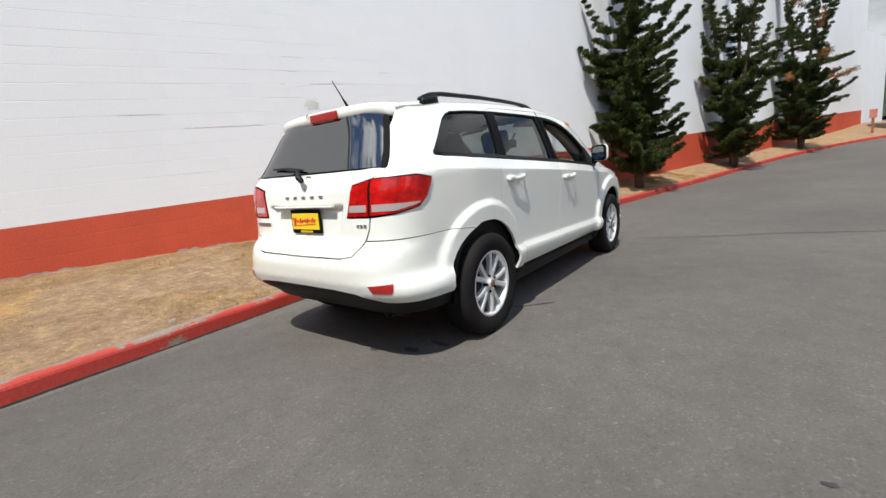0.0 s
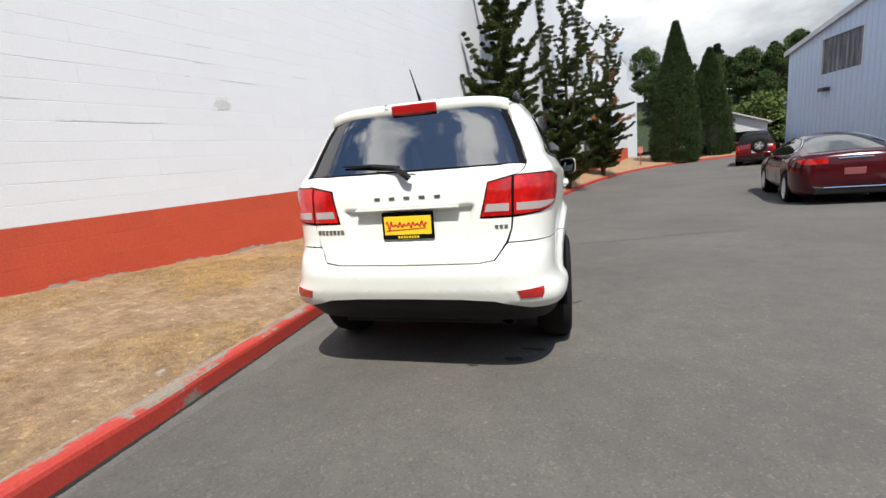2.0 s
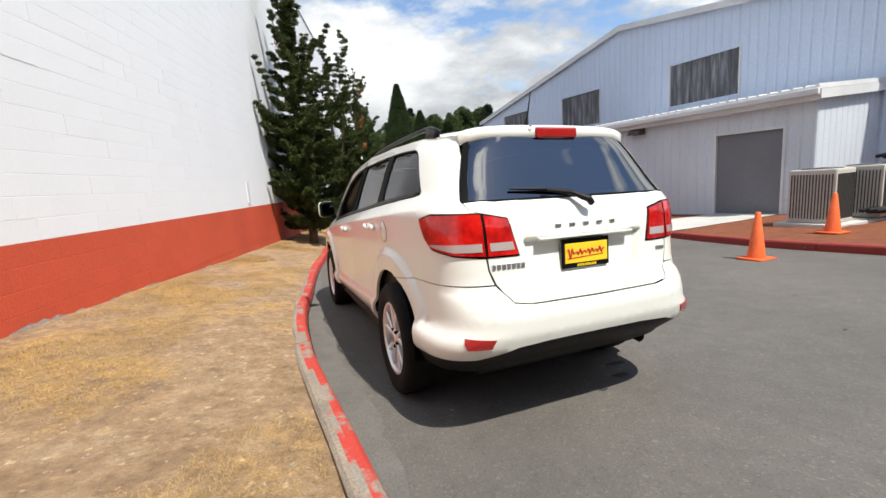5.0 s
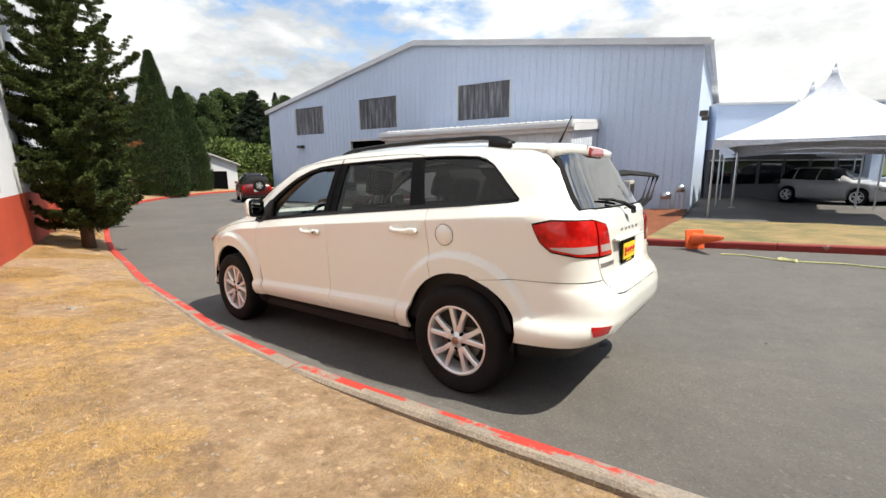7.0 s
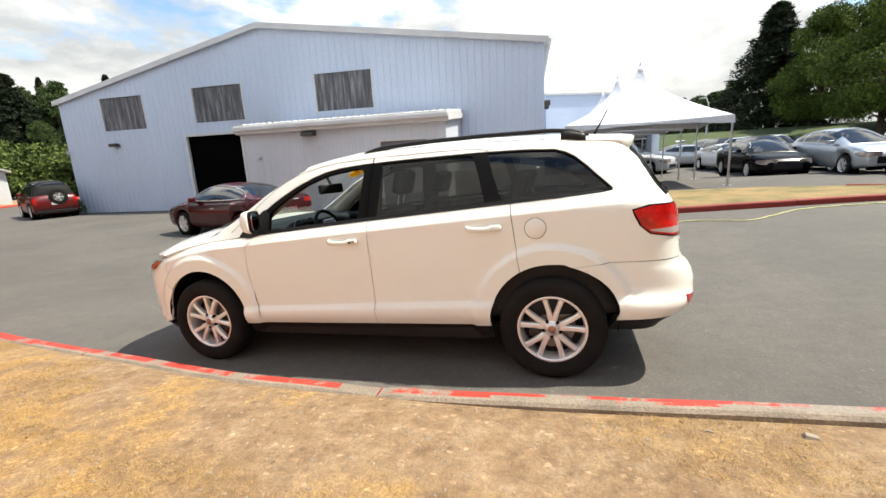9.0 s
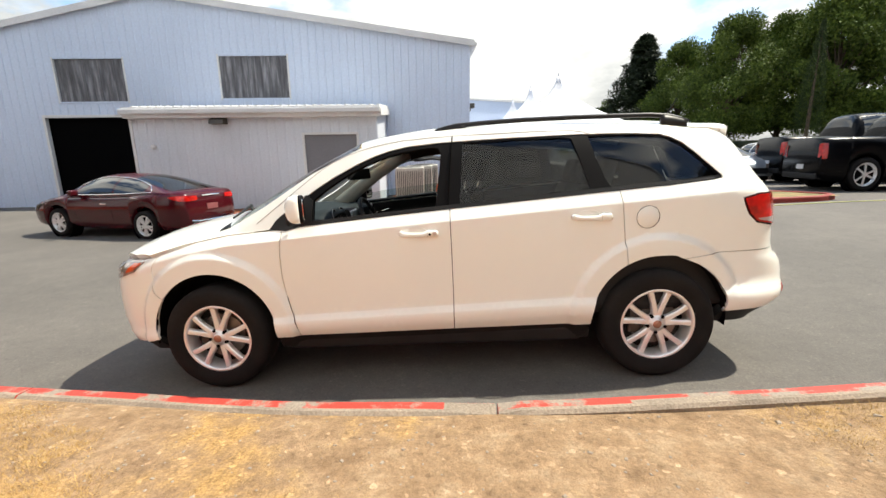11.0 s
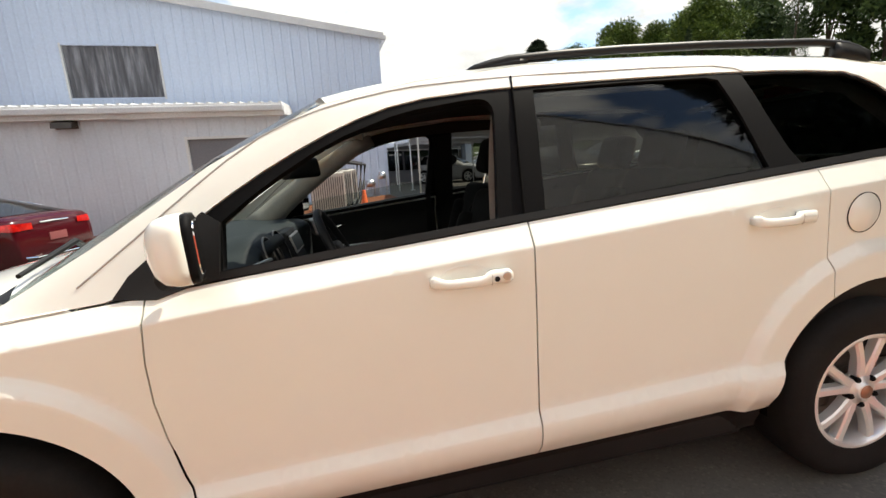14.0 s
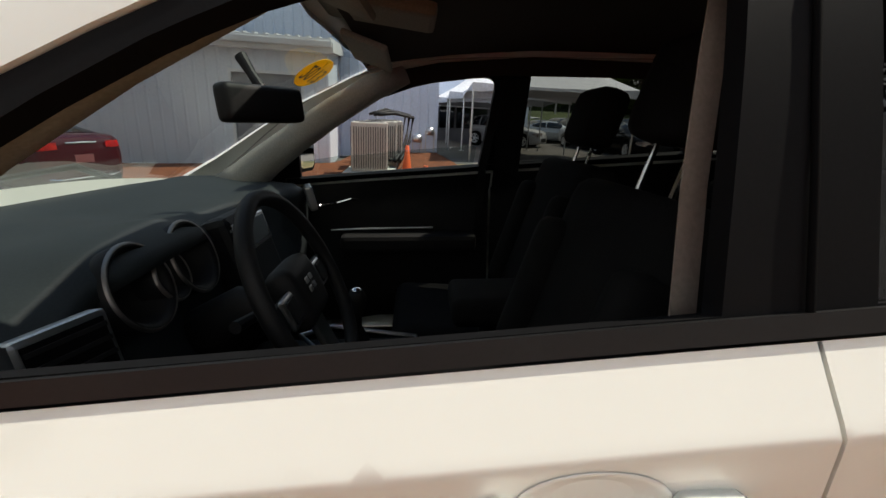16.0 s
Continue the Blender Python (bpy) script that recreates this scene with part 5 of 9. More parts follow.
# rear wiper
wz = 1.165
wy = side(u_at(0.04, wz), wz).y
wiper = part("rear_wiper", lathe([(0.0, -0.05), (0.026, -0.05), (0.028, -0.02), (0.03, 0.0)], 16, "z"), M["black_plastic"], gate, "black rear wiper", m=Matrix.Translation((0.035, wy + 0.005, wz)) @ Matrix.Rotation(radians(-90), 4, "X") @ Matrix.Rotation(radians(180), 4, "X"))


def on_glass(x, z, d):
    p = side(u_at(max(0.003, abs(x)), z), z)
    return Vector((x, p.y - d, z))


part("wiper_arm", tube([(0.035, wy - 0.045, wz), (0.01, wy - 0.05, 1.19), on_glass(-0.06, 1.228, 0.035), on_glass(-0.2, 1.247, 0.03)], [0.017, 0.02, 0.013, 0.008], 8), M["black_plastic"], gate)
part("wiper_blade", tube([on_glass(-0.04, 1.236, 0.014), on_glass(-0.2, 1.252, 0.013), on_glass(-0.4, 1.262, 0.012)], [0.007, 0.011, 0.006], 6), M["black_plastic"], gate)


# roof, spoiler, rails, aerial
def roof_skin(x, y):
    t = abs(x) / tab(y, EDGE_X)
    zc, ze = tab(y, ROOF_Z), tab(y, EDGE_Z)
    return Vector((x, y, zc - (zc - ze) * (0.35 * t ** 2 + 0.65 * t ** 5)))


r_out = [(-tab(y, EDGE_X), y) for y in np.linspace(0.40, -1.93, 30)] + [(tab(y, EDGE_X), y) for y in np.linspace(-1.93, 0.40, 30)] + [(0.4, 0.455), (0.0, 0.475), (-0.4, 0.455)]
roof = skin("roof", panel(r_out, roof_skin, 0.06, gap=0, rim=0.02, flip=False), M["white_paint"])
bm = bmesh.new()
sec = []
for x in np.linspace(-0.553, 0.553, 25):
    t = abs(x) / 0.553
    yb = -2.040 + 0.030 * t ** 2 + 0.035 * t ** 8
    zt = roof_skin(x, -1.88).z
    z2 = 1.608 - 0.010 * t ** 2 - 0.022 * t ** 8
    thick = 0.074 - 0.020 * t ** 3
    sec.append([bm.verts.new(p) for p in ((x, -1.86, zt + 0.002), (x, -1.95, (zt + z2) / 2 + 0.005), (x, yb + 0.02, z2 + 0.003), (x, yb, z2 - 0.007), (x, yb + 0.006, z2 - thick), (x, -1.975, z2 - thick - 0.012), (x, -1.86, 1.53))])
for a, b in zip(sec, sec[1:]):
    for k in range(6):
        bm.faces.new((a[k], a[k + 1], b[k + 1], b[k]))
bm.faces.new(sec[0]), bm.faces.new(sec[-1][::-1])
spoiler = part("roof_spoiler", bm, M["white_paint"], suv, smooth=True)
part("brake_lamp", box((-0.128, -2.050, 1.540), (0.150, -1.98, 1.598), 0.012), M["dark_red_lens"], spoiler, "high red brake lamp")
part("washer_jet", lathe([(0.0, -0.01), (0.009, -0.008), (0.012, 0.0)], 10, "z"), M["black_plastic"], spoiler, m=pose(-0.16, -2.040, 1.595, 90, 0, 0))
for s in (-1, 1):
    pts = []
    top = [(-0.04, 1.640), (-0.12, 1.672), (-0.22, 1.688), (-0.40, 1.696), (-0.63, 1.701), (-1.0, 1.699), (-1.47, 1.687), (-1.60, 1.672), (-1.72, 1.636)]
    pts = [(s * (0.575 - 0.006 * k / 28), y, tab(-y, [(-a, b) for a, b in top]) - 0.013) for k, y in enumerate(np.linspace(-0.04, -1.72, 29))]
    bm = bmesh.new()
    add_tube(bm, pts, [0.010] + [0.0155] * 27 + [0.010], 8)
    for ya, yb in ((-0.07, -0.28), (-1.54, -1.70)):
        rows = []
        for y in np.linspace(ya, yb, 7):
            zt, zb = tab(-y, [(-a, b) for a, b in top]) - 0.012, roof_skin(s * 0.575, y).z - 0.008
            rows.append([bm.verts.new((s * 0.575 + dx, y, z)) for dx, z in ((-0.018, zb), (0.018, zb), (0.012, zt), (-0.012, zt))])
        for a, b in zip(rows, rows[1:]):
            for k in range(4):
                bm.faces.new((a[k], a[(k + 1) % 4], b[(k + 1) % 4], b[k]))
        bm.faces.new(rows[0]), bm.faces.new(rows[-1][::-1])
    part("roof_rail", bm, M["belt_black"], suv, "black roof rail", smooth=True)
part("aerial", tube([(-0.02, -1.78, 1.635), (-0.022, -1.79, 1.66), (-0.03, -1.825, 1.72), (-0.045, -1.884, 1.826)], [0.018, 0.011, 0.005, 0.003], 8), M["black_plastic"], suv, "thin black roof aerial")


# bonnet, windscreen, nose
def hood_skin(x, y):
    zb = tab(y, BELT)
    zc = tab(y, [(1.1, 1.19), (1.35, 1.165), (1.68, 1.118), (1.9, 1.075), (2.05, 1.030), (2.2, 0.965), (2.36, 0.86)])
    w = half_width(min(y, 2.0), zb - 0.01) * (1.0 if y < 1.9 else 1 - ((y - 1.9) / 0.6) ** 2 * 0.3)
    t = min(1.0, abs(x) / w)
    return Vector((x, y, zb + (zc - zb) * (1 - 0.5 * t ** 2 - 0.5 * t ** 6)))


h_out = [(-half_width(y, zbelt(y)) - 0.003, y) for y in np.linspace(1.12, 1.86, 14)]
h_front = [(-abs(side(u_at(x, z, True), z).x), side(u_at(x, z, True), z).y) for x, z in ((0.79, 0.907), (0.72, 0.90), (0.62, 0.888), (0.5, 0.88), (0.35, 0.873))] + [(0, side(YF + FLEN, 0.87).y)]
hood_outline = h_out + h_front + [(-x, y) for x, y in (h_front[:-1])[::-1]] + [(-x, y) for x, y in h_out[::-1]] + [(0.5, 1.30), (0, 1.36), (-0.5, 1.30)]
skin("bonnet", panel(hood_outline, hood_skin, 0.05, gap=0.0005, rim=0.06, flip=False), M["white_paint"])


def screen_skin(x, s):
    """Windscreen and its pillars' inner line: s runs from the cowl (0) to the roof (1)."""
    ye, yc = 1.33 - 0.93 * s, 1.45 - 0.975 * s
    ze = tab(ye, EDGE_Z)
    zc = 1.12 + (1.625 - 1.12) * (1.18 * s - 0.18 * s * s)
    xe = tab(ye, EDGE_X) - 0.012
    t = min(1.0, abs(x) / xe)
    return Vector((x, yc + (ye - yc) * t ** 2, zc + (ze - zc) * t ** 3))


ws = [(-0.770, 0.02), (0.770, 0.02), (0.757, 0.2), (0.728, 0.5), (0.694, 0.8), (0.672, 0.985), (-0.672, 0.985), (-0.694, 0.8), (-0.728, 0.5), (-0.757, 0.2)]
skin("windscreen", panel(ws, screen_skin, 0.07, gap=0, rim=0.0, off=0.0, fine=0.04), M["glass_pane"], label="clear windscreen")
bm = bmesh.new()
cow = []
for x in np.linspace(-0.76, 0.76, 21):
    p = screen_skin(x, 0.03)
    cow.append([bm.verts.new(q) for q in ((x, p.y - 0.03, p.z - 0.02), (x, p.y + 0.02, p.z + 0.004), (x, p.y + 0.075, p.z - 0.015), (x, p.y + 0.075, p.z - 0.08))])
for a, b in zip(cow, cow[1:]):
    for k in range(3):
        bm.faces.new((a[k], b[k], b[k + 1], a[k + 1]))
part("cowl", bm, M["black_plastic"], suv, "black wiper cowl", smooth=True)
for s in (-1, 1):
    bm = bmesh.new()
    b0 = screen_skin(s * 0.35 + 0.25, 0.02)
    add_tube(bm, [b0 + Vector((0, 0.04, 0.02)), screen_skin(s * 0.35, 0.10) + Vector((0, 0.02, 0.03)), screen_skin(s * 0.35 - 0.32, 0.06) + Vector((0, 0.02, 0.025))], [0.014, 0.011, 0.007], 7)
    part("wiper", bm, M["black_plastic"], suv)
F_END = YF + FLEN
nose = [(1.862, 0.925), (u_at(0.78, 0.905, True), 0.905), (u_at(0.6, 0.885, True), 0.885), (u_at(0.4, 0.875, True), 0.875), (F_END, 0.87), (F_END, 0.30), (u_at(0.6, 0.30, True), 0.30), (u_at(0.8, 0.32, True), 0.33), (1.872, 0.36)] + arc_pts(HUB, HUBZ, AR, -4, 36.5, 16) + [(1.825, 0.68), (1.848, 0.80)]
nose_ob = skin("front_bumper", panel(across(nose, F_END), side, 0.04, gap=0.001, lines=FEATURES[-16:]), M["white_paint"])
lower = [(F_END, 0.32), (F_END, 0.22), (u_at(0.6, 0.25, True), 0.24), (1.85, 0.27), (1.872, 0.36), (u_at(0.8, 0.32, True), 0.335), (u_at(0.6, 0.31, True), 0.31)]
skin("lower_apron", panel(across(lower, F_END), side, 0.05, gap=0, rim=0.04, off=-0.01), M["black_plastic"], nose_ob)
hl = [(1.955, 0.893), (u_at(0.70, 0.872, True), 0.872), (u_at(0.55, 0.85, True), 0.85), (u_at(0.60, 0.755, True), 0.755), (u_at(0.72, 0.77, True), 0.77), (2.0, 0.825)]
hlp = panel(hl, side, 0.03, gap=0, rim=0.03, off=0.008)
M["head_lens"] = plain("smoky_headlamp_lens", (0.30, 0.24, 0.21), 0.08, 0.3, 1.0)
head = both("headlamp", hlp, M["head_lens"], "smoky headlamp with an amber corner")
amber = [(1.962, 0.886), (2.05, 0.878), (2.085, 0.812), (2.0, 0.830)]
M["amber"] = plain("amber_lens", (0.50, 0.06, 0.012), 0.15, 0, 1.0)
both("side_marker", panel(amber, side, 0.03, gap=0.004, rim=0.01, off=0.014), M["amber"], "amber side marker", head)

# underbody, wheel houses: dark boxes that close the car from below; arch shade is in the colour
for lo, hi in (((-0.80, -0.98, 0.24), (0.80, 0.98, 0.34)), ((-0.56, -2.05, 0.26), (0.56, -0.985, 0.40)), ((-0.56, 0.985, 0.24), (0.56, 2.1, 0.40))):
    part("underbody", box(lo, hi, 0.02), M["black_plastic"], suv, "dark underbody")
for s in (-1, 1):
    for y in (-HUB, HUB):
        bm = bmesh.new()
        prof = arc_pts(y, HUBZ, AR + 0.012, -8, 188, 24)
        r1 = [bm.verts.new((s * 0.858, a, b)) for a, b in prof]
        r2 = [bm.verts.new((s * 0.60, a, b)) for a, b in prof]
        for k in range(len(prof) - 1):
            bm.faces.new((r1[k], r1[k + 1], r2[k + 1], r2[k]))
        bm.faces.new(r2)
        part("wheel_house", bm, M["void"], suv, "wheel house liner coloured near-black as shade")
part("exhaust", lathe([(0.03, -0.12), (0.034, 0.0), (0.03, 0.0), (0.026, -0.1)], 16, "z"), M["black_plastic"], suv, m=pose(0.52, -2.14, 0.315, 95, 0, 0), smooth=True)


# wheels
def make_wheel():
    """An alloy wheel at the left rear; +x is inboard, -x the outer face."""
    wh = part("wheel", lathe([(0.225, 0.09), (0.232, 0.11), (0.30, 0.112), (0.338, 0.105), (0.354, 0.085), (0.359, 0.05), (0.36, 0.0), (0.359, -0.05), (0.354, -0.085), (0.338, -0.105),
                              (0.31, -0.114), (0.28, -0.112), (0.245, -0.104), (0.232, -0.096), (0.226, -0.085)], 56, "x"), M["rubber"], suv, "tyre on a ten-spoke silver alloy wheel", smooth=True)
    bm = bmesh.new()
    for g in (-0.066, -0.022, 0.022, 0.066):
        add_lathe(bm, [(0.3595, g - 0.007), (0.352, g - 0.005), (0.352, g + 0.005), (0.3595, g + 0.007)], 48, "x")
    rim = part("rim", lathe([(0.236, -0.094), (0.229, -0.099), (0.219, -0.097), (0.213, -0.086), (0.207, -0.05), (0.205, 0.03), (0.226, 0.085), (0.23, 0.09)], 56, "x"), M["alloy"], wh, "silver alloy rim", smooth=True)
    bm.free()
    for k in range(5):
        for d in (-15.5, 15.5):
            a = radians(90 + 72 * k + d)
            bm, rows = bmesh.new(), []
            spread = radians(d * 0.30)
            for i in range(8):
                t = i / 7
                r = 0.038 + t * 0.176
                ang = a - spread * (1 - t) * 1.2
                w = 0.0145 + 0.007 * (1 - t) ** 2 + 0.004 * t ** 3
                x = -0.078 - 0.004 * math.sin(t * math.pi) - 0.008 * t
                c, tan = Vector((0, math.cos(ang), math.sin(ang))), Vector((0, -math.sin(ang), math.cos(ang)))
                rows.append([bm.verts.new(Vector((xx, 0, 0)) + c * r + tan * ww) for xx, ww in ((x + 0.035, -w), (x + 0.006, -w), (x, -w * 0.6), (x, w * 0.6), (x + 0.006, w), (x + 0.035, w))])
            for p, q in zip(rows, rows[1:]):
                for j in range(6):
                    bm.faces.new((p[j], p[(j + 1) % 6], q[(j + 1) % 6], q[j]))
            part("spoke", bm, M["alloy"], wh, smooth=False)
    part("hub", lathe([(0.062, -0.04), (0.064, -0.074), (0.056, -0.082), (0.034, -0.084), (0.034, -0.09), (0.028, -0.094), (0.0, -0.095)], 28, "x"), M["alloy"], wh, smooth=True)
    part("centre_cap", lathe([(0.027, -0.0945), (0.025, -0.098), (0.0, -0.099)], 20, "x"), M["cap_bronze"], wh, "bronze centre cap", smooth=True)
    for k in range(5):
        a = radians(54 + 72 * k)
        part("wheel_nut", lathe([(0.011, -0.06), (0.011, -0.088), (0.007, -0.092), (0.0, -0.092)], 6, "x", (0, 0.057 * math.cos(a), 0.057 * math.sin(a))), M["gloss_black"], wh)
    part("brake_disc", lathe([(0.0, -0.02), (0.152, -0.02), (0.154, -0.012), (0.154, 0.004), (0.0, 0.004)], 40, "x"), M["disc"], wh)
    part("caliper", box((-0.03, 0.07, -0.09), (0.03, 0.155, 0.09), 0.02), M["lamp_bronze"], wh)
    part("backing", lathe([(0.0, 0.02), (0.205, 0.02), (0.205, 0.05)], 40, "x"), M["black_plastic"], wh)
    return wh


wheel = make_wheel()
wheel.matrix_basis = pose(-0.775, -HUB, 0.358, 4, 0, 0)
copy_thing(wheel, pose(-0.775, HUB, 0.358, 11, 0, 0))
copy_thing(wheel, pose(0.775, -HUB, 0.358, 20, 0, 180))
copy_thing(wheel, pose(0.775, HUB, 0.358, 40, 0, 180))


# door handles, fuel flap, mirrors
def handle(y0, y1, z, parent, s, keyed):
    """A bow handle over a pressed cup, from its front end y0 to its rear end y1."""
    def at(y, d, zz):
        p = side(y, zz)
        return Vector((s * (abs(p.x) + d), y, zz))
    cup = lathe([(0.0, -0.002), (0.5, 0.000), (0.85, 0.0015), (0.97, 0.0035), (1.0, 0.0025)], 24, "z")
    base = at(y0 + (y1 - y0) * 0.42, 0.0, z + 0.016)
    m = Matrix.Translation(base) @ Matrix.Rotation(s * radians(90), 4, "Y") @ Matrix.Diagonal((0.034, 0.072, 1, 1))
    h = part("door_handle", cup, M["white_paint"], parent, "white bow door handle", smooth=True, m=m)
    bm, rows = bmesh.new(), []
    n = 21
    for k in range(n):
        t = k / (n - 1)
        y = y0 + (y1 - y0) * t
        mid = smooth(0.02, 0.20, t) * (1 - smooth(0.62, 0.74, t))
        end = max(0.0, 1 - min(t, 1 - t) / 0.06) ** 2
        bow = 0.030 + 0.010 * math.sin(math.pi * min(1.0, t / 0.75)) * (t < 0.75) - 0.008 * end
        zt = 0.010 * (1 - t)
        lo, hi = zt + z - 0.017 + 0.006 * end - 0.003 * mid, zt + z + 0.021 - 0.013 * mid - 0.010 * end + 0.004 * t
        deep = 0.012 + 0.020 * (1 - mid)
        c = [at(y, bow - deep, lo + 0.003), at(y, bow - 0.006, lo), at(y, bow - 0.001, lo + 0.006), at(y, bow, (lo + hi) / 2), at(y, bow - 0.003, hi - 0.004), at(y, bow - 0.010, hi), at(y, bow - deep, hi - 0.002)]
        rows.append([bm.verts.new(p) for p in c])
    for a, b in zip(rows, rows[1:]):
        for j in range(7):
            bm.faces.new((a[j], a[(j + 1) % 7], b[(j + 1) % 7], b[j]))
    bm.faces.new(rows[0]), bm.faces.new(rows[-1][::-1])
    bmesh.ops.recalc_face_normals(bm, faces=bm.faces)
    yc = y0 + (y1 - y0) * 0.73
    part("cap_seam", tube([at(yc, 0.024, z - 0.017), at(yc, 0.0302, z - 0.009), at(yc, 0.0305, z + 0.012), at(yc, 0.024, z + 0.022)], 0.0014, 5), M["seam_grey"], parent)
    part("grip", bm, M["white_paint"], parent, smooth=True)
    if keyed:
        q = at(y1 - 0.022 * (1 if y1 > y0 else -1), 0.03, z + 0.007)
        part("lock", lathe([(0.013, -0.004), (0.013, 0.002), (0.010, 0.003), (0.0, 0.003)], 18, "z"), M["steel"], parent, m=Matrix.Translation(q) @ Matrix.Rotation(s * radians(90), 4, "Y"))
        q = at(y1 + 0.052, 0.0315, z + 0.001)
        part("lock_button", lathe([(0.008, -0.004), (0.008, 0.002), (0.0, 0.003)], 12, "z"), M["black_plastic"], parent, m=Matrix.Translation(q) @ Matrix.Rotation(s * radians(90), 4, "Y"))


for k, s in enumerate((-1, 1)):
    handle(0.166, -0.080, 1.008, doors[0][k], s, k == 0)
    handle(-0.900, -1.146, 1.062, doors[1][k], s, False)
fc = side(-1.365, 1.05)
ring = lathe([(0.0705, -0.001), (0.0705, 0.0016), (0.0685, 0.0016), (0.0685, -0.001)], 40, "z")
fn = (side(-1.345, 1.05) - side(-1.385, 1.05)).cross(side(-1.365, 1.08) - side(-1.365, 1.02)).normalized()
fn = fn if fn.x < 0 else -fn
fm = Matrix.Translation(fc + fn * 0.0015) @ (fn.to_track_quat("Z", "Y").to_matrix().to_4x4())
flap = part("fuel_flap", lathe([(0.0, 0.0022), (0.066, 0.0022), (0.068, 0.0)], 40, "z"), M["white_paint"], suv, "round white fuel flap", smooth=True, m=fm)
part("gap_ring", ring, M["gloss_black"], flap)


def ring_loft(rings, n=24):
    """A solid through rounded-rectangle rings: (y, half width, half height, corner, shift in x)."""
    bm, rows = bmesh.new(), []
    for y, w, h, r, dx in rings:
        row = []
        for k in range(n):
            a = (k + 0.5) * math.tau / n
            cx, cz = (w - r) * (1 if math.cos(a) > 0 else -1), (h - r) * (1 if math.sin(a) > 0 else -1)
            row.append(bm.verts.new((dx + cx + r * math.cos(a), y, cz + r * math.sin(a))))
        rows.append(row)
    for a, b in zip(rows, rows[1:]):
        for k in range(n):
            bm.faces.new((a[k], a[(k + 1) % n], b[(k + 1) % n], b[k]))
    bm.faces.new(rows[0][::-1]), bm.faces.new(rows[-1])
    bmesh.ops.recalc_face_normals(bm, faces=bm.faces)
    return bm


def side_mirror(s):
    mir = part("door_mirror", ring_loft([(-0.045, 0.090, 0.084, 0.045, 0), (-0.01, 0.090, 0.084, 0.045, 0), (0.025, 0.083, 0.078, 0.045, -0.003 * s), (0.05, 0.066, 0.062, 0.042, -0.008 * s), (0.066, 0.036, 0.036, 0.03, -0.014 * s)]), M["white_paint"], suv, "white door mirror with a black surround", smooth=True, m=pose(s * 0.955, 0.785, 1.208, 0, 0, -s * 15) @ Matrix.Diagonal((0.96, 0.78, 1, 1)))
    part("surround", ring_loft([(-0.072, 0.078, 0.072, 0.040, 0), (-0.066, 0.087, 0.081, 0.044, 0), (-0.043, 0.089, 0.083, 0.045, 0)]), M["gloss_black"], mir, "black mirror surround", smooth=True)
    part("mirror_glass", ring_loft([(-0.0755, 0.070, 0.064, 0.036, 0), (-0.0715, 0.071, 0.065, 0.036, 0)]), M["mirror"], mir)
    part("foot", tube([(-s * 0.03, 0.005, -0.055), (-s * 0.075, 0.03, -0.072), (-s * 0.115, 0.06, -0.085)], [0.03, 0.028, 0.034], 12), M["gloss_black"], mir, smooth=True)
    return mir


for s in (-1, 1):
    side_mirror(s)
corner_tri = [(1.012, 1.073), (0.968, 1.130), (0.89, 1.190), (0.765, 1.280), (0.722, 1.248), (0.735, 1.105), (0.90, 1.062)]
both("mirror_corner", panel(corner_tri, side, 0.03, gap=0, rim=0.01, off=0.006), M["black_plastic"], "black triangular mirror base")

# ---- inside the SUV ----
def inner(name, outline, off, mat, label="", step=0.07):
    return both(name, panel(outline, side, step, gap=0, rim=0, off=off, fine=0.03), mat, label)


inner("door_trim", [(0.98, 1.05), (0.98, 0.40), (-0.12, 0.40), (-0.12, zbelt(-0.12) + 0.008), (0.75, zbelt(0.75) + 0.008)], -0.07, M["black_plastic"], "black inner door trim")
inner("door_trim", [(-0.13, zbelt(-0.13) + 0.008), (-0.13, 0.40), (-1.0, 0.40), (-1.0, zbelt(-1.0) + 0.008)], -0.07, M["black_plastic"], "black inner door trim")
inner("cargo_trim", [(-1.0, zbelt(-1.0) + 0.008), (-1.0, 0.40), (u_at(0.64, 0.5), 0.45), (u_at(0.60, 1.2), 1.2), (-1.84, zbelt(-1.8))], -0.06, M["black_plastic"], "dark cargo side trim")
inner("rear_pillar_trim", [(-1.78, 1.10), (-1.80, 1.585), (u_at(0.535, 1.53), 1.585), (u_at(0.575, 1.4), 1.4), (u_at(0.635, 1.2), 1.10)], -0.045, M["black_plastic"], "dark rear pillar trim")
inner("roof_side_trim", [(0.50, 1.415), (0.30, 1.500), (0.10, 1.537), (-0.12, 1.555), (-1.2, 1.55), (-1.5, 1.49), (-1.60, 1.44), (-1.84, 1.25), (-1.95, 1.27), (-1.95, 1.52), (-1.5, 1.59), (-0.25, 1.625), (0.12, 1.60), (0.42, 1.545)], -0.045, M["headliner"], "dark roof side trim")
for s in (-1, 1):
    pts = [(s * 0.715, 1.02, 1.06), (s * 0.70, 0.93, 1.12), (s * 0.69, 0.83, 1.20), (s * 0.668, 0.70, 1.29), (s * 0.64, 0.55, 1.385), (s * 0.60, 0.37, 1.485), (s * 0.585, 0.25, 1.535)]
    bm = tube(pts, [0.085, 0.078, 0.068, 0.060, 0.055, 0.05, 0.042], 12)
    if s < 0:
        for v in bm.verts:
            v.co.z += 0.045
            v.co.x -= 0.01
    for v in bm.verts:
        v.co.z = min(v.co.z, tab(v.co.y, EDGE_Z) - 0.03)
        v.co.x = s * min(abs(v.co.x), half_width(v.co.y, v.co.z) - 0.05)
    part("pillar_trim", bm, M["liner"], suv, "pale grey windscreen pillar trim", smooth=True)
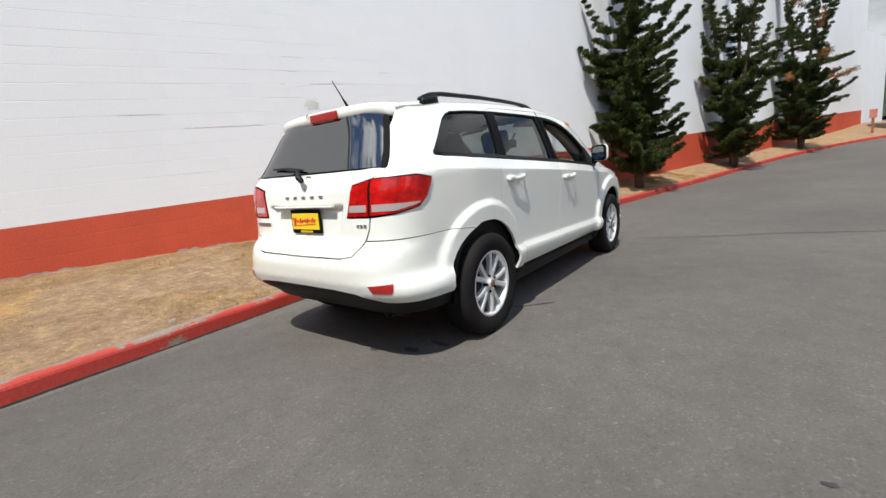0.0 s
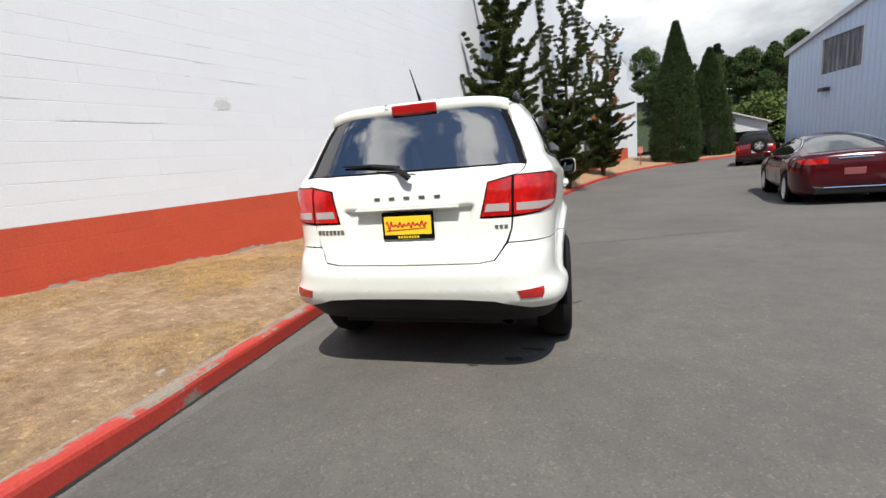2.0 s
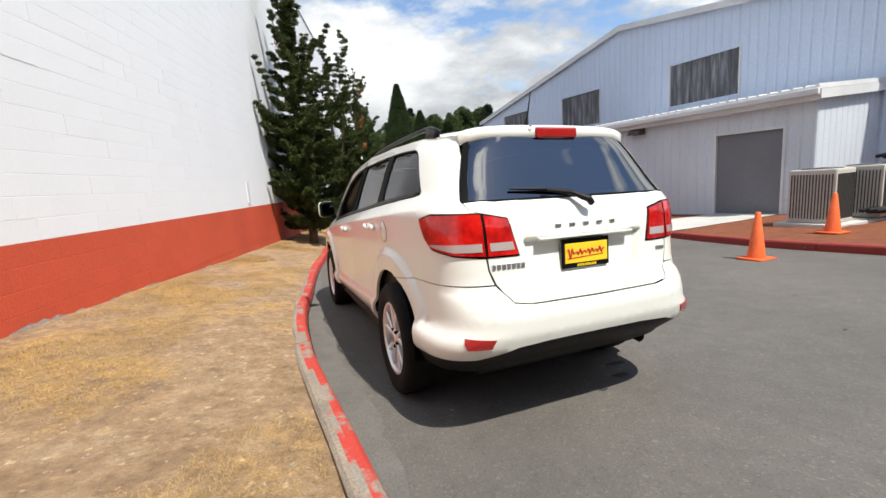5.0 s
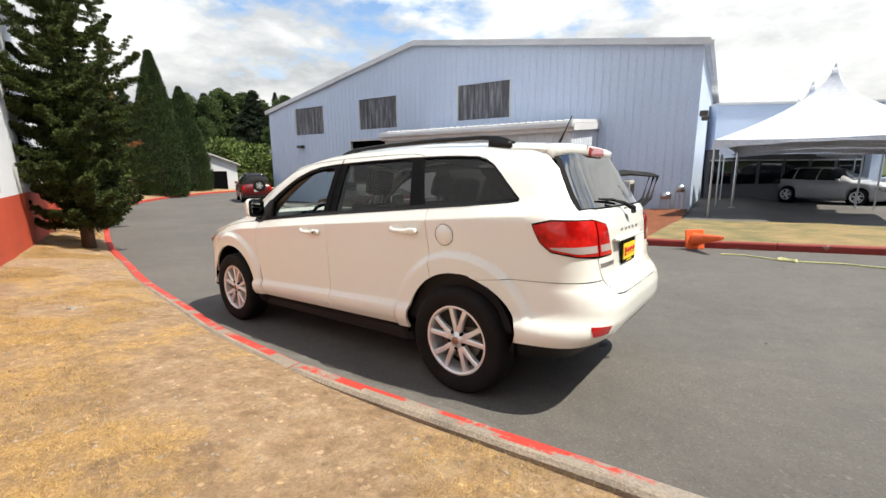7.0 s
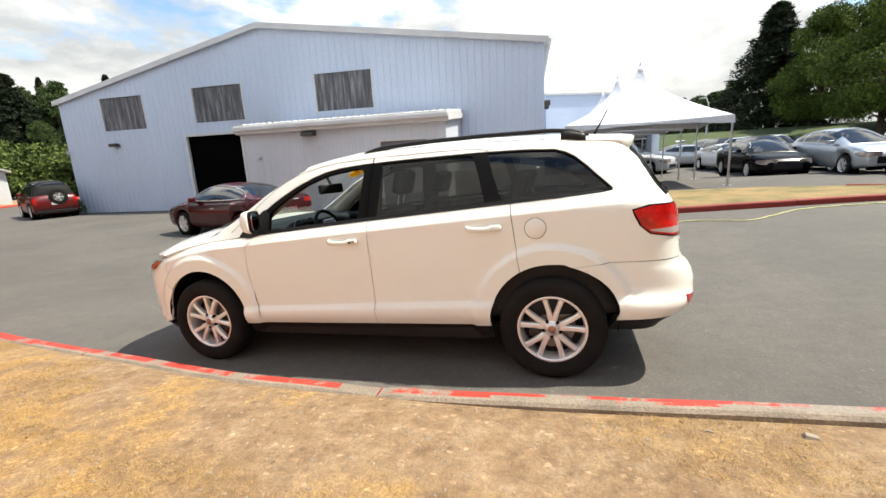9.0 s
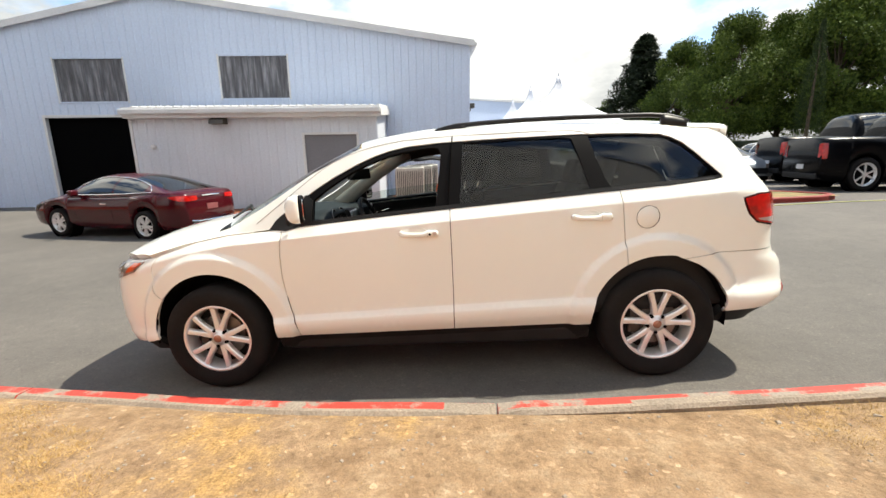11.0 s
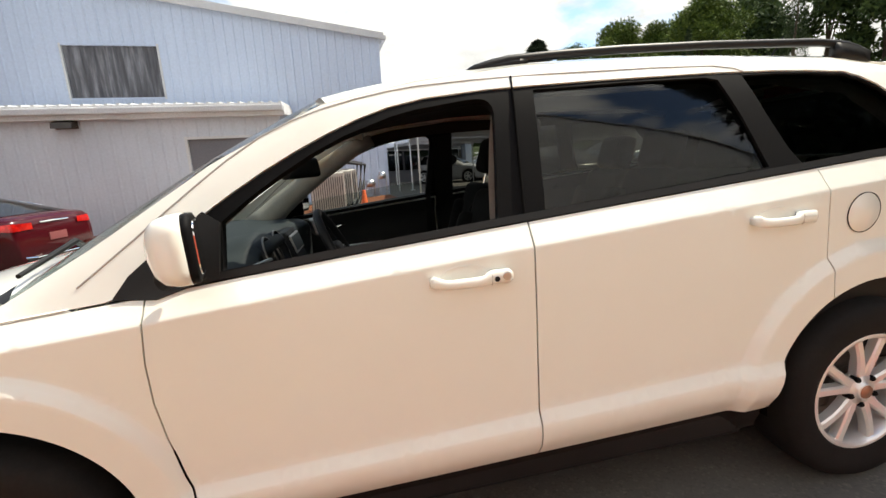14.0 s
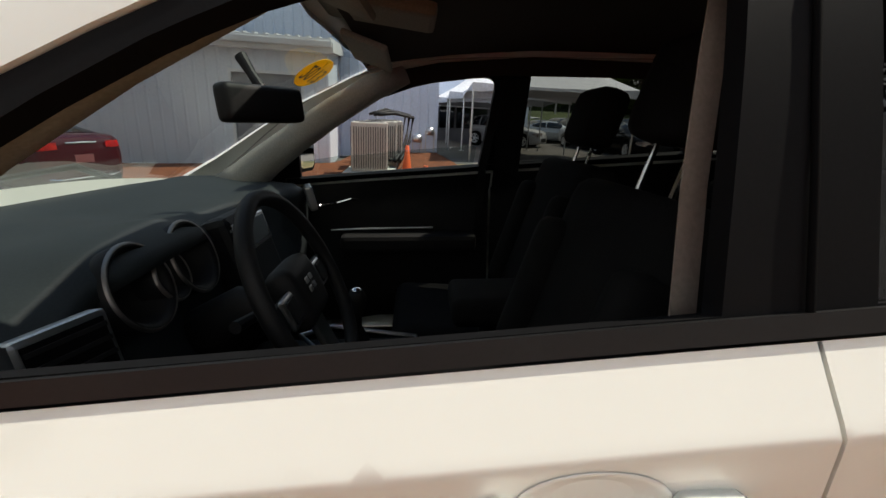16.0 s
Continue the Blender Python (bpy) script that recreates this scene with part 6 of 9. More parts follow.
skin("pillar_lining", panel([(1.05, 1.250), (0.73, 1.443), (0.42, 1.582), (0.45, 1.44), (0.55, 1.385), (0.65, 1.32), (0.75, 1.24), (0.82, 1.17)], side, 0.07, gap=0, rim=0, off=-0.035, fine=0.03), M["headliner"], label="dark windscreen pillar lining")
inner("pillar_trim", [(-0.135, 1.14), (-0.125, 1.54), (-0.25, 1.55), (-0.25, 1.15)], -0.05, M["black_plastic"], "dark centre pillar trim")
hl_out = [(-0.60, y) for y in np.linspace(0.40, -1.9, 12)] + [(0.60, y) for y in np.linspace(-1.9, 0.40, 12)]
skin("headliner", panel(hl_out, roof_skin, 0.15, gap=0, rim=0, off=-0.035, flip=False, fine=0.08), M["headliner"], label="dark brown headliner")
part("cabin_floor", box((-0.76, -2.0, 0.34), (0.76, 1.0, 0.37)), M["cloth_black"], suv, "black cabin carpet")
part("bulkhead", box((-0.74, 0.98, 0.36), (0.74, 1.02, 1.0)), M["black_plastic"], suv)

# dashboard: one swept section, raised over the instruments
bm, rows = bmesh.new(), []
for x in np.linspace(-0.735, 0.735, 50):
    hood = math.exp(-((x + 0.38) / 0.20) ** 4)
    mid = math.exp(-(x / 0.16) ** 4)
    e, end = 0.03 * (abs(x) / 0.735) ** 6 - 0.012, 0.055 * smooth(0.54, 0.64, abs(x))
    sec = [(1.36 - 0.10 * (x / 0.735) ** 2, 1.120), (1.20, 1.130), (1.02, 1.132 + 0.012 * hood), (0.90, 1.118 + 0.022 * hood), (0.80 - 0.03 * hood - end, 1.112 + 0.032 * hood - e), (0.75 - 0.09 * hood - 0.02 * mid - end, 1.085 + 0.040 * hood - e),
           (0.735 - 0.085 * hood - 0.03 * mid - end, 1.055 + 0.045 * hood - e), (0.745 - 0.035 * mid + 0.02 * hood - end, 1.03 + 0.045 * hood), (0.75 - 0.05 * mid - end, 0.93), (0.70 - 0.02 * mid, 0.86), (0.72, 0.74), (0.85, 0.60), (0.98, 0.50)]
    rows.append([bm.verts.new((x, y, z)) for y, z in sec])
for a, b in zip(rows, rows[1:]):
    for k in range(len(a) - 1):
        bm.faces.new((a[k], b[k], b[k + 1], a[k + 1]))
dash = part("dashboard", bm, M["dash"], suv, "dark soft-touch dashboard", smooth=True)
for x, big in ((-0.475, True), (-0.30, True), (-0.388, False)):
    r = 0.072 if big else 0.045
    g = part("gauge", lathe([(r, -0.06), (r + 0.006, 0.0), (r - 0.002, 0.004), (r - 0.010, -0.006), (r - 0.016, -0.05), (0.0, -0.052)], 32, "z"), M["black_plastic"], dash, "round gauge with a chrome ring", smooth=True, m=pose(x, 0.668, 1.082 - (0 if big else 0.01), 72, 0, 0))
    part("ring", lathe([(r + 0.0065, -0.001), (r + 0.004, 0.0045), (r + 0.001, 0.004)], 32, "z"), M["disc"], g, smooth=True)


def vent(m, w, h, parent):
    bm = bmesh.new()
    v = part("air_vent", box((-w, -0.012, -h), (w, 0.02, h), 0.008), M["steel"], parent, "air vent in a silver surround", m=m)
    part("vent_throat", box((-w + 0.01, -0.016, -h + 0.01), (w - 0.01, -0.010, h - 0.01)), M["void"], v)
    for k in range(4):
        z = -h + 0.02 + k * (2 * h - 0.04) / 3
        part("slat", box((-w + 0.01, -0.019, z - 0.003), (w - 0.01, -0.012, z + 0.003)), M["black_plastic"], v)
    bm.free()


vent(pose(-0.655, 0.66, 1.05, -12, 0, -18), 0.058, 0.05, dash)
vent(pose(0.655, 0.655, 1.05, -12, 0, 18), 0.058, 0.05, dash)
stack = part("console_panel", box((-0.125, -0.02, -0.16), (0.125, 0.05, 0.13), 0.02), M["black_plastic"], dash, "centre console with radio screen", m=pose(0, 0.665, 0.995, -16, 0, 0))
part("screen_surround", box((-0.105, -0.026, 0.02), (0.105, -0.018, 0.105), 0.004), M["steel"], stack)
part("screen", box((-0.092, -0.029, 0.03), (0.092, -0.024, 0.095), 0.002), M["screen"], stack)
for k in (-1, 1):
    vent(pose(k * 0.065, 0.690, 1.095, -35, 0, 0), 0.05, 0.022, dash)
for k in range(3):
    part("knob", lathe([(0.022, 0), (0.02, 0.02), (0.0, 0.022)], 18, "z"), M["steel"], stack, m=pose(-0.07 + 0.07 * k, -0.02, -0.09, 90, 0, 0), smooth=True)

# steering wheel
wheel_m = pose(-0.375, 0.43, 1.04, 66, 0, 0)      # local z points at the driver
rim_bm = bmesh.new()
add_lathe(rim_bm, [(0.187 + 0.0155 * math.cos(k * math.tau / 10), 0.0155 * math.sin(k * math.tau / 10)) for k in range(10)], 48, "z", close=True)
stw = part("steering_wheel", rim_bm, M["black_plastic"], suv, "black leather steering wheel with silver accents", smooth=True, m=wheel_m)
bm = bmesh.new()
add_box(bm, (-0.075, -0.065, -0.045), (0.075, 0.06, 0.012), 0.028, seg=3)
part("airbag_pad", bm, M["black_plastic"], stw, smooth=True)
for k in (-1, 1):
    bm = bmesh.new()
    add_box(bm, (min(k * 0.06, k * 0.18), -0.03, -0.022), (max(k * 0.06, k * 0.18), 0.02, -0.004), 0.008)
    part("spoke", bm, M["black_plastic"], stw)
    part("spoke_trim", box((k * 0.105 - 0.028, -0.034, -0.006), (k * 0.105 + 0.028, 0.024, 0.004), 0.006), M["steel"], stw, "silver switch surround")
    part("switch_pad", box((k * 0.105 - 0.02, -0.026, 0.002), (k * 0.105 + 0.02, 0.016, 0.008), 0.003), M["black_plastic"], stw)
part("spoke", box((-0.03, -0.18, -0.022), (0.03, -0.05, -0.008), 0.006), M["steel"], stw)
for q in ((-0.012, -0.004), (0.012, -0.004), (-0.012, 0.014), (0.012, 0.014)):
    part("emblem_bar", box((q[0] - 0.008, q[1] - 0.006, 0.010), (q[0] + 0.008, q[1] + 0.006, 0.0145), 0.002), M["steel"], stw)
part("column", tube([(0, 0, -0.03), (0, 0, -0.12), (0, -0.01, -0.22)], [0.05, 0.055, 0.06], 14), M["black_plastic"], stw, smooth=True)
for k in (-1, 1):
    part("stalk", tube([(k * 0.04, 0, -0.07), (k * 0.15, 0.02, -0.075)], [0.008, 0.011], 8), M["black_plastic"], stw)

# console, selector, armrest
cons = part("console", box((-0.115, -0.30, 0.37), (0.115, 0.72, 0.68), 0.03), M["black_plastic"], suv, "black centre console with a gear selector")
part("trim_ring", tube([(-0.085, 0.22, 0.69), (-0.085, 0.48, 0.73), (0.0, 0.56, 0.745), (0.085, 0.48, 0.73), (0.085, 0.22, 0.69), (-0.085, 0.22, 0.69)], 0.007, 8), M["steel"], cons)
part("selector_boot", lathe([(0.05, 0.66), (0.03, 0.73), (0.012, 0.77)], 16, "z", (0.0, 0.39, 0)), M["cloth_black"], cons, smooth=True)
part("selector", lathe([(0.010, 0.75), (0.012, 0.80), (0.026, 0.83), (0.028, 0.865), (0.018, 0.885), (0.0, 0.888)], 18, "z", (0.0, 0.39, 0)), M["black_plastic"], cons, smooth=True)
part("selector_cap", lathe([(0.015, 0.886), (0.010, 0.892), (0.0, 0.893)], 14, "z", (0.0, 0.39, 0)), M["chrome"], cons, smooth=True)
part("armrest", box((-0.10, -0.30, 0.80), (0.10, 0.12, 0.885), 0.03, seg=3), M["cloth_black"], cons, smooth=True)
part("arm_post", box((-0.09, -0.28, 0.66), (0.09, 0.02, 0.79), 0.02), M["black_plastic"], cons)


def seat(x, y, hz, name, label, wide=0.25):
    """A front seat: cushion, backrest with bolsters, head restraint on two posts."""
    bm = bmesh.new()
    add_box(bm, (-wide, -0.02, -0.10), (wide, 0.50, 0.08), 0.06, seg=3)
    s = part(name, bm, M["cloth_black"], suv, label, smooth=True, m=pose(x, y, 0.58, 4, 0, 0))
    back = part("backrest", box((-wide, -0.08, -0.06), (wide, 0.06, 0.62), 0.06, seg=3), M["cloth_black"], s, smooth=True, m=pose(0, 0.02, 0.05, 14, 0, 0))
    for k in (-1, 1):
        part("bolster", box((k * wide * 0.82 - 0.05, 0.0, 0.05), (k * wide * 0.82 + 0.05, 0.11, 0.50), 0.045, seg=3), M["cloth_black"], back, smooth=True)
        part("post", tube([(k * 0.06, -0.01, 0.58), (k * 0.06, -0.005, 0.74)], 0.0065, 10), M["chrome"], back, "chrome head restraint post")
    part("head_restraint", box((-0.125, -0.055, hz), (0.125, 0.055, hz + 0.20), 0.045, seg=3), M["cloth_black"], back, smooth=True)
    return s


seat(-0.37, -0.06, 0.715, "driver_seat", "black cloth driver seat")
seat(0.37, -0.19, 0.675, "passenger_seat", "black cloth passenger seat")
for x in (-0.42, 0.42, 0.0):
    seat(x, -1.02, 0.62, "rear_seat", "black cloth rear seat", 0.20)

# passenger door details, belts, mirror, visors, stickers
part("inner_handle", tube([(0.735, 0.64, 1.0), (0.725, 0.56, 1.012), (0.725, 0.50, 1.03), (0.735, 0.47, 1.025)], [0.006, 0.008, 0.007, 0.005], 8), M["chrome"], suv, "chrome inner door handle")
part("door_trim_strip", tube([(0.745, 0.60, 0.885), (0.735, 0.45, 0.893), (0.735, 0.14, 0.897)], [0.004, 0.006, 0.004], 8), M["steel"], suv, "silver door trim strip")
part("door_armrest", box((0.66, -0.05, 0.80), (0.78, 0.55, 0.875), 0.02), M["black_plastic"], suv, "black door armrest")
for s in (-1, 1):
    bm = bmesh.new()
    pts = [(-0.148, 1.52), (-0.122, 1.42), (-0.095, 1.28), (-0.078, 1.15), (-0.07, 0.85)]
    vs = []
    for y, z in pts:
        x = s * (half_width(y, z) - 0.078)
        vs.append([bm.verts.new((x, y + 0.017, z)), bm.verts.new((x - s * 0.006, y - 0.017, z)), bm.verts.new((x - s * 0.009, y - 0.017, z)), bm.verts.new((x - s * 0.003, y + 0.017, z))])
    for a, b in zip(vs, vs[1:]):
        for k in range(4):
            bm.faces.new((a[k], a[(k + 1) % 4], b[(k + 1) % 4], b[k]))
    part("seat_belt", bm, M["strap"] if s < 0 else M["cloth_black"], suv, "pale grey seat belt" if s < 0 else "black seat belt")
rv = part("rear_view_mirror", box((-0.125, -0.035, -0.044), (0.125, 0.014, 0.044), 0.018, seg=3), M["black_plastic"], suv, "black rear-view mirror", smooth=True, m=pose(-0.02, 0.60, 1.388, -6, 0, -27))
part("mirror_glass", box((-0.112, -0.0335, -0.027), (0.112, -0.0295, 0.027), 0.001), M["mirror"], rv)
part("mirror_stem", tube([(0.02, 0.0, 0.03), (0.02, 0.03, 0.08), (0.02, 0.055, 0.125)], [0.014, 0.012, 0.016], 12), M["black_plastic"], rv)
for s in (-1, 1):
    part("sun_visor", box((-0.15, -0.07, -0.010), (0.15, 0.07, 0.010), 0.009), M["liner"], suv, "beige folded sun visor", m=pose(s * 0.33, 0.36, roof_skin(s * 0.33, 0.36).z - 0.072, 20, s * 5, 0))
part("overhead_console", box((-0.10, -0.14, -0.02), (0.10, 0.14, 0.015), 0.015), M["liner"], suv, "pale overhead console", m=pose(0, 0.30, 1.615, 8, 0, 0))
st_m = Matrix.Translation(screen_skin(0.54, 0.835) + Vector((0, -0.004, -0.004))) @ (Vector((0, 0.55, 0.83)).to_track_quat("Z", "Y").to_matrix().to_4x4())
M["sticker"], nt, p = blank("yellow_see_through_vinyl")
p.inputs["Base Color"].default_value, p.inputs["Roughness"].default_value = (0.90, 0.60, 0.03, 1), 0.5
tl, mx = nt.nodes.new("ShaderNodeBsdfTranslucent"), nt.nodes.new("ShaderNodeMixShader")
tl.inputs["Color"].default_value, mx.inputs["Fac"].default_value = (0.95, 0.62, 0.03, 1), 0.6
nt.links.new(p.outputs[0], mx.inputs[1])
nt.links.new(tl.outputs[0], mx.inputs[2])
nt.links.new(mx.outputs[0], nt.nodes["Material Output"].inputs["Surface"])
stk = part("year_sticker", lathe([(0.0, 0.0), (1.0, 0.0), (1.0, 0.002), (0.0, 0.002)], 36, "z"), M["sticker"], suv, "yellow oval year sticker inside the windscreen", m=st_m @ Matrix.Diagonal((0.15, 0.078, 1, 1)))
txt = bpy.data.curves.new("year", "FONT")
txt.body, txt.size, txt.align_x, txt.align_y, txt.extrude = "2013", 0.11, "CENTER", "CENTER", 0.0006
tmp = new("year_text", txt)
bpy.context.view_layer.update()
tme = bpy.data.meshes.new_from_object(tmp)
bpy.data.objects.remove(tmp)
tme.materials.clear()
tme.materials.append(M["lamp_bronze"])
obj("year_text", tme, suv, st_m @ Matrix.Translation((0, 0, -0.002)) @ Matrix.Rotation(math.pi, 4, "Z"), label="dark year figures")

# ---- trees ----
rng = np.random.default_rng(7)


def blades(centres, radii, per, length, width, up=0.3, seed=1, flat=0.75):
    """Many small pointed leaves round clump centres: verts (n*3) and triangles."""
    r = np.random.default_rng(seed)
    c, rad = np.repeat(np.asarray(centres, float), per, 0), np.repeat(np.asarray(radii, float), per)
    n = len(c)
    d = r.normal(size=(n, 3))
    d /= np.linalg.norm(d, axis=1)[:, None]
    base = c + d * (rad * r.random(n) ** 0.45)[:, None] * np.array([1, 1, flat])
    way = d * 0.8 + r.normal(size=(n, 3)) * 0.6 + np.array([0, 0, up])
    way /= np.linalg.norm(way, axis=1)[:, None]
    sidew = np.cross(way, r.normal(size=(n, 3)))
    sidew /= np.linalg.norm(sidew, axis=1)[:, None]
    L, Wd = length * (0.6 + 0.8 * r.random(n)), width * (0.6 + 0.8 * r.random(n))
    a, b, t = base - sidew * Wd[:, None] / 2, base + sidew * Wd[:, None] / 2, base + way * L[:, None]
    return np.stack([a, b, t], 1).reshape(-1, 3)


def blade_mesh(name, verts, mat):
    n = len(verts) // 3
    me = bpy.data.meshes.new(name)
    me.vertices.add(len(verts))
    me.vertices.foreach_set("co", verts.ravel())
    me.loops.add(n * 3)
    me.loops.foreach_set("vertex_index", np.arange(n * 3))
    me.polygons.add(n)
    me.polygons.foreach_set("loop_start", np.arange(n) * 3)
    me.materials.append(mat)
    me.update()
    me.validate()
    return me


def conifer(name, label, height, radius, seed, leaders=1, dead=0.04, lean=0.0, low=0.12, limbs=95, per=46):
    """A ragged juniper: tapered trunk, upswept limbs in tiers, tufted foliage with gaps."""
    r = np.random.default_rng(seed)
    root = tagged(new(name), label, "tree", "conifers along the wall")
    bm = bmesh.new()
    tops = []
    for k in range(leaders):
        a = r.random() * 6.28
        off = 0.0 if leaders == 1 else 0.62 * radius
        top = (math.cos(a + k * 2.4) * off + lean * height, math.sin(a + k * 2.4) * off, height * (1 - 0.10 * k))
        mid = (top[0] * 0.6 + r.normal() * 0.05, top[1] * 0.6 + r.normal() * 0.05, height * 0.5)
        add_tube(bm, [(0.03 * k, 0, -0.15), (top[0] * 0.15, top[1] * 0.15, height * 0.2), mid, top], [0.13 - 0.02 * k, 0.10, 0.06, 0.012], 8)
        tops.append((mid, top))
    cs, rs, dcs = [], [], []
    n_low = int(limbs * 0.62)
    for i in range(limbs):
        mid, top = tops[i % leaders]
        low_part = i < n_low
        f = low + (0.46 - low) * ((i + r.random()) / n_low) if low_part else 0.44 + 0.54 * ((i - n_low + r.random()) / (limbs - n_low))
        h = height * f
        if low_part:
            ln = radius * (0.86 + 0.5 * f) * (0.45 + 0.60 * r.random())
            rise = 0.05 + 0.35 * r.random()
        else:
            q = (f - 0.44) / 0.54
            arm = r.random() < (0.42 if leaders == 1 else 0.25)
            ln = radius * (1.08 - 0.85 * q) * ((0.85 + 0.4 * r.random()) if arm else (0.35 + 0.35 * r.random()))
            rise = 0.45 + 0.35 * q + r.normal() * 0.14
        a = i * 2.399 + r.normal() * 0.4
        z = [0, 0.2, 0.5, 1]
        s = Vector((np.interp(f, z, [0, top[0] * 0.15, mid[0], top[0]]), np.interp(f, z, [0, top[1] * 0.15, mid[1], top[1]]), h))
        out = Vector((math.cos(a), math.sin(a), 0))
        bend = s + out * ln * 0.62 + Vector((0, 0, rise * ln * 0.12 - 0.03))
        e = s + out * ln + Vector((0, 0, rise * ln))
        if ln > 0.35:
            add_tube(bm, [s, bend, e], [0.026, 0.017, 0.006], 5)
        brown = r.random() < dead and 0.35 < f < 0.9
        n = max(4, int(ln / 0.085))
        for k in range(n):
            t = (k + 0.6) / n
            p = s.lerp(bend, t / 0.6) if t < 0.6 else bend.lerp(e, (t - 0.6) / 0.4)
            wob = 0.045 * (1 - 0.5 * t)
            p = p + Vector((r.normal() * wob, r.normal() * wob, r.normal() * wob * 0.6))
            (dcs if brown and t > 0.45 else cs).append(tuple(p))
            if not (brown and t > 0.45):
                rs.append((0.175 - 0.105 * t ** 1.5) * (0.75 + 0.55 * r.random()) * (1.12 if low_part else 0.92))
    for mid, top in tops:
        for k in range(26):
            t = 0.1 + 0.9 * k / 25
            cs.append(tuple(Vector(mid).lerp(Vector(top), t) + Vector(r.normal(size=3) * 0.05)))
            rs.append(0.15 * (1.1 - 0.75 * t))
    part("trunk", bm, M["bark"], root, smooth=True)
    obj("crown", blade_mesh("crown", blades(cs, rs, per, 0.050, 0.026, 0.55, seed, 0.50), M["juniper"]), root)
    if dcs:
        obj("dead_foliage", blade_mesh("dead_foliage", blades(dcs, [0.13] * len(dcs), 34, 0.10, 0.03, 0.3, seed + 5), M["brown_needles"]), root, label="rust-brown dead tips")
    return root


def put(ob, x, y, z, turn=0.0, scale=1.0):
    ob.matrix_basis = pose(x, y, z, 0, 0, turn) @ Matrix.Diagonal((scale, scale, scale, 1))
    return ob


def on_verge(off, y):
    return wall_x(y) + off / math.cos(WALL_A), y


for (off, y), kw in (((0.85, 8.7), dict(height=7.6, radius=1.35, seed=3, limbs=125, low=0.06, per=210, label="ragged dark green juniper tree growing against the wall")),
                     ((0.85, 15.0), dict(height=8.0, radius=1.35, seed=11, leaders=3, low=0.05, limbs=135, per=150, label="many-stemmed dark green juniper with gaps in its crown")),
                     ((0.95, 22.4), dict(height=8.2, radius=1.60, seed=23, leaders=3, dead=0.12, low=0.06, limbs=135, per=150, label="juniper with rust-brown dead branches beside the wall"))):
    x, yy = on_verge(off, y)
    lab = kw.pop("label")
    put(conifer("juniper_tree", lab, **kw), x, yy, dirt_height(x, yy) - 0.03, 40 * off)


def column_tree(height, radius, seed, n=900, per=110):
    """A dense clipped-looking cypress column with a pointed top."""
    r = np.random.default_rng(seed)
    root = tagged(new("cypress_tree"), "tall dense dark green cypress column", "tree", "cypress pair")
    bm = bmesh.new()
    add_tube(bm, [(0, 0, -0.2), (0, 0, height * 0.5), (0, 0, height * 0.95)], [0.2, 0.12, 0.02], 8)
    part("trunk", bm, M["bark"], root)
    cs, rs = [], []
    for i in range(n):
        f = (i + 0.5) / n
        z = height * (0.02 + 0.97 * f)
        prof = radius * (min(1.0, 0.86 + 1.4 * f) if f < 0.1 else (1 - ((f - 0.1) / 0.9) ** 1.6) ** 0.92) * (0.92 + 0.12 * r.random())
        a = i * 2.399963
        cs.append((prof * math.cos(a) * 0.88, prof * math.sin(a) * 0.88, z))
        rs.append(0.34 * (1.1 - 0.6 * f))
    obj("crown", blade_mesh("crown", blades(cs, rs, per, 0.15, 0.036, 1.3, seed), M["cypress"]), root)
    return root


put(column_tree(10.4, 1.8, 31), 9.9, 33.2, -0.5)
put(column_tree(9.0, 1.95, 32), 13.6, 38.0, -0.5)


def broad_tree(name, label, height, radius, seed, mat, blobs=26, per=330, leaf=0.42, trunk=True, low=0.25, cat="tree", group="trees round the car park"):
    """Trunk with limbs and a crown of leaf clumps of uneven outline."""
    r = np.random.default_rng(seed)
    root = tagged(new(name), label, cat, group)
    bm, cs, rs = bmesh.new(), [], []
    add_tube(bm, [(0, 0, -0.4), (0.1, 0, height * 0.3), (0, 0.1, height * 0.75)], [0.035 * height * 0.6, 0.02 * height, 0.06], 7)
    for i in range(blobs):
        f = r.random()
        z = height * (low + (0.97 - low) * f)
        env = radius * math.sin(math.pi * min(0.97, 0.20 + 0.76 * f)) ** 0.75
        a, d = i * 2.399, env * (0.35 + 0.6 * r.random())
        c = (d * math.cos(a), d * math.sin(a), z)
        cs.append(c)
        rs.append(radius * (0.22 + 0.18 * r.random()))
        if i % 3 == 0:
            add_tube(bm, [(0, 0, z * 0.6), (c[0] * 0.5, c[1] * 0.5, z * 0.82), c], [0.08, 0.05, 0.02], 5)
    part("trunk", bm, M["bark"], root)
    obj("crown", blade_mesh("crown", blades(cs, rs, per, leaf, leaf * 0.75, 0.1, seed), M[mat]), root)
    return root


def fir_tree(name, label, height, radius, seed, tiers=34, per=60, leaf=0.5, group="trees round the car park"):
    r = np.random.default_rng(seed)
    root = tagged(new(name), label, "tree", group)
    bm, cs, rs = bmesh.new(), [], []
    add_tube(bm, [(0, 0, -0.4), (0, 0, height * 0.6), (0, 0, height)], [0.025 * height, 0.014 * height, 0.02], 7)
    for i in range(tiers):
        f = i / tiers
        z = height * (0.10 + 0.88 * f)
        for k in range(9):
            a = r.random() * 6.28
            ln = radius * (1 - f) ** 0.85 * (0.55 + 0.55 * r.random()) + 0.15
            for t in (0.4, 0.75, 1.0):
                cs.append((ln * t * math.cos(a), ln * t * math.sin(a), z - 0.16 * ln * t))
                rs.append(0.10 * radius * (1.25 - f) + 0.08)
    part("trunk", bm, M["bark"], root)
    obj("crown", blade_mesh("crown", blades(cs, rs, max(6, per // 4), leaf, leaf * 0.35, -0.15, seed), M["fir"]), root)
    return root


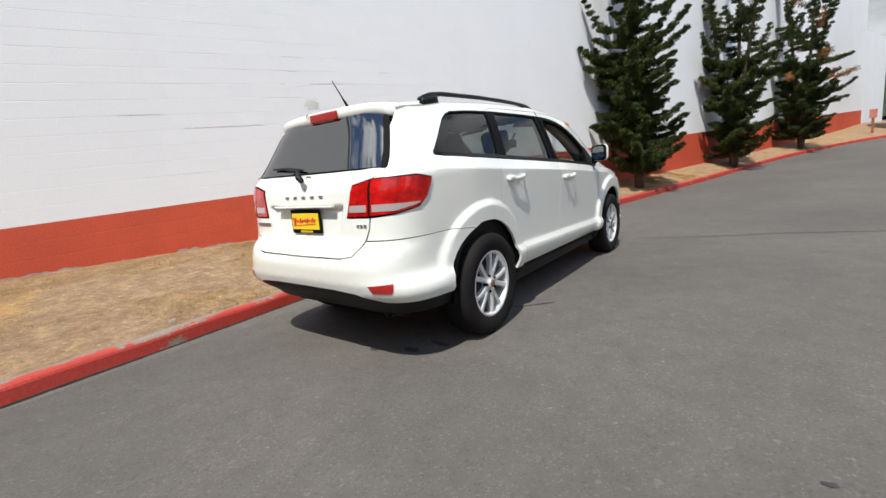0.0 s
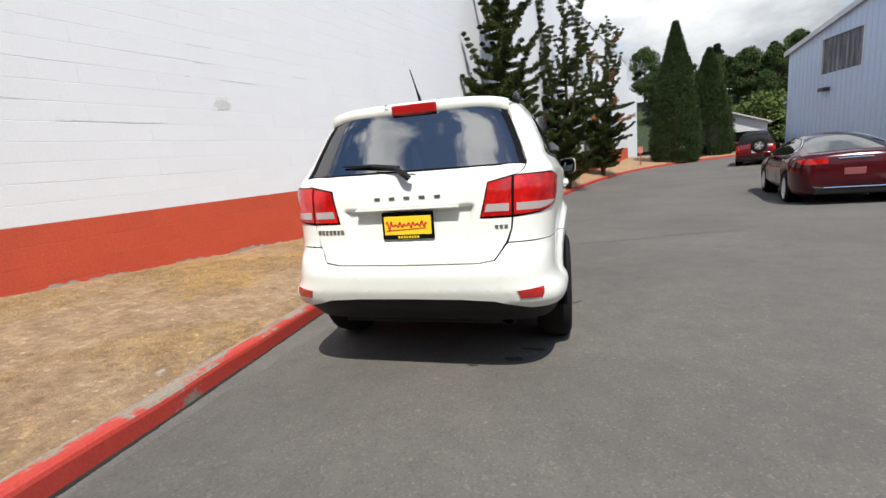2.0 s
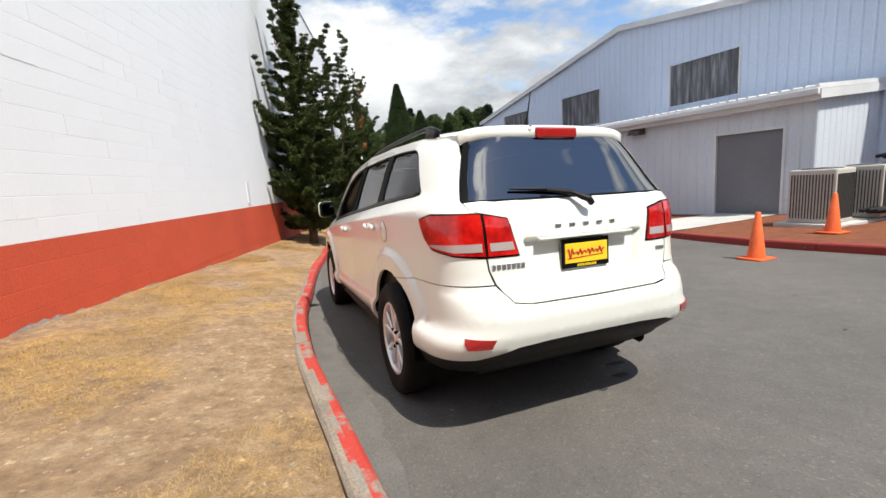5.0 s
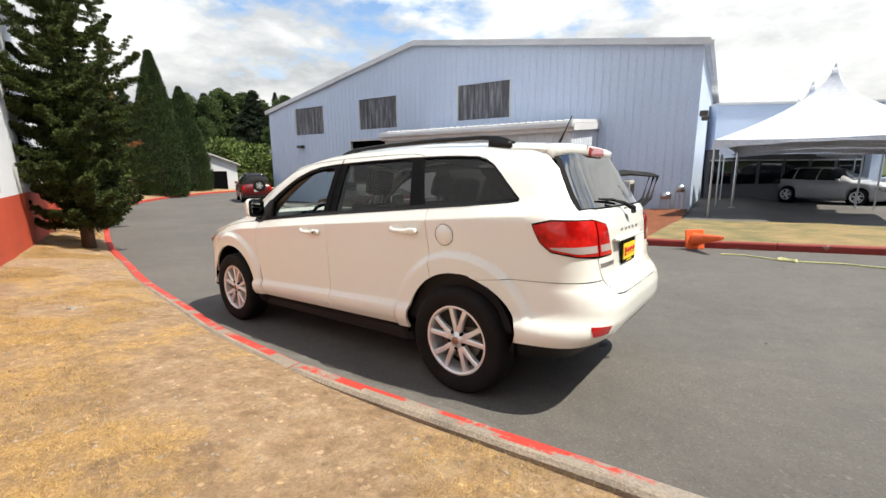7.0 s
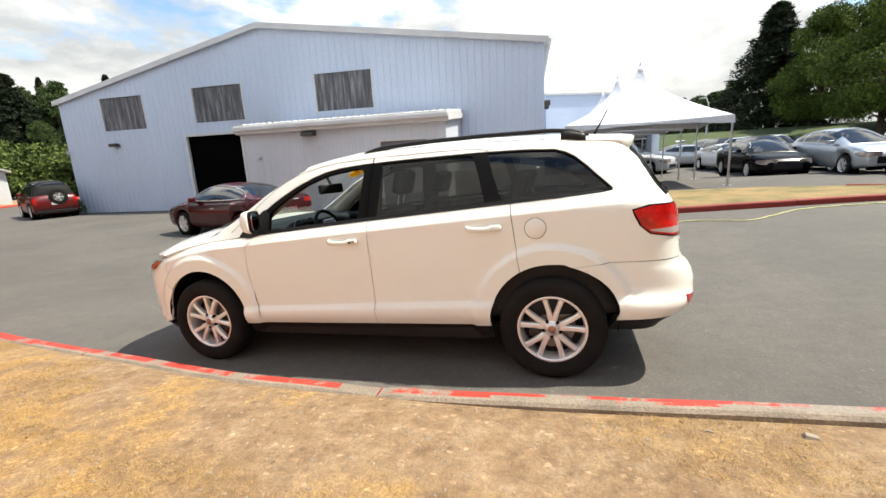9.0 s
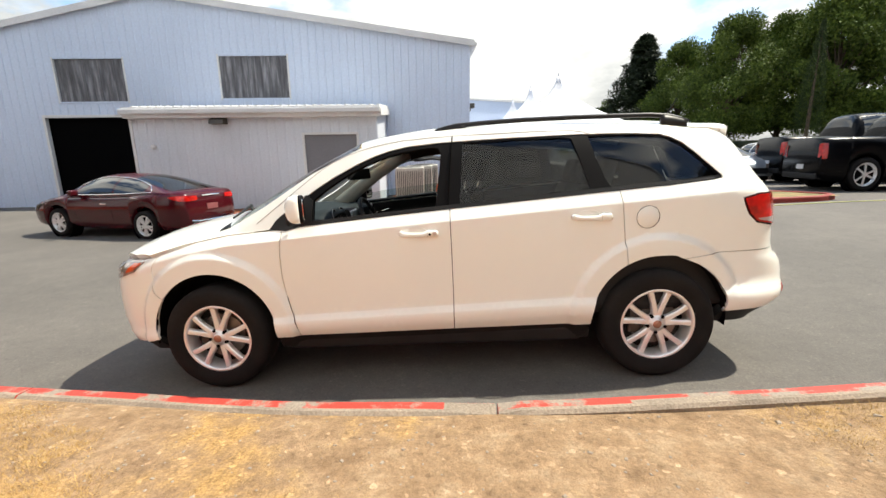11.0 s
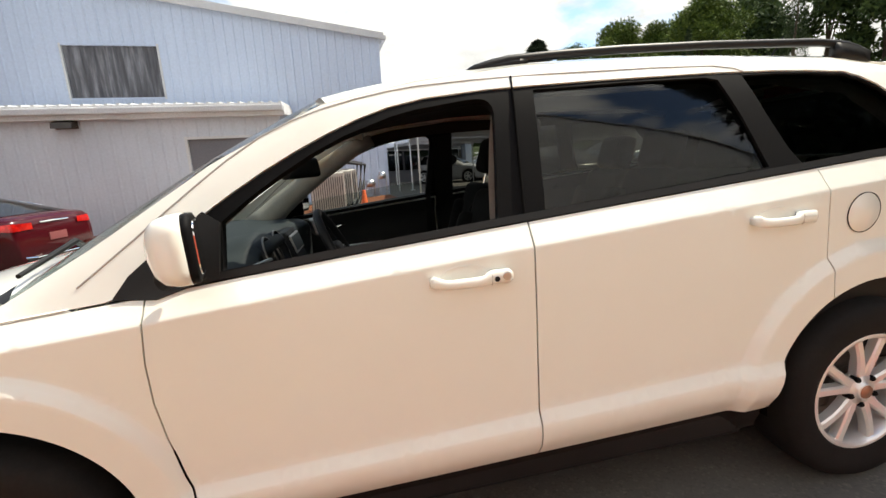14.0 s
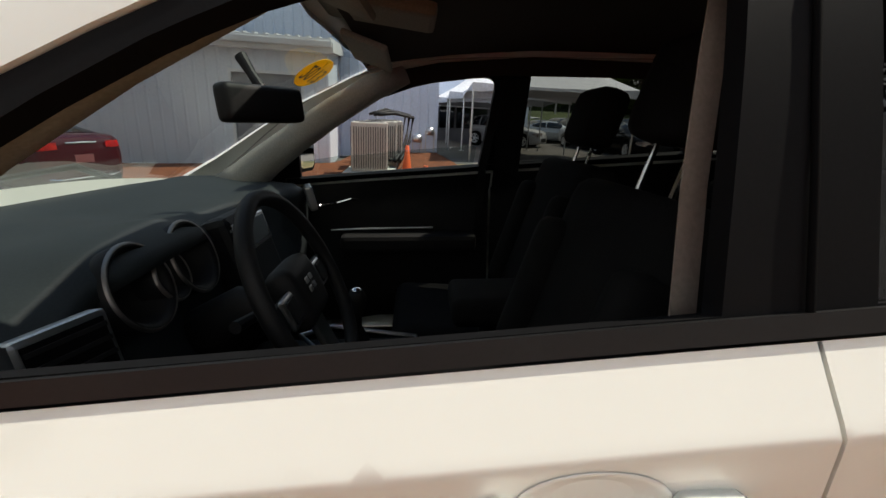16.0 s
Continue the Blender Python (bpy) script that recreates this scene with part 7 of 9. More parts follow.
def at_az(cx, cy, az, d):
    return cx + d * math.sin(radians(az)), cy + d * math.cos(radians(az))


firs = [fir_tree("fir_tree", "tall dark fir tree beyond the car park", 12.5, 3.4, 41, tiers=44, per=110, leaf=0.30), fir_tree("fir_tree", "tall dark fir tree beyond the car park", 16, 3.6, 42, tiers=48, per=110, leaf=0.32)]
leafy = [broad_tree("leafy_tree", "broad green leafy tree beyond the car park", 14.5, 4.6, 51, "broadleaf", blobs=80, per=760, leaf=0.20),
         broad_tree("leafy_tree", "broad green leafy tree beyond the car park", 14.0, 4.2, 52, "broadleaf", blobs=80, per=760, leaf=0.20)]
M["slope_leaf"] = leaf_mat("dark_slope_leaves", (0.022, 0.042, 0.013), (0.085, 0.122, 0.036), 0.4)
hill_f = firs
hill_l = [broad_tree("leafy_tree", "dark tree on the wooded slope", 14.5, 4.4, 53, "slope_leaf", blobs=44, per=300, leaf=0.34, group="trees on the slope"),
          broad_tree("leafy_tree", "dark tree on the wooded slope", 14.0, 3.6, 54, "slope_leaf", blobs=44, per=300, leaf=0.34, group="trees on the slope")]

RX, RY = -2.86, 0.23
spots = [("f", 0, 112.0, 60, 1.22), ("l", 0, 116.0, 56, 0.86), ("l", 0, 120.8, 48, 1.0), ("l", 1, 125.2, 55, 0.98), ("l", 1, 129.2, 48, 1.0), ("l", 0, 133.2, 56, 1.05), ("f", 1, 134.7, 58, 1.06),
         ("l", 1, 139.5, 50, 1.05), ("l", 0, 143.5, 48, 1.0), ("l", 1, 148.0, 50, 1.0), ("f", 1, 151.0, 52, 0.9), ("l", 0, 155.0, 50, 1.0), ("l", 1, 161.0, 52, 1.05), ("l", 0, 168.0, 55, 1.0), ("f", 0, 174.0, 55, 1.1), ("l", 1, 180.0, 58, 1.0),
         ("l", 0, 188.0, 60, 1.0), ("l", 1, 197.0, 60, 1.0)]
used = {}
for kind, k, az, d, sc in spots:
    x, y = at_az(RX, RY, az, d)
    src = (firs if kind == "f" else leafy if az < 131 else hill_l)[k]
    dark = src in hill_l
    m = pose(x, y, 0.1, 0, 0, az * 7) @ Matrix.Diagonal((sc * (1.45 if az == 112.0 else 1), sc * (1.45 if az == 112.0 else 1), sc, 1))
    if (kind, k) not in used and not dark:
        used[kind, k] = True
        src.matrix_basis = m
    else:
        c = copy_thing(src, m)
        if dark:
            tagged(c, label="dark leafy tree beyond the car park", group="trees round the car park")
for i, (az, d, sc) in enumerate(((184.0, 17, 1.45), (194.0, 16, 1.35), (190.0, 24, 0.95), (203.0, 20, 0.80), (214.5, 21, 0.85), (220.0, 25, 0.72), (227.0, 30, 0.70), (236.0, 33, 0.66))):
    x, y = at_az(RX, RY, az, d)
    c = copy_thing(firs[i % 2], pose(x, y, ground(x, y), 0, 0, 53 * i) @ Matrix.Diagonal((min(1.25, sc * 1.25), min(1.25, sc * 1.25), sc, 1)))
    tagged(c, label="dark fir tree past the end of the wall", group="firs past the wall")
slim = column_tree(13.8, 1.25, 33, 360, 34)
slim["group"], slim["label"] = "trees round the car park", "slim dark cypress at the car park edge"
put(slim, *at_az(RX, RY, 136.9, 44), 0.1)
slim2 = copy_thing(slim, pose(*at_az(RX, RY, 127.8, 43), 0.1) @ Matrix.Diagonal((0.8, 0.8, 0.76, 1)))

# wooded slope and brush behind the drive's far end


def hill_z(x, y):
    return -0.6 + 12.0 * smooth(66, 122, y + 0.25 * x) + 0.6 * noise.noise((x * 0.08, y * 0.08, 0))


for i in range(84):
    az = 12 + 28 * ((i * 0.618) % 1.0)
    d = 92 + 30 * rng.random()
    x, y = at_az(-2, -3, az, d)
    src = (hill_f if i % 5 == 1 else hill_l)[i % 2]
    sc = 0.50 + 0.40 * rng.random() ** 2
    m = pose(x, y, hill_z(x, y) - 0.3, 0, 0, 37 * i) @ Matrix.Diagonal((sc, sc, sc, 1))
    if i in (0, 3):
        src = hill_l[min(i, 1)]
        src.matrix_basis = m
        continue
    c = copy_thing(src, m)
    tagged(c, label="dark tree on the wooded slope", group="trees on the slope")
bush = broad_tree("bush", "bright green wild shrub at the foot of the slope", 4.6, 3.4, 61, "bush_leaf", blobs=30, per=260, leaf=0.30, low=0.05, cat="bush", group="shrubs on the slope")
for i, (az, d, sc) in enumerate(((20.5, 66, 1.0), (23.0, 62, 1.05), (25.2, 58, 1.15), (27.6, 60, 1.1), (30.0, 56, 1.0), (32.6, 54, 0.95), (35.4, 56, 1.0), (38.5, 60, 1.1), (17.5, 70, 1.0))):
    x, y = at_az(-2.5, -3, az, d)
    m = pose(x, y, -0.6, 0, 0, 61 * i) @ Matrix.Diagonal((sc, sc, sc, 1))
    if i:
        copy_thing(bush, m)
    else:
        bush.matrix_basis = m
small_bush = copy_thing(bush, pose(12.4, 23.9, -0.5) @ Matrix.Diagonal((0.26, 0.26, 0.22, 1)))
tagged(small_bush, label="low green shrub beside the workshop corner", group="shrubs by the workshop")
hill = obj("hillside", grid_mesh("hillside", list(np.linspace(-60, 160, 45)), list(np.linspace(70, 260, 30)), hill_z, M["hill"]),
           label="wooded green hillside behind the yard", category="hill", kind="structure")

# low white building past the end of the wall, and a shed
from_bm("low_wall_west", box((-6, W1 + 0.02, -1), (-0.35, W1 + 11, 6.9)), M["white_block"], label="lower white building past the end of the block wall", category="wall", kind="structure", m=wall_m)
shed = tagged(new("shed"), "small white gabled shed with a dark opening", "shed")
sm = pose(15.4, 38.5, -0.6, 0, 0, -20)
part("shed_body", prism([(-2.6, 0), (2.6, 0), (2.6, 2.7), (0, 3.7), (-2.6, 2.7)], 0, 6, "y"), M["trim_white"], shed, m=sm)
part("roof", prism([(-2.9, 2.62), (0, 3.75), (2.9, 2.62), (2.9, 2.74), (0, 3.9), (-2.9, 2.74)], -0.3, 6.3, "y"), M["pale_concrete"], shed, m=sm)
part("opening", box((-0.6, -0.02, 0), (1.7, 0.02, 2.1)), M["void"], shed, m=sm)

# ---- other vehicles ----
KINDS = {      # deck: upper line of the body; top: roof line from the rear glass to the cowl; roof: where the glass meets the roof
    "sedan": dict(L=4.88, W=1.87, wb=2.74, r=0.335, deck=[(-2.44, 0.72), (-2.41, 0.98), (-2.33, 1.065), (-2.1, 1.09), (-1.5, 1.06), (-0.2, 1.00), (0.9, 0.985), (1.4, 0.945), (1.9, 0.86), (2.25, 0.76), (2.44, 0.62)],
                  top=[(-2.12, 1.075), (-1.7, 1.215), (-1.3, 1.345), (-0.9, 1.435), (-0.4, 1.482), (0.0, 1.485), (0.3, 1.455), (0.6, 1.365), (0.95, 1.205), (1.4, 0.94)], roof=(-0.85, 0.28), spans=((-1.42, -0.48), (-0.43, 0.62))),
    "suv": dict(L=5.1, W=1.93, wb=3.04, r=0.39, deck=[(-2.55, 0.75), (-2.53, 1.05), (-2.48, 1.14), (-2.2, 1.16), (0.9, 1.10), (1.5, 1.09), (2.1, 1.03), (2.42, 0.93), (2.55, 0.72)],
                top=[(-2.50, 1.13), (-2.42, 1.40), (-2.30, 1.62), (-2.1, 1.735), (-1.2, 1.80), (-0.3, 1.80), (0.2, 1.75), (0.6, 1.56), (1.05, 1.28), (1.3, 1.08)], roof=(-2.22, 0.22), spans=((-2.0, -1.32), (-1.24, -0.28), (-0.22, 0.70))),
    "hatch": dict(L=4.45, W=1.77, wb=2.70, r=0.325, deck=[(-2.22, 0.68), (-2.20, 0.98), (-2.14, 1.07), (-1.9, 1.10), (0.8, 1.01), (1.4, 0.97), (1.85, 0.87), (2.1, 0.76), (2.22, 0.60)],
                  top=[(-2.15, 1.07), (-1.95, 1.30), (-1.7, 1.45), (-1.2, 1.535), (-0.5, 1.565), (0.1, 1.54), (0.45, 1.45), (0.9, 1.23), (1.4, 0.96)], roof=(-1.65, 0.25), spans=((-1.62, -1.2), (-1.12, -0.30), (-0.24, 0.68))),
    "pickup": dict(L=5.8, W=2.0, wb=3.57, r=0.40, deck=[(-2.9, 0.80), (-2.89, 1.20), (-2.85, 1.28), (-0.8, 1.28), (0.9, 1.22), (1.6, 1.18), (2.4, 1.12), (2.75, 1.02), (2.88, 0.80)],
                   top=[(-0.82, 1.26), (-0.76, 1.55), (-0.66, 1.82), (-0.4, 1.90), (0.3, 1.92), (0.7, 1.87), (1.0, 1.68), (1.5, 1.17)], roof=(-0.62, 0.72), spans=((-0.50, 0.12), (0.20, 0.98))),
    "jeep": dict(L=4.2, W=1.80, wb=2.42, r=0.38, deck=[(-1.96, 0.78), (-1.95, 1.05), (-1.92, 1.12), (0.7, 1.12), (1.0, 1.10), (1.7, 1.06), (1.92, 1.0), (1.98, 0.72)],
                 top=[(-1.93, 1.10), (-1.90, 1.45), (-1.82, 1.74), (-1.6, 1.80), (-0.6, 1.82), (0.3, 1.80), (0.5, 1.70), (0.85, 1.10)], roof=(-1.83, 0.36), spans=((-1.70, -0.72), (-0.62, 0.38))),
}


def curve_at(table):
    """A smooth height over y through the table's points."""
    c = spline([(a, b) for a, b in table], 0.04)
    ya, za = np.array([p.x for p in c]), np.array([p.y for p in c])
    return lambda y: float(np.interp(y, ya, za))


def vehicle(name, label, kind, paint, x, y, heading, group="", top=None, z=None):
    """A parked car: body with wheel arches, domed cabin, panes, lamps, bumpers and four wheels; its nose points heading degrees clockwise from +y."""
    k = KINDS[kind]
    root = tagged(new(name), label, "car", group)
    root.matrix_basis = pose(x, y, ground(x, y) if z is None else z, 0, 0, -heading)
    hw, half, R, top = k["W"] / 2, k["L"] / 2, k["r"], top or paint
    square = kind in ("pickup", "jeep")
    deck, crown = curve_at(k["deck"]), curve_at(k["top"])
    ye0, ye1, c0, c1 = k["deck"][0][0], k["deck"][-1][0], k["top"][0][0], k["top"][-1][0]
    hubs, RA = (-k["wb"] / 2, k["wb"] / 2), R + 0.055
    SEC = ((0.84, 0.0), (0.945, 0.09), (0.985, 0.26), (0.992, 0.44), (1.0, 0.56), (0.995, 0.70), (0.962, 0.86), (0.915, 0.955), (0.84, 1.0))

    def wide(v):
        e = max(0.0, (abs(v) - half + 0.8) / 0.8)
        return hw * (1 - (0.07 if square else 0.17) * e ** 2.2 - (0.04 if square else 0.11) * e ** 9)

    def low(v):
        e = max(0.0, (abs(v) - half + 0.5) / 0.5)
        zl = 0.21 + 0.09 * e ** 1.5
        for h in hubs:
            if abs(v - h) < RA:
                zl = max(zl, R + math.sqrt(RA ** 2 - (v - h) ** 2))
        return zl

    def flank(v, f, off=0.0):
        zl, zt = low(v), deck(v)
        return Vector((wide(v) * tab(f, [(b, a) for a, b in SEC]) + off, v, zl + (zt - zl) * f))
    ys = list(np.linspace(ye0, ye1, 34)) + [ye0 + q for q in (0.02, 0.05, 0.1)] + [ye1 - q for q in (0.02, 0.05, 0.1)]
    for h in hubs:
        ys += [h + RA * math.cos(a) for a in np.linspace(0, math.pi, 17)] + [h - RA - 0.003, h + RA + 0.003]
    ys = sorted(set(round(v, 4) for v in ys if ye0 <= v <= ye1))
    bm, rows = bmesh.new(), []
    for v in ys:
        w, zl, zt = wide(v), low(v), deck(v)
        row = [(-w * a, zl + (zt - zl) * f) for a, f in SEC] + [(-w * 0.45, zt + 0.022), (0, zt + 0.03)]
        row = row + [(-a, b) for a, b in row[-2::-1]]
        rows.append([bm.verts.new((a, v, b)) for a, b in row])
    for a, b in zip(rows, rows[1:]):
        for i in range(len(a) - 1):
            bm.faces.new((a[i], a[i + 1], b[i + 1], b[i]))
        bm.faces.new((a[-1], a[0], b[0], b[-1])).material_index = 1
    bm.faces.new(rows[0]), bm.faces.new(rows[-1][::-1])
    body = part("body", bm, paint, root, smooth=True)
    body.data.materials.append(M["void"])
    bw = hw * 0.935
    NP = 3.6 if square else 2.7

    def cab(v, q, off=0.0):
        """The cabin's skin: q runs from 0 at the right belt to 1 at the roof's middle."""
        zb = deck(v) - 0.03
        h = max(0.01, crown(v) - zb)
        a = q * math.pi / 2
        zz = math.sin(a) ** (2 / NP)
        xx = math.cos(a) ** (2 / NP) if a < math.pi / 2 - 1e-6 else 0.0
        e = max(0.0, (abs(v) - half + 0.8) / 0.8)
        w = min(bw, wide(v) * 0.93) * (1 - 0.20 * zz * min(1.0, h / 0.45) - 0.05 * e)
        return Vector((w * xx + off * xx, v, zb + h * zz + off * zz))

    def patch(v0, v1, q0, q1, off, n=10, m=5, mirror=1):
        bm2 = bmesh.new()
        g = [[bm2.verts.new(cab(v, q, off)) for q in np.linspace(q0(v), q1(v), m)] for v in np.linspace(v0, v1, n)]
        for a, b in zip(g, g[1:]):
            for i in range(m - 1):
                bm2.faces.new((a[i], a[i + 1], b[i + 1], b[i]))
        for vert in bm2.verts:
            vert.co.x *= mirror
        return bm2
    bm, rows = bmesh.new(), []
    for v in np.linspace(c0, c1, 34):
        hs = [cab(v, q) for q in (0, 0.06, 0.14, 0.24, 0.34, 0.43, 0.50, 0.57, 0.66, 0.78, 0.90, 1.0)]
        rows.append([bm.verts.new((-p.x, p.y, p.z)) for p in hs] + [bm.verts.new(p) for p in hs[-2::-1]])
    for a, b in zip(rows, rows[1:]):
        for i in range(len(a) - 1):
            bm.faces.new((a[i], a[i + 1], b[i + 1], b[i]))
    bm.faces.new(rows[0]), bm.faces.new(rows[-1][::-1])
    part("cabin", bm, top, root, smooth=True)

    def q_of(v, dz):
        """The share round the section at the height dz above the belt."""
        h = max(0.02, crown(v) - deck(v) + 0.03)
        return math.asin(min(0.98, max(0.0, (dz + 0.03) / h)) ** (NP / 2)) / (math.pi / 2)
    for sgn in (-1, 1):
        for v0, v1 in k["spans"]:
            part("window", patch(v0, v1, lambda v: q_of(v, 0.035), lambda v: max(q_of(v, 0.036), q_of(v, crown(v) - deck(v) - 0.095)), 0.005, 12, 5, sgn), M["car_glass"], root, smooth=True)
        if kind == "sedan":
            v0, v1 = k["spans"][0][0] - 0.05, k["spans"][1][1] + 0.16
            arc = [cab(v, max(q_of(v, 0.03), q_of(v, crown(v) - deck(v) - 0.08)), 0.008) for v in np.linspace(v0, v1, 26)]
            arc = [cab(v0 - 0.16, q_of(v0 - 0.16, 0.04), 0.008)] + arc + [cab(v1 + 0.1, q_of(v1 + 0.1, 0.02), 0.008)]
            sill = [cab(v, q_of(v, 0.022), 0.008) for v in np.linspace(v1 + 0.1, v0 - 0.16, 14)]
            part("window_chrome", tube([(sgn * p.x, p.y, p.z) for p in arc + sill], 0.011, 6), M["chrome"], root, smooth=True)
    r0, r1 = k["roof"]
    for nm, v0, v1 in (("rear_window", c0 + 0.06 * (1 if square else 2), r0), ("windscreen", r1, c1 - 0.12)):
        halves = joined([([vv.co.copy() for vv in b.verts], [[vv.index for vv in f.verts] for f in b.faces]) for b in [patch(v0, v1, lambda v: 0.53 if square else 0.50, lambda v: 1.0, 0.006, 12, 6, sg) for sg in (-1, 1)] if (b.verts.index_update(), b.verts.ensure_lookup_table())])
        skin(nm, halves, M["car_glass"], root)
    # lamps: a lens on the flank that turns on to the end face
    for sgn in (-1, 1):
        for nm, ye, way, f0, f1, run, mat in (("tail_lamp", ye0, 1, 0.52 if square else 0.765, 0.88 if square else 0.905, 0.10 if square else 0.34, M["red_lens"]), ("headlamp", ye1, -1, 0.60, 0.92, 0.16 if square else 0.42, M["head_lens"])):
            bm = bmesh.new()
            g = []
            for q in np.linspace(0, 1, 7):
                v = ye + way * (0.012 + run * q)
                mid, hh = (f0 + f1) / 2, (f1 - f0) / 2 * (1 - (0.0 if square else 0.85) * q ** 2)
                ref = flank(ye + way * 0.22, 0.0).z if square else 0.21
                lens = [flank(v, mid + hh * t, 0.006) for t in (-1, -0.3, 0.3, 1)]
                zt = deck(ye + way * 0.22)
                for p, t in zip(lens, (-1, -0.3, 0.3, 1)):
                    p.z = ref + (zt - ref) * (mid + hh * t + (0.0 if square else 0.04 * q))
                g.append([bm.verts.new(p) for p in lens])
            zl, zh = g[0][0].co.z, g[0][3].co.z
            w = wide(ye + way * 0.012) * (0.82 if square else 0.60 if nm == "tail_lamp" else 0.50)
            ends = [bm.verts.new((w, ye - way * 0.006, zl + (zh - zl) * t)) for t in (0.1, 0.35, 0.65, 0.95)]
            for a, b in zip([ends] + g, g):
                for i in range(3):
                    bm.faces.new((a[i], a[i + 1], b[i + 1], b[i]))
            for vert in bm.verts:
                vert.co.x *= sgn
            part(nm, bm, mat, root, smooth=True)
        bm1 = box((-0.09, -0.07, -0.07), (0.09, 0.06, 0.07), 0.035, seg=2)
        mv = k["spans"][-1][1] + 0.02
        part("door_mirror", bm1, paint, root, smooth=True, m=pose(sgn * (bw + 0.10), mv, deck(mv) + 0.07))
        for a, b in k["spans"][-2:]:
            p = flank(a + 0.22, 0.76, 0.008)
            part("door_handle", box((sgn * p.x - 0.014, p.y - 0.10, p.z - 0.015), (sgn * p.x + 0.014, p.y + 0.10, p.z + 0.015), 0.01), M["chrome"] if kind == "sedan" else paint, root)
        for v in [k["spans"][-1][1] + 0.10] + [a - 0.025 for a, b in k["spans"][-2:]]:
            part("door_seam", tube([tuple(Vector((sgn, 1, 1)) * flank(v, f, 0.0005)) for f in (0.06, 0.3, 0.56, 0.8, 0.97)], 0.0035, 5), M["void"], root)
    part("rear_bumper_trim", box((-wide(ye0) * 0.92, ye0 - 0.03, 0.28), (wide(ye0) * 0.92, ye0 + 0.2, 0.42), 0.03), M["black_plastic"], root)
    if kind == "sedan":
        part("chrome_strip", tube([(-hw * 0.72, ye0 + 0.03, 0.45), (-hw * 0.5, ye0 - 0.035, 0.42), (hw * 0.5, ye0 - 0.035, 0.42), (hw * 0.72, ye0 + 0.03, 0.45)], 0.016, 8), M["chrome"], root)
        part("boot_bar", tube([(-0.26, ye0 + 0.018, 0.985), (0, ye0 + 0.012, 0.99), (0.26, ye0 + 0.018, 0.985)], 0.014, 8), M["chrome"], root)
    part("grille", box((-hw * 0.5, ye1 - 0.06, 0.38), (hw * 0.5, ye1 + 0.012, 0.60), 0.02), M["black_plastic"], root)
    part("rear_plate", box((-0.16, ye0 - 0.012, 0.66 if kind != "pickup" else 0.52), (0.16, ye0 + 0.06, 0.79 if kind != "pickup" else 0.64), 0.004), M["trim_white"] if kind != "sedan" else M["plate_dark"], root)
    w0 = None
    for sgn in (-1, 1):
        for yy in hubs:
            # arch liner coloured near-black for the shade behind the wheel
            hs = lathe([(0.0, 0.0), (RA + 0.03, 0.0), (RA + 0.03, -0.26)], 28, "x")
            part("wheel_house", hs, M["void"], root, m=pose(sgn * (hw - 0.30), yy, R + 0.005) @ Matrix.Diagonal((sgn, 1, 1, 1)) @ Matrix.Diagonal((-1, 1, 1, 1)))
            if w0 is None:
                w0 = part("wheel", lathe([(R * 0.6, 0.1), (R * 0.96, 0.1), (R, 0.06), (R, -0.07), (R * 0.95, -0.105), (R * 0.74, -0.11), (R * 0.70, -0.095)], 32, "x"), M["rubber"], root, smooth=True)
                part("rim", lathe([(R * 0.72, -0.10), (R * 0.68, -0.104), (R * 0.655, -0.09), (R * 0.62, -0.04), (0, -0.035)], 32, "x"), M["alloy"], w0, smooth=True)
                # near-black disc painted as the shade behind the spokes
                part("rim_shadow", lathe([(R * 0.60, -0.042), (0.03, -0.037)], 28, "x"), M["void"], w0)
                for q in range(10 if kind != "pickup" else 6):
                    a = q * math.tau / (10 if kind != "pickup" else 6) + (0.10 if q % 2 else -0.10)
                    bmq = bmesh.new()
                    add_box(bmq, (-0.095, 0.02, -0.020), (-0.065, R * 0.68, 0.020), 0.004, Matrix.Rotation(a, 4, "X"))
                    part("spoke", bmq, M["alloy"], w0)
                part("hub", lathe([(0.06, -0.05), (0.06, -0.098), (0.0, -0.10)], 16, "x"), M["alloy"], w0)
                w0.matrix_basis = pose(sgn * (hw - 0.115), yy, R)
            else:
                copy_thing(w0, pose(sgn * (hw - 0.115), yy, R, 17 * yy, 0, 0 if sgn < 0 else 180))
    return root


M["car_glass"] = plain("dark_car_glass", (0.008, 0.010, 0.011), 0.03, 0.0, 0.0, 0.75)
M["plate_dark"] = plain("dark_red_plate", (0.22, 0.06, 0.06), 0.5)
paints = {n: plain(n, c, r, me, 0.0 if "black" in n else 0.25 if "maroon" in n else 0.5, 0.12 if "black" in n else 0.3) for n, c, r, me in (("maroon_paint", (0.052, 0.0035, 0.0065), 0.16, 0.0), ("black_paint", (0.0025, 0.0025, 0.0032), 0.25, 0.0), ("silver_paint", (0.42, 0.46, 0.50), 0.32, 0.6), ("white_car_paint", (0.68, 0.68, 0.68), 0.35, 0.0),
                                                          ("shaded_white_paint", (0.40, 0.40, 0.41), 0.4, 0.0), ("red_paint", (0.11, 0.006, 0.006), 0.3, 0.0), ("grey_paint", (0.12, 0.125, 0.13), 0.3, 0.5), ("blue_paint", (0.03, 0.06, 0.14), 0.3, 0.4))}
vehicle("sedan", "dark maroon saloon car parked in the drive", "sedan", paints["maroon_paint"], 7.08, 8.12, 14)
jeep = vehicle("off_roader", "red boxy off-roader with a black soft top and spare wheel", "jeep", paints["red_paint"], 11.95, 24.3, 22, top=M["black_plastic"])
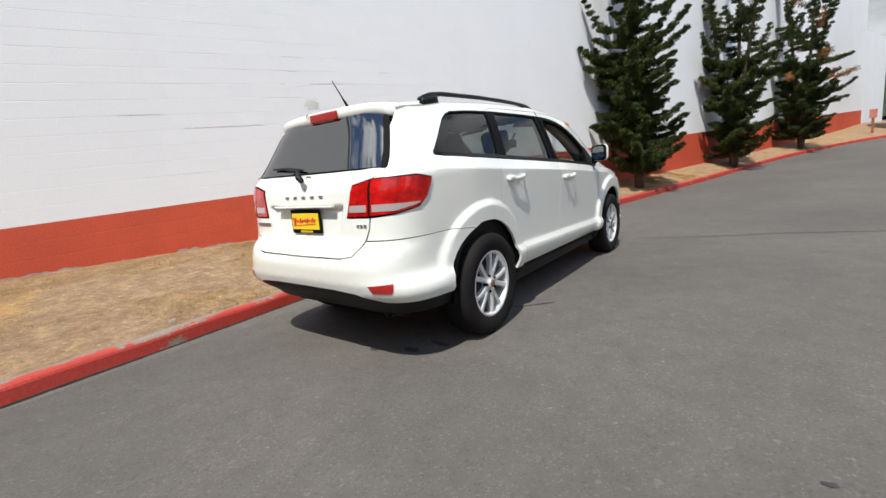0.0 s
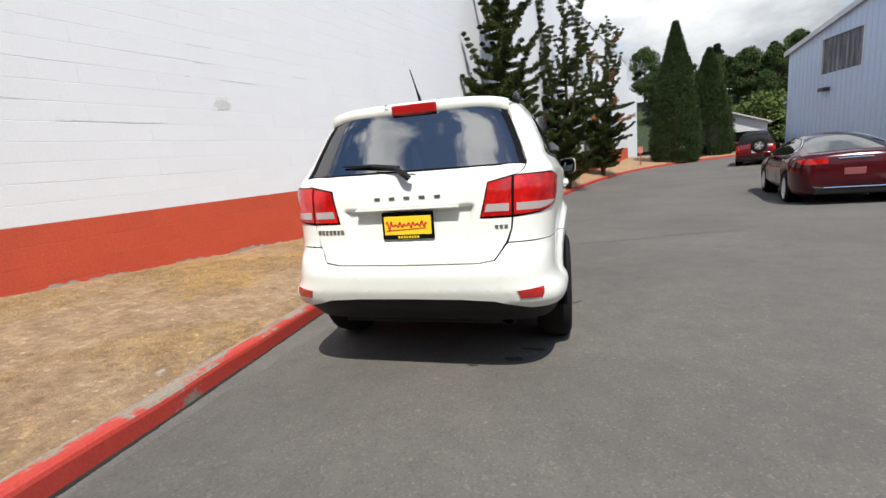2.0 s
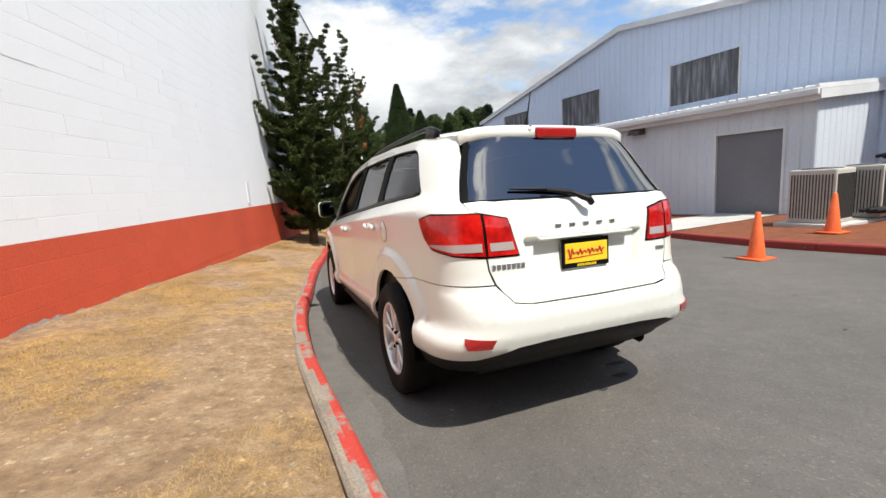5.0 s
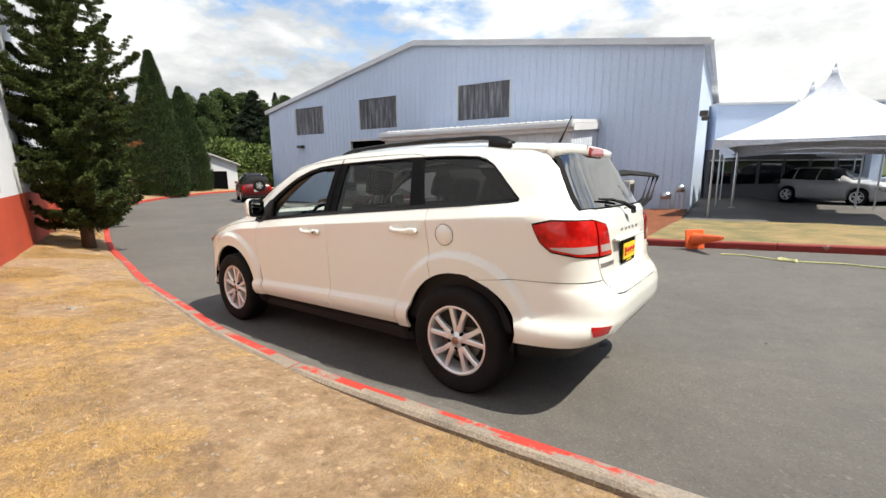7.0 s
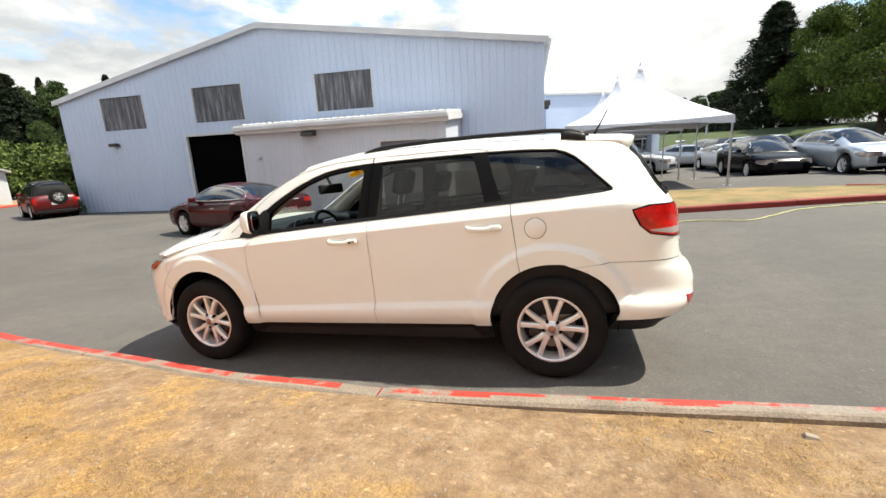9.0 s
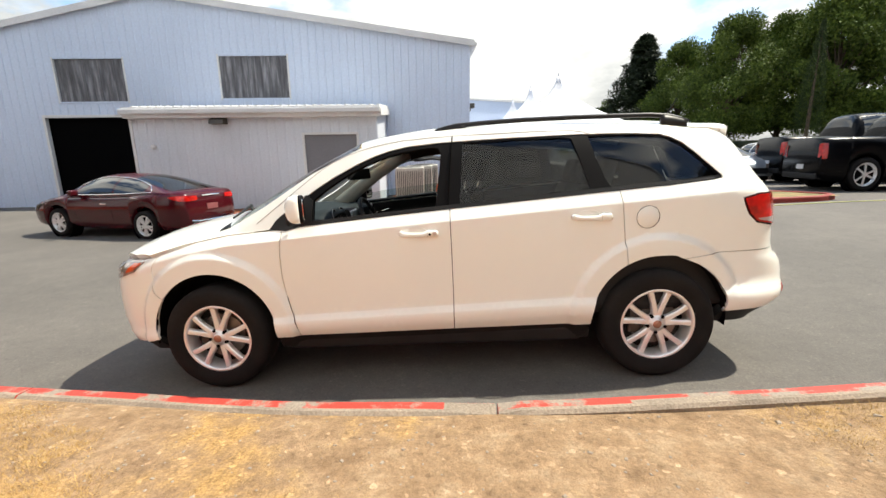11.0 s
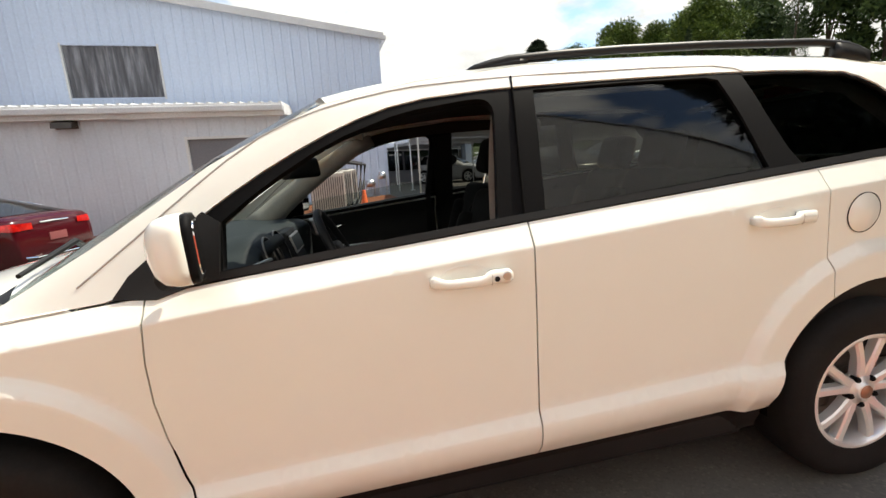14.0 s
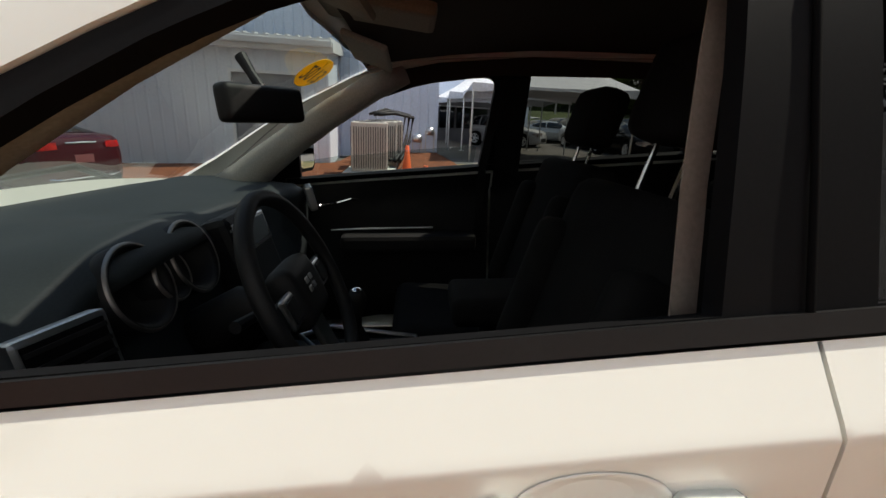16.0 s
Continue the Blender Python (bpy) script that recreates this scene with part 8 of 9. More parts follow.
spare = part("spare_wheel", lathe([(0.10, 0.0), (0.24, 0.02), (0.36, 0.0), (0.38, -0.08), (0.36, -0.18), (0.20, -0.2)], 28, "x"), M["rubber"], jeep, "spare wheel on the tailgate", m=pose(0.15, -1.98, 1.02, 0, 0, -90))
part("rim", lathe([(0.0, 0.025), (0.19, 0.025), (0.21, 0.02)], 24, "x"), M["disc"], spare)
for q in range(5):
    bm = bmesh.new()
    add_box(bm, (0.018, 0.0, -0.022), (0.042, 0.20, 0.022), 0.004, Matrix.Rotation(q * math.tau / 5, 4, "X"))
    part("spoke", bm, M["alloy"], spare)
# white car whose paint is greyed for the shade under the tent
vehicle("suv_car", "large white SUV under the white tent, paint greyed for shade", "suv", paints["shaded_white_paint"], 26.2, -5.2, 212, "parked cars")
vehicle("sedan", "glossy black saloon car in the car park", "sedan", paints["black_paint"], 17.6, -9.1, 268, "parked cars")
vehicle("hatchback", "silver-blue hatchback in the car park", "hatch", paints["silver_paint"], 15.6, -11.1, 266, "parked cars")
truck = vehicle("pickup_truck", "black crew-cab pickup truck in the car park", "pickup", paints["black_paint"], 10.2, -13.6, 188, "parked cars")
truck.matrix_basis = truck.matrix_basis @ Matrix.Diagonal((1.05, 1.0, 1.18, 1))
truck = vehicle("pickup_truck", "taller black pickup truck beside another in the car park", "pickup", paints["black_paint"], 13.2, -14.6, 188, "parked cars")
truck.matrix_basis = truck.matrix_basis @ Matrix.Diagonal((1.08, 1.0, 1.26, 1))
lot = [("sedan", "white_car_paint", 21.5, -13.6, 265), ("sedan", "silver_paint", 30, -9.5, 200), ("suv", "black_paint", 31.5, -12.0, 265), ("sedan", "white_car_paint", 32.5, -15.0, 268), ("suv", "silver_paint", 28.0, -13.0, 240),
       ("sedan", "red_paint", 38.0, -10.6, 250), ("suv", "grey_paint", 40.5, -14.2, 262), ("hatch", "blue_paint", 36.0, -18.5, 266), ("sedan", "black_paint", 26.0, -16.4, 262), ("suv", "white_car_paint", 44.0, -12.0, 255),
       ("sedan", "grey_paint", 47.0, -16.0, 262), ("suv", "white_car_paint", 24.0, -20.0, 262), ("sedan", "silver_paint", 30.0, -22.5, 262), ("sedan", "red_paint", 13.5, 44.0, 60), ("sedan", "black_paint", 12.0, 36.5, 40), ("suv", "black_paint", 21.0, -10.6, 268), ("sedan", "white_car_paint", 25.2, -10.2, 262), ("sedan", "black_paint", 27.6, -11.2, 264), ("suv", "white_car_paint", 30.4, -14.8, 262),
       ("hatch", "blue_paint", 33.0, -9.6, 262), ("suv", "grey_paint", 36.0, -12.4, 262), ("sedan", "silver_paint", 20.6, -16.6, 266), ("suv", "white_car_paint", 17.8, -15.4, 266), ("sedan", "grey_paint", 24.6, -18.0, 264), ("sedan", "white_car_paint", 42.0, -17.5, 262),
       ("suv", "black_paint", 35.0, -21.5, 262), ("sedan", "red_paint", 27.0, -25.0, 262), ("suv", "silver_paint", 20.5, -22.0, 266), ("sedan", "white_car_paint", 48.0, -10.0, 255)]
lot_z = {}
for i, (kd, pt, x, y, hd) in enumerate(lot):
    nm = {"suv": "suv_car", "sedan": "sedan", "hatch": "hatchback"}[kd]
    word = {"suv": "SUV", "sedan": "saloon car", "hatch": "hatchback"}[kd]
    key = (kd, pt)
    if key in lot_z:
        copy_thing(lot_z[key], pose(x, y, ground(x, y), 0, 0, -hd))
    else:
        lot_z[key] = vehicle(nm, pt.replace("_car", "").replace("_paint", "") + " " + word + " in the far rows of the car park", kd, paints[pt], x, y, hd, "parked cars")

# ---- white frame tent ----
tent = tagged(new("frame_tent"), "white peaked frame tent on slim poles", "tent")
tm = pose(14.6, -4.0, ground(13.0, -4.0), 0, 0, -3)


def leg_foot(x, y):
    p = tm @ Vector((x, y, 0))
    return ground(p.x, p.y) - p.z



E, EZ, PZ = 2.5, 2.24, 4.31
bm, rings = bmesh.new(), []
for k in range(13):
    f = k / 12
    s = E * (1 - f) ** 1.75 + 0.06 * f
    zz = EZ + (PZ - EZ) * f
    ring = []
    for a in range(32):
        q = a / 8
        side_k, t = int(q) % 4, q % 1.0
        c = [(-1, -1), (1, -1), (1, 1), (-1, 1)]
        p0, p1 = c[side_k], c[(side_k + 1) % 4]
        px, py = p0[0] + (p1[0] - p0[0]) * t, p0[1] + (p1[1] - p0[1]) * t
        sag = -0.06 * math.sin(t * math.pi) * (1 - f)
        ring.append(bm.verts.new((px * s, py * s, zz + sag)))
    rings.append(ring)
for a, b in zip(rings, rings[1:]):
    for i in range(32):
        bm.faces.new((a[i], a[(i + 1) % 32], b[(i + 1) % 32], b[i]))
bm.faces.new(rings[-1])
part("canopy", bm, M["tent"], tent, "white peaked canopy", smooth=True, m=tm)
for i, (a, b) in enumerate((((-E, -E), (E, -E)), ((E, -E), (E, E)), ((E, E), (-E, E)), ((-E, E), (-E, -E)))):
    bm, n = bmesh.new(), 14
    v0 = [bm.verts.new((a[0] + (b[0] - a[0]) * k / n, a[1] + (b[1] - a[1]) * k / n, EZ + 0.01 - 0.06 * math.sin(k / n * math.pi))) for k in range(n + 1)]
    v1 = [bm.verts.new((v.co.x * 1.01, v.co.y * 1.01, EZ - 0.25 + 0.12 * math.sin(k / n * math.pi) - 0.012 * math.sin(k * 2.1))) for k, v in enumerate(v0)]
    for k in range(n):
        bm.faces.new((v0[k], v0[k + 1], v1[k + 1], v1[k]))
    part("valance", bm, M["tent"], tent, m=tm)
for x in (-E, E):
    for y in (-E, E):
        leg = part("tent_pole", tube([(x * 0.985, y * 0.985, leg_foot(x, y)), (x * 0.985, y * 0.985, EZ)], 0.032, 10), M["steel"], tent, m=tm)
        part("foot_plate", box((x * 0.985 - 0.1, y * 0.985 - 0.1, leg_foot(x, y)), (x * 0.985 + 0.1, y * 0.985 + 0.1, leg_foot(x, y) + 0.015)), M["steel"], leg)
part("peak_finial", tube([(0, 0, PZ - 0.02), (0, 0, PZ + 0.12)], [0.05, 0.02], 8), M["tent"], tent, m=tm)
for k in (1, 2):
    row_tent = copy_thing(tent, pose(5.1 * k, 0.3 * k, ground(14.6 + 5.1 * k, -4) - ground(13.0, -4.0)) @ Matrix.Diagonal((1, 1, 1.14, 1)))
    tagged(row_tent, label="white peaked tent in the row behind the first", group="frame tents")
tagged(tent, group="frame tents")

# ---- grass bank and hedge behind the car park ----
def bank_z(x, y):
    d = math.hypot(x - RX, y - RY)
    return ground(x, y) - 0.05 + 2.6 * smooth(36, 56, d)


def bank():
    vs, fs, azs, ds = [], [], list(np.arange(101, 205, 2.0)), [35, 37, 40, 44, 48, 52, 56, 62, 75, 95]
    for az in azs:
        for d in ds:
            x, y = at_az(RX, RY, az, d + 1.5 * noise.noise((az * 0.2, d * 0.1, 0)))
            vs.append((x, y, bank_z(x, y)))
    n = len(ds)
    for i in range(len(azs) - 1):
        fs += [(i * n + q, i * n + q + 1, (i + 1) * n + q + 1, (i + 1) * n + q) for q in range(n - 1)]
    return mesh_of("ground", vs, fs, M["bank_grass"], smooth=True)


M["bank_grass"] = surf("mown_bank_grass", (0.036, 0.060, 0.014), (0.068, 0.088, 0.022), 0.25, 6.0, 0.95, bump=0.8, dist=0.08)
obj("ground", bank(), label="green grass bank behind the car park", category="ground", kind="structure")
for i, az in enumerate(np.arange(102, 131, 2.4)):
    x, y = at_az(RX, RY, az, 39.5)
    hedge = copy_thing(bush, pose(x, y, bank_z(x, y) - 0.2, 0, 0, 47 * i) @ Matrix.Diagonal((0.26, 0.26, 0.24, 1)))
    tagged(hedge, label="clipped dark green shrub along the car park edge", category="bush", group="hedge along the car park")
for i, (az, d, sc) in enumerate(((96.0, 105, 0.75), (97.8, 112, 0.9), (99.5, 100, 0.7), (101.2, 108, 0.85), (103.0, 98, 0.8), (104.9, 104, 0.95), (106.6, 92, 0.8), (108.3, 86, 0.95), (94.2, 110, 0.7))):
    x, y = at_az(RX, RY, az, d)
    far = copy_thing(hill_l[i % 2], pose(x, y, 0.0, 0, 0, 71 * i) @ Matrix.Diagonal((sc * 1.3, sc * 1.3, sc, 1)))
    tagged(far, label="distant dark tree past the far car rows", group="trees round the car park")

# ---- showroom wing behind the tent ----
wing = tagged(new("showroom_building"), "long pale blue showroom wing with dark windows behind the tent", "building")
wm = bld_m @ Matrix.Translation((9, Y0 - 0.4, 0)) @ Matrix.Rotation(radians(26), 4, "Z") @ Matrix.Translation((-9, 0.4 - Y0, 0))
part("upper_wall", box((9.0, by(-9.2), 2.5), (11.6, Y0 - 0.4, 4.75)), M["metal_siding"], wing, m=wm)
part("lower_wall", box((9.6, by(-9.0), ZB - 0.5), (11.5, Y0 - 0.4, 2.5)), M["garage_grey"], wing, m=wm)
part("coping", box((8.92, by(-9.3), 4.72), (11.6, Y0 - 0.38, 4.84), 0.01), M["trim_white"], wing, m=wm)
for k in range(6):
    w = part("window", box((9.52, by(-1.6 - k * 1.25) - 0.55, 0.7), (9.59, by(-1.6 - k * 1.25) + 0.5, 1.9)), M["car_glass"], wing, m=wm)
    part("window_frame", box((9.50, by(-1.6 - k * 1.25) - 0.60, 1.9), (9.6, by(-1.6 - k * 1.25) + 0.55, 1.98)), M["trim_white"], w)
part("end_pier", box((9.2, by(-9.2), ZB - 0.5), (9.7, by(-8.6), 2.5)), M["metal_siding"], wing, m=wm)


# ---- cones, rope ----
def cone(height, label, band=False):
    r0 = height * 0.175
    root = part("traffic_cone", lathe([(r0, 0.03), (r0 * 0.95, 0.05), (r0 * 0.28, height * 0.985), (r0 * 0.22, height), (r0 * 0.12, height), (r0 * 0.12, height * 0.9)], 28, "z"), M["cone"], None, label, smooth=True)
    tagged(root, category="cone", group="traffic cones")
    b = height * 0.26
    part("base", box((-b, -b, 0), (b, b, 0.03), 0.012), M["cone"], root)
    if band:
        def rad(f):
            return r0 * (0.95 - 0.67 * (f * height - 0.05) / (height * 0.985 - 0.05)) + 0.003
        for f0, f1 in ((0.42, 0.52), (0.62, 0.97)):
            part("band", lathe([(rad(f0), f0 * height), (rad(f1), f1 * height)], 28, "z"), M["cone_band"], root, "dirty pale reflective band", smooth=True)
    return root


put(cone(0.71, "plain orange traffic cone standing on the asphalt"), 5.18, 0.10, ground(5.18, 0.10))
put(cone(0.71, "orange traffic cone with dirty pale bands", True), 5.80, 2.75, ground(5.8, 2.75))
put(cone(0.71, "orange traffic cone by the air-conditioning unit"), 7.75, 0.42, ground(7.75, 0.42) + 0.11)
put(cone(0.91, "tall orange traffic cone at the car park edge"), 7.4, -13.2, ground(7.4, -13.2))
lying = cone(0.71, "orange traffic cone lying on its side by the kerb")
lying.matrix_basis = pose(6.25, -1.86, ground(6.2, -1.9) + 0.185, 79, 0, -46)
rp = spline([(5.80, -2.34), (5.85, -2.65), (5.72, -2.9), (5.55, -3.3), (5.62, -3.9), (5.45, -4.5), (5.42, -4.75), (5.85, -5.25), (6.45, -5.9), (6.7, -6.6), (6.85, -7.3), (7.1, -9), (7.3, -11), (7.6, -13.2)], 0.12)
rope_pts = [Vector((p.x + 0.012 * math.sin(i * 1.7), p.y, ground(p.x, p.y) + 0.012)) for i, p in enumerate(rp)]
from_bm("rope", tube(rope_pts, 0.012, 6), M["rope"], label="pale yellow rope lying on the asphalt between cones", category="rope")
kn = [Vector((5.6 + 0.10 * math.cos(a * 1.9) * math.cos(a), -3.25 + 0.12 * math.sin(a * 1.3), ground(5.6, -3.25) + 0.02 + 0.012 * math.sin(a * 3))) for a in np.linspace(0, 9, 60)]
from_bm("rope_tangle", tube(kn, 0.010, 6), M["rope"], label="tangle of pale yellow rope on the asphalt", category="rope")


# ---- air-conditioning units and pipes by the annex ----
M["ac_beige"] = surf("beige_metal", (0.52, 0.50, 0.44), (0.46, 0.44, 0.39), 2, 30, 0.6, bump=0.04)
M["ac_dark"] = plain("dark_grille", (0.05, 0.05, 0.048), 0.6)


def ac_unit(x, y, h=1.0):
    g = ground(x, y) + 0.10
    root = part("condenser_unit", box((-0.40, -0.40, 0.08), (0.40, 0.40, h), 0.03), M["ac_beige"], None, "beige air-conditioning condenser with louvred sides on a concrete pad")
    tagged(root, category="air conditioner", group="condenser units")
    for k in range(14):
        q = -0.34 + k * 0.052
        for sgn in (-1, 1):
            part("louvre", box((q - 0.009, sgn * 0.405 - 0.008, 0.16), (q + 0.009, sgn * 0.405 + 0.008, h - 0.1)), M["ac_dark"], root)
            part("louvre", box((sgn * 0.405 - 0.008, q - 0.009, 0.16), (sgn * 0.405 + 0.008, q + 0.009, h - 0.1)), M["ac_dark"], root)
    part("fan_guard", lathe([(0.34, h + 0.002), (0.33, h + 0.02), (0.05, h + 0.03), (0.0, h + 0.03)], 24, "z"), M["ac_dark"], root)
    root.matrix_basis = pose(x, y, g, 0, 0, 5)
    return root


ac = ac_unit(9.05, 1.30, 1.15)
copy_thing(ac, pose(10.35, 1.15, ground(10, 1) + 0.10, 0, 0, 5))
copy_thing(ac, pose(11.55, 1.05, ground(11.5, 1) + 0.10, 0, 0, 5))
from_bm("concrete_pad", box((8.5, 0.72, ground(10, 1) + 0.04), (12.1, 1.85, ground(10, 1) + 0.165), 0.02), M["pale_concrete"], label="concrete pad under the condensers", category="pad")
zp = ground(13, 1)
pipes = tagged(new("insulated_pipe_run"), "black insulated pipes rising from the condensers", "pipes")
for k, (dy, r) in enumerate(((0.0, 0.05), (0.12, 0.06), (0.25, 0.04))):
    part("pipe", tube([(9.6, 0.62 + dy, zp + 0.35), (12.6, 0.55 + dy, zp + 0.35), (13.3, 0.45 + dy, zp + 0.6), (13.7, 0.35 + dy, zp + 1.35 + 0.05 * k), (12.2, 0.9 + dy, zp + 1.45 + 0.05 * k), (11.6, 1.3 + dy, zp + 1.4)], r, 8), M["black_plastic"], pipes, smooth=True)
for y, z, w in ((0.2, 0.55, 0.20), (-0.25, 0.8, 0.16)):
    root = tagged(new("gas_meter"), "grey gas meter on bent pipes by the wall", "meter", "meters")
    mm = pose(14.55, y, ground(14.5, y) + 0.05)
    part("meter_body", lathe([(0.0, z - 0.12), (w * 0.7, z - 0.12), (w, z), (w * 0.7, z + 0.14), (0.0, z + 0.14)], 16, "z"), M["steel"], root, m=mm, smooth=True)
    part("riser", tube([(0, -0.15, 0), (0, -0.15, z), (0, 0, z)], 0.025, 8), M["steel"], root, m=mm)
    part("riser", tube([(0, 0.15, 0), (0, 0.15, z), (0, 0, z)], 0.025, 8), M["steel"], root, m=mm)

# lamp posts and small post
def lamp_post(x, y, h, arm, az, label):
    root = tagged(new("street_lamp"), label, "street lamp", "street lamps")
    dx, dy = math.sin(radians(az)), math.cos(radians(az))
    part("pole", tube([(0, 0, 0), (0, 0, h * 0.8), (0, 0, h)], [0.12, 0.09, 0.07], 10), M["steel"], root)
    part("arm", tube([(0, 0, h - 0.2), (dx * arm * 0.4, dy * arm * 0.4, h + 0.35), (dx * arm, dy * arm, h + 0.45)], 0.05, 8), M["steel"], root)
    part("head", box((-0.16, -0.35, -0.08), (0.16, 0.35, 0.06), 0.05), M["steel"], root, m=pose(dx * arm, dy * arm, h + 0.43, 0, 0, -az))
    root.matrix_basis = pose(x, y, ground(x, y))
    return root


lamp_post(*at_az(RX, RY, 116.6, 78), 14.6, 4.2, 215, "grey street lamp with a curved arm")
lamp_post(*at_az(-3.65, -1.53, 104.7, 52), 5.4, 0.8, 60, "dark twin car park light on a pole")
post = tagged(new("marker_post"), "short wooden post with a small red sign", "post")
part("stake", box((-0.06, -0.05, 0), (0.06, 0.05, 1.15), 0.008), surf("rusty_post", (0.30, 0.12, 0.06), (0.22, 0.09, 0.05), 4, 40, 0.9), post)
part("sign_plate", box((-0.16, -0.075, 0.98), (0.16, -0.05, 1.45), 0.01), surf("faded_red_sign", (0.45, 0.12, 0.09), (0.55, 0.25, 0.2), 5, 40, 0.6), post)
post.matrix_basis = pose(6.9, 30.2, ground(6.9, 30.2) + 0.1, 0, 0, -10)

# ---- verge litter: straw, stones; marks on the asphalt ----
def straw_tufts(n, seed):
    """Dry grass tufts on the verge, thicker in patches."""
    r = np.random.default_rng(seed)
    cs, rs = [], []
    while len(cs) < n:
        y = r.uniform(-7, 12)
        k, w = kerb_x(y) - 0.2, wall_x(y) + 0.05
        x = r.uniform(w, k)
        if noise.noise((x * 0.9, y * 0.9, 4.0)) + 0.25 * noise.noise((x * 3.7, y * 3.7, 9.0)) + 0.35 * (k - x) / (k - w) > 0.12 + 0.25 * r.random():
            cs.append((x, y, dirt_height(x, y) + 0.004))
            rs.append(0.035 + 0.05 * r.random())
    v = blades(cs, rs, 16, 0.040, 0.0022, 0.9, seed)
    v = v.reshape(-1, 3, 3)
    for t in v:
        g = dirt_height(float(t[0, 0]), float(t[0, 1]))
        t[:2, 2] = g - 0.002
        t[2, 2] = g + min(0.020, abs(t[2, 2] - g) * 0.3 + 0.004)
    return v.reshape(-1, 3)


M["straw"] = leaf_mat("dry_straw", (0.28, 0.165, 0.062), (0.54, 0.36, 0.155), 2.0)
obj("dry_grass", blade_mesh("dry_grass", straw_tufts(17000, 3), M["straw"]), label="tufts of dry straw-coloured grass on the dirt", category="grass", kind="stuff")


def pebbles(n, seed, area, size, height):
    r = np.random.default_rng(seed)
    vs, fs = [], []
    for i in range(n):
        x, y = area(r)
        s = size * (0.4 + 1.2 * r.random() ** 2)
        q = r.normal(size=(8, 3)) * 0.12
        base = [(-1, -1, -0.3), (1, -1, -0.3), (1, 1, -0.3), (-1, 1, -0.3), (-0.6, -0.6, 0.7), (0.6, -0.6, 0.7), (0.6, 0.6, 0.7), (-0.6, 0.6, 0.7)]
        a = r.random() * 6.28
        n0 = len(vs)
        for (bx_, by_, bz_), dq in zip(base, q):
            px, py = (bx_ + dq[0]) * s, (by_ + dq[1]) * s * 0.7
            vs.append((x + px * math.cos(a) - py * math.sin(a), y + px * math.sin(a) + py * math.cos(a), height(x, y) + (bz_ + dq[2]) * s * 0.55))
        fs += [tuple(n0 + k for k in f) for f in ((4, 5, 6, 7), (0, 1, 5, 4), (1, 2, 6, 5), (2, 3, 7, 6), (3, 0, 4, 7))]
    return vs, fs


def verge_spot(r):
    y = r.uniform(-6, 8)
    return r.uniform(wall_x(y) + 0.1, kerb_x(y) - 0.2), y


M["pebble"] = surf("grey_pebbles", (0.33, 0.28, 0.22), (0.22, 0.18, 0.14), 9, 60, 0.9, vary=0.0)
obj("pebbles", mesh_of("pebbles", *pebbles(2600, 5, verge_spot, 0.0075, dirt_height), M["pebble"]), label="small grey stones scattered over the dirt", category="pebbles", kind="stuff")
for i, (x, y, s) in enumerate(((-1.99, 2.54, 0.032), (-2.03, 2.47, 0.028), (-1.94, 2.5, 0.025), (-2.06, 2.6, 0.03), (-1.67, -1.9, 0.026), (-1.54, -2.2, 0.024), (-1.51, -2.62, 0.026), (-1.58, -1.71, 0.016), (-1.83, -1.38, 0.02), (-1.62, -2.0, 0.018))):
    vs, fs = pebbles(1, 40 + i, lambda r, x=x, y=y: (x, y), s, dirt_height)
    obj("stone", mesh_of("stone", vs, fs, M["pebble"]), label="loose pale stone lying on the dirt verge", category="stone", group="stones")


M["stain"] = surf("dark_oil_stain", (0.030, 0.029, 0.028), (0.055, 0.053, 0.051), 9, 160, 0.85, bump=0.3)


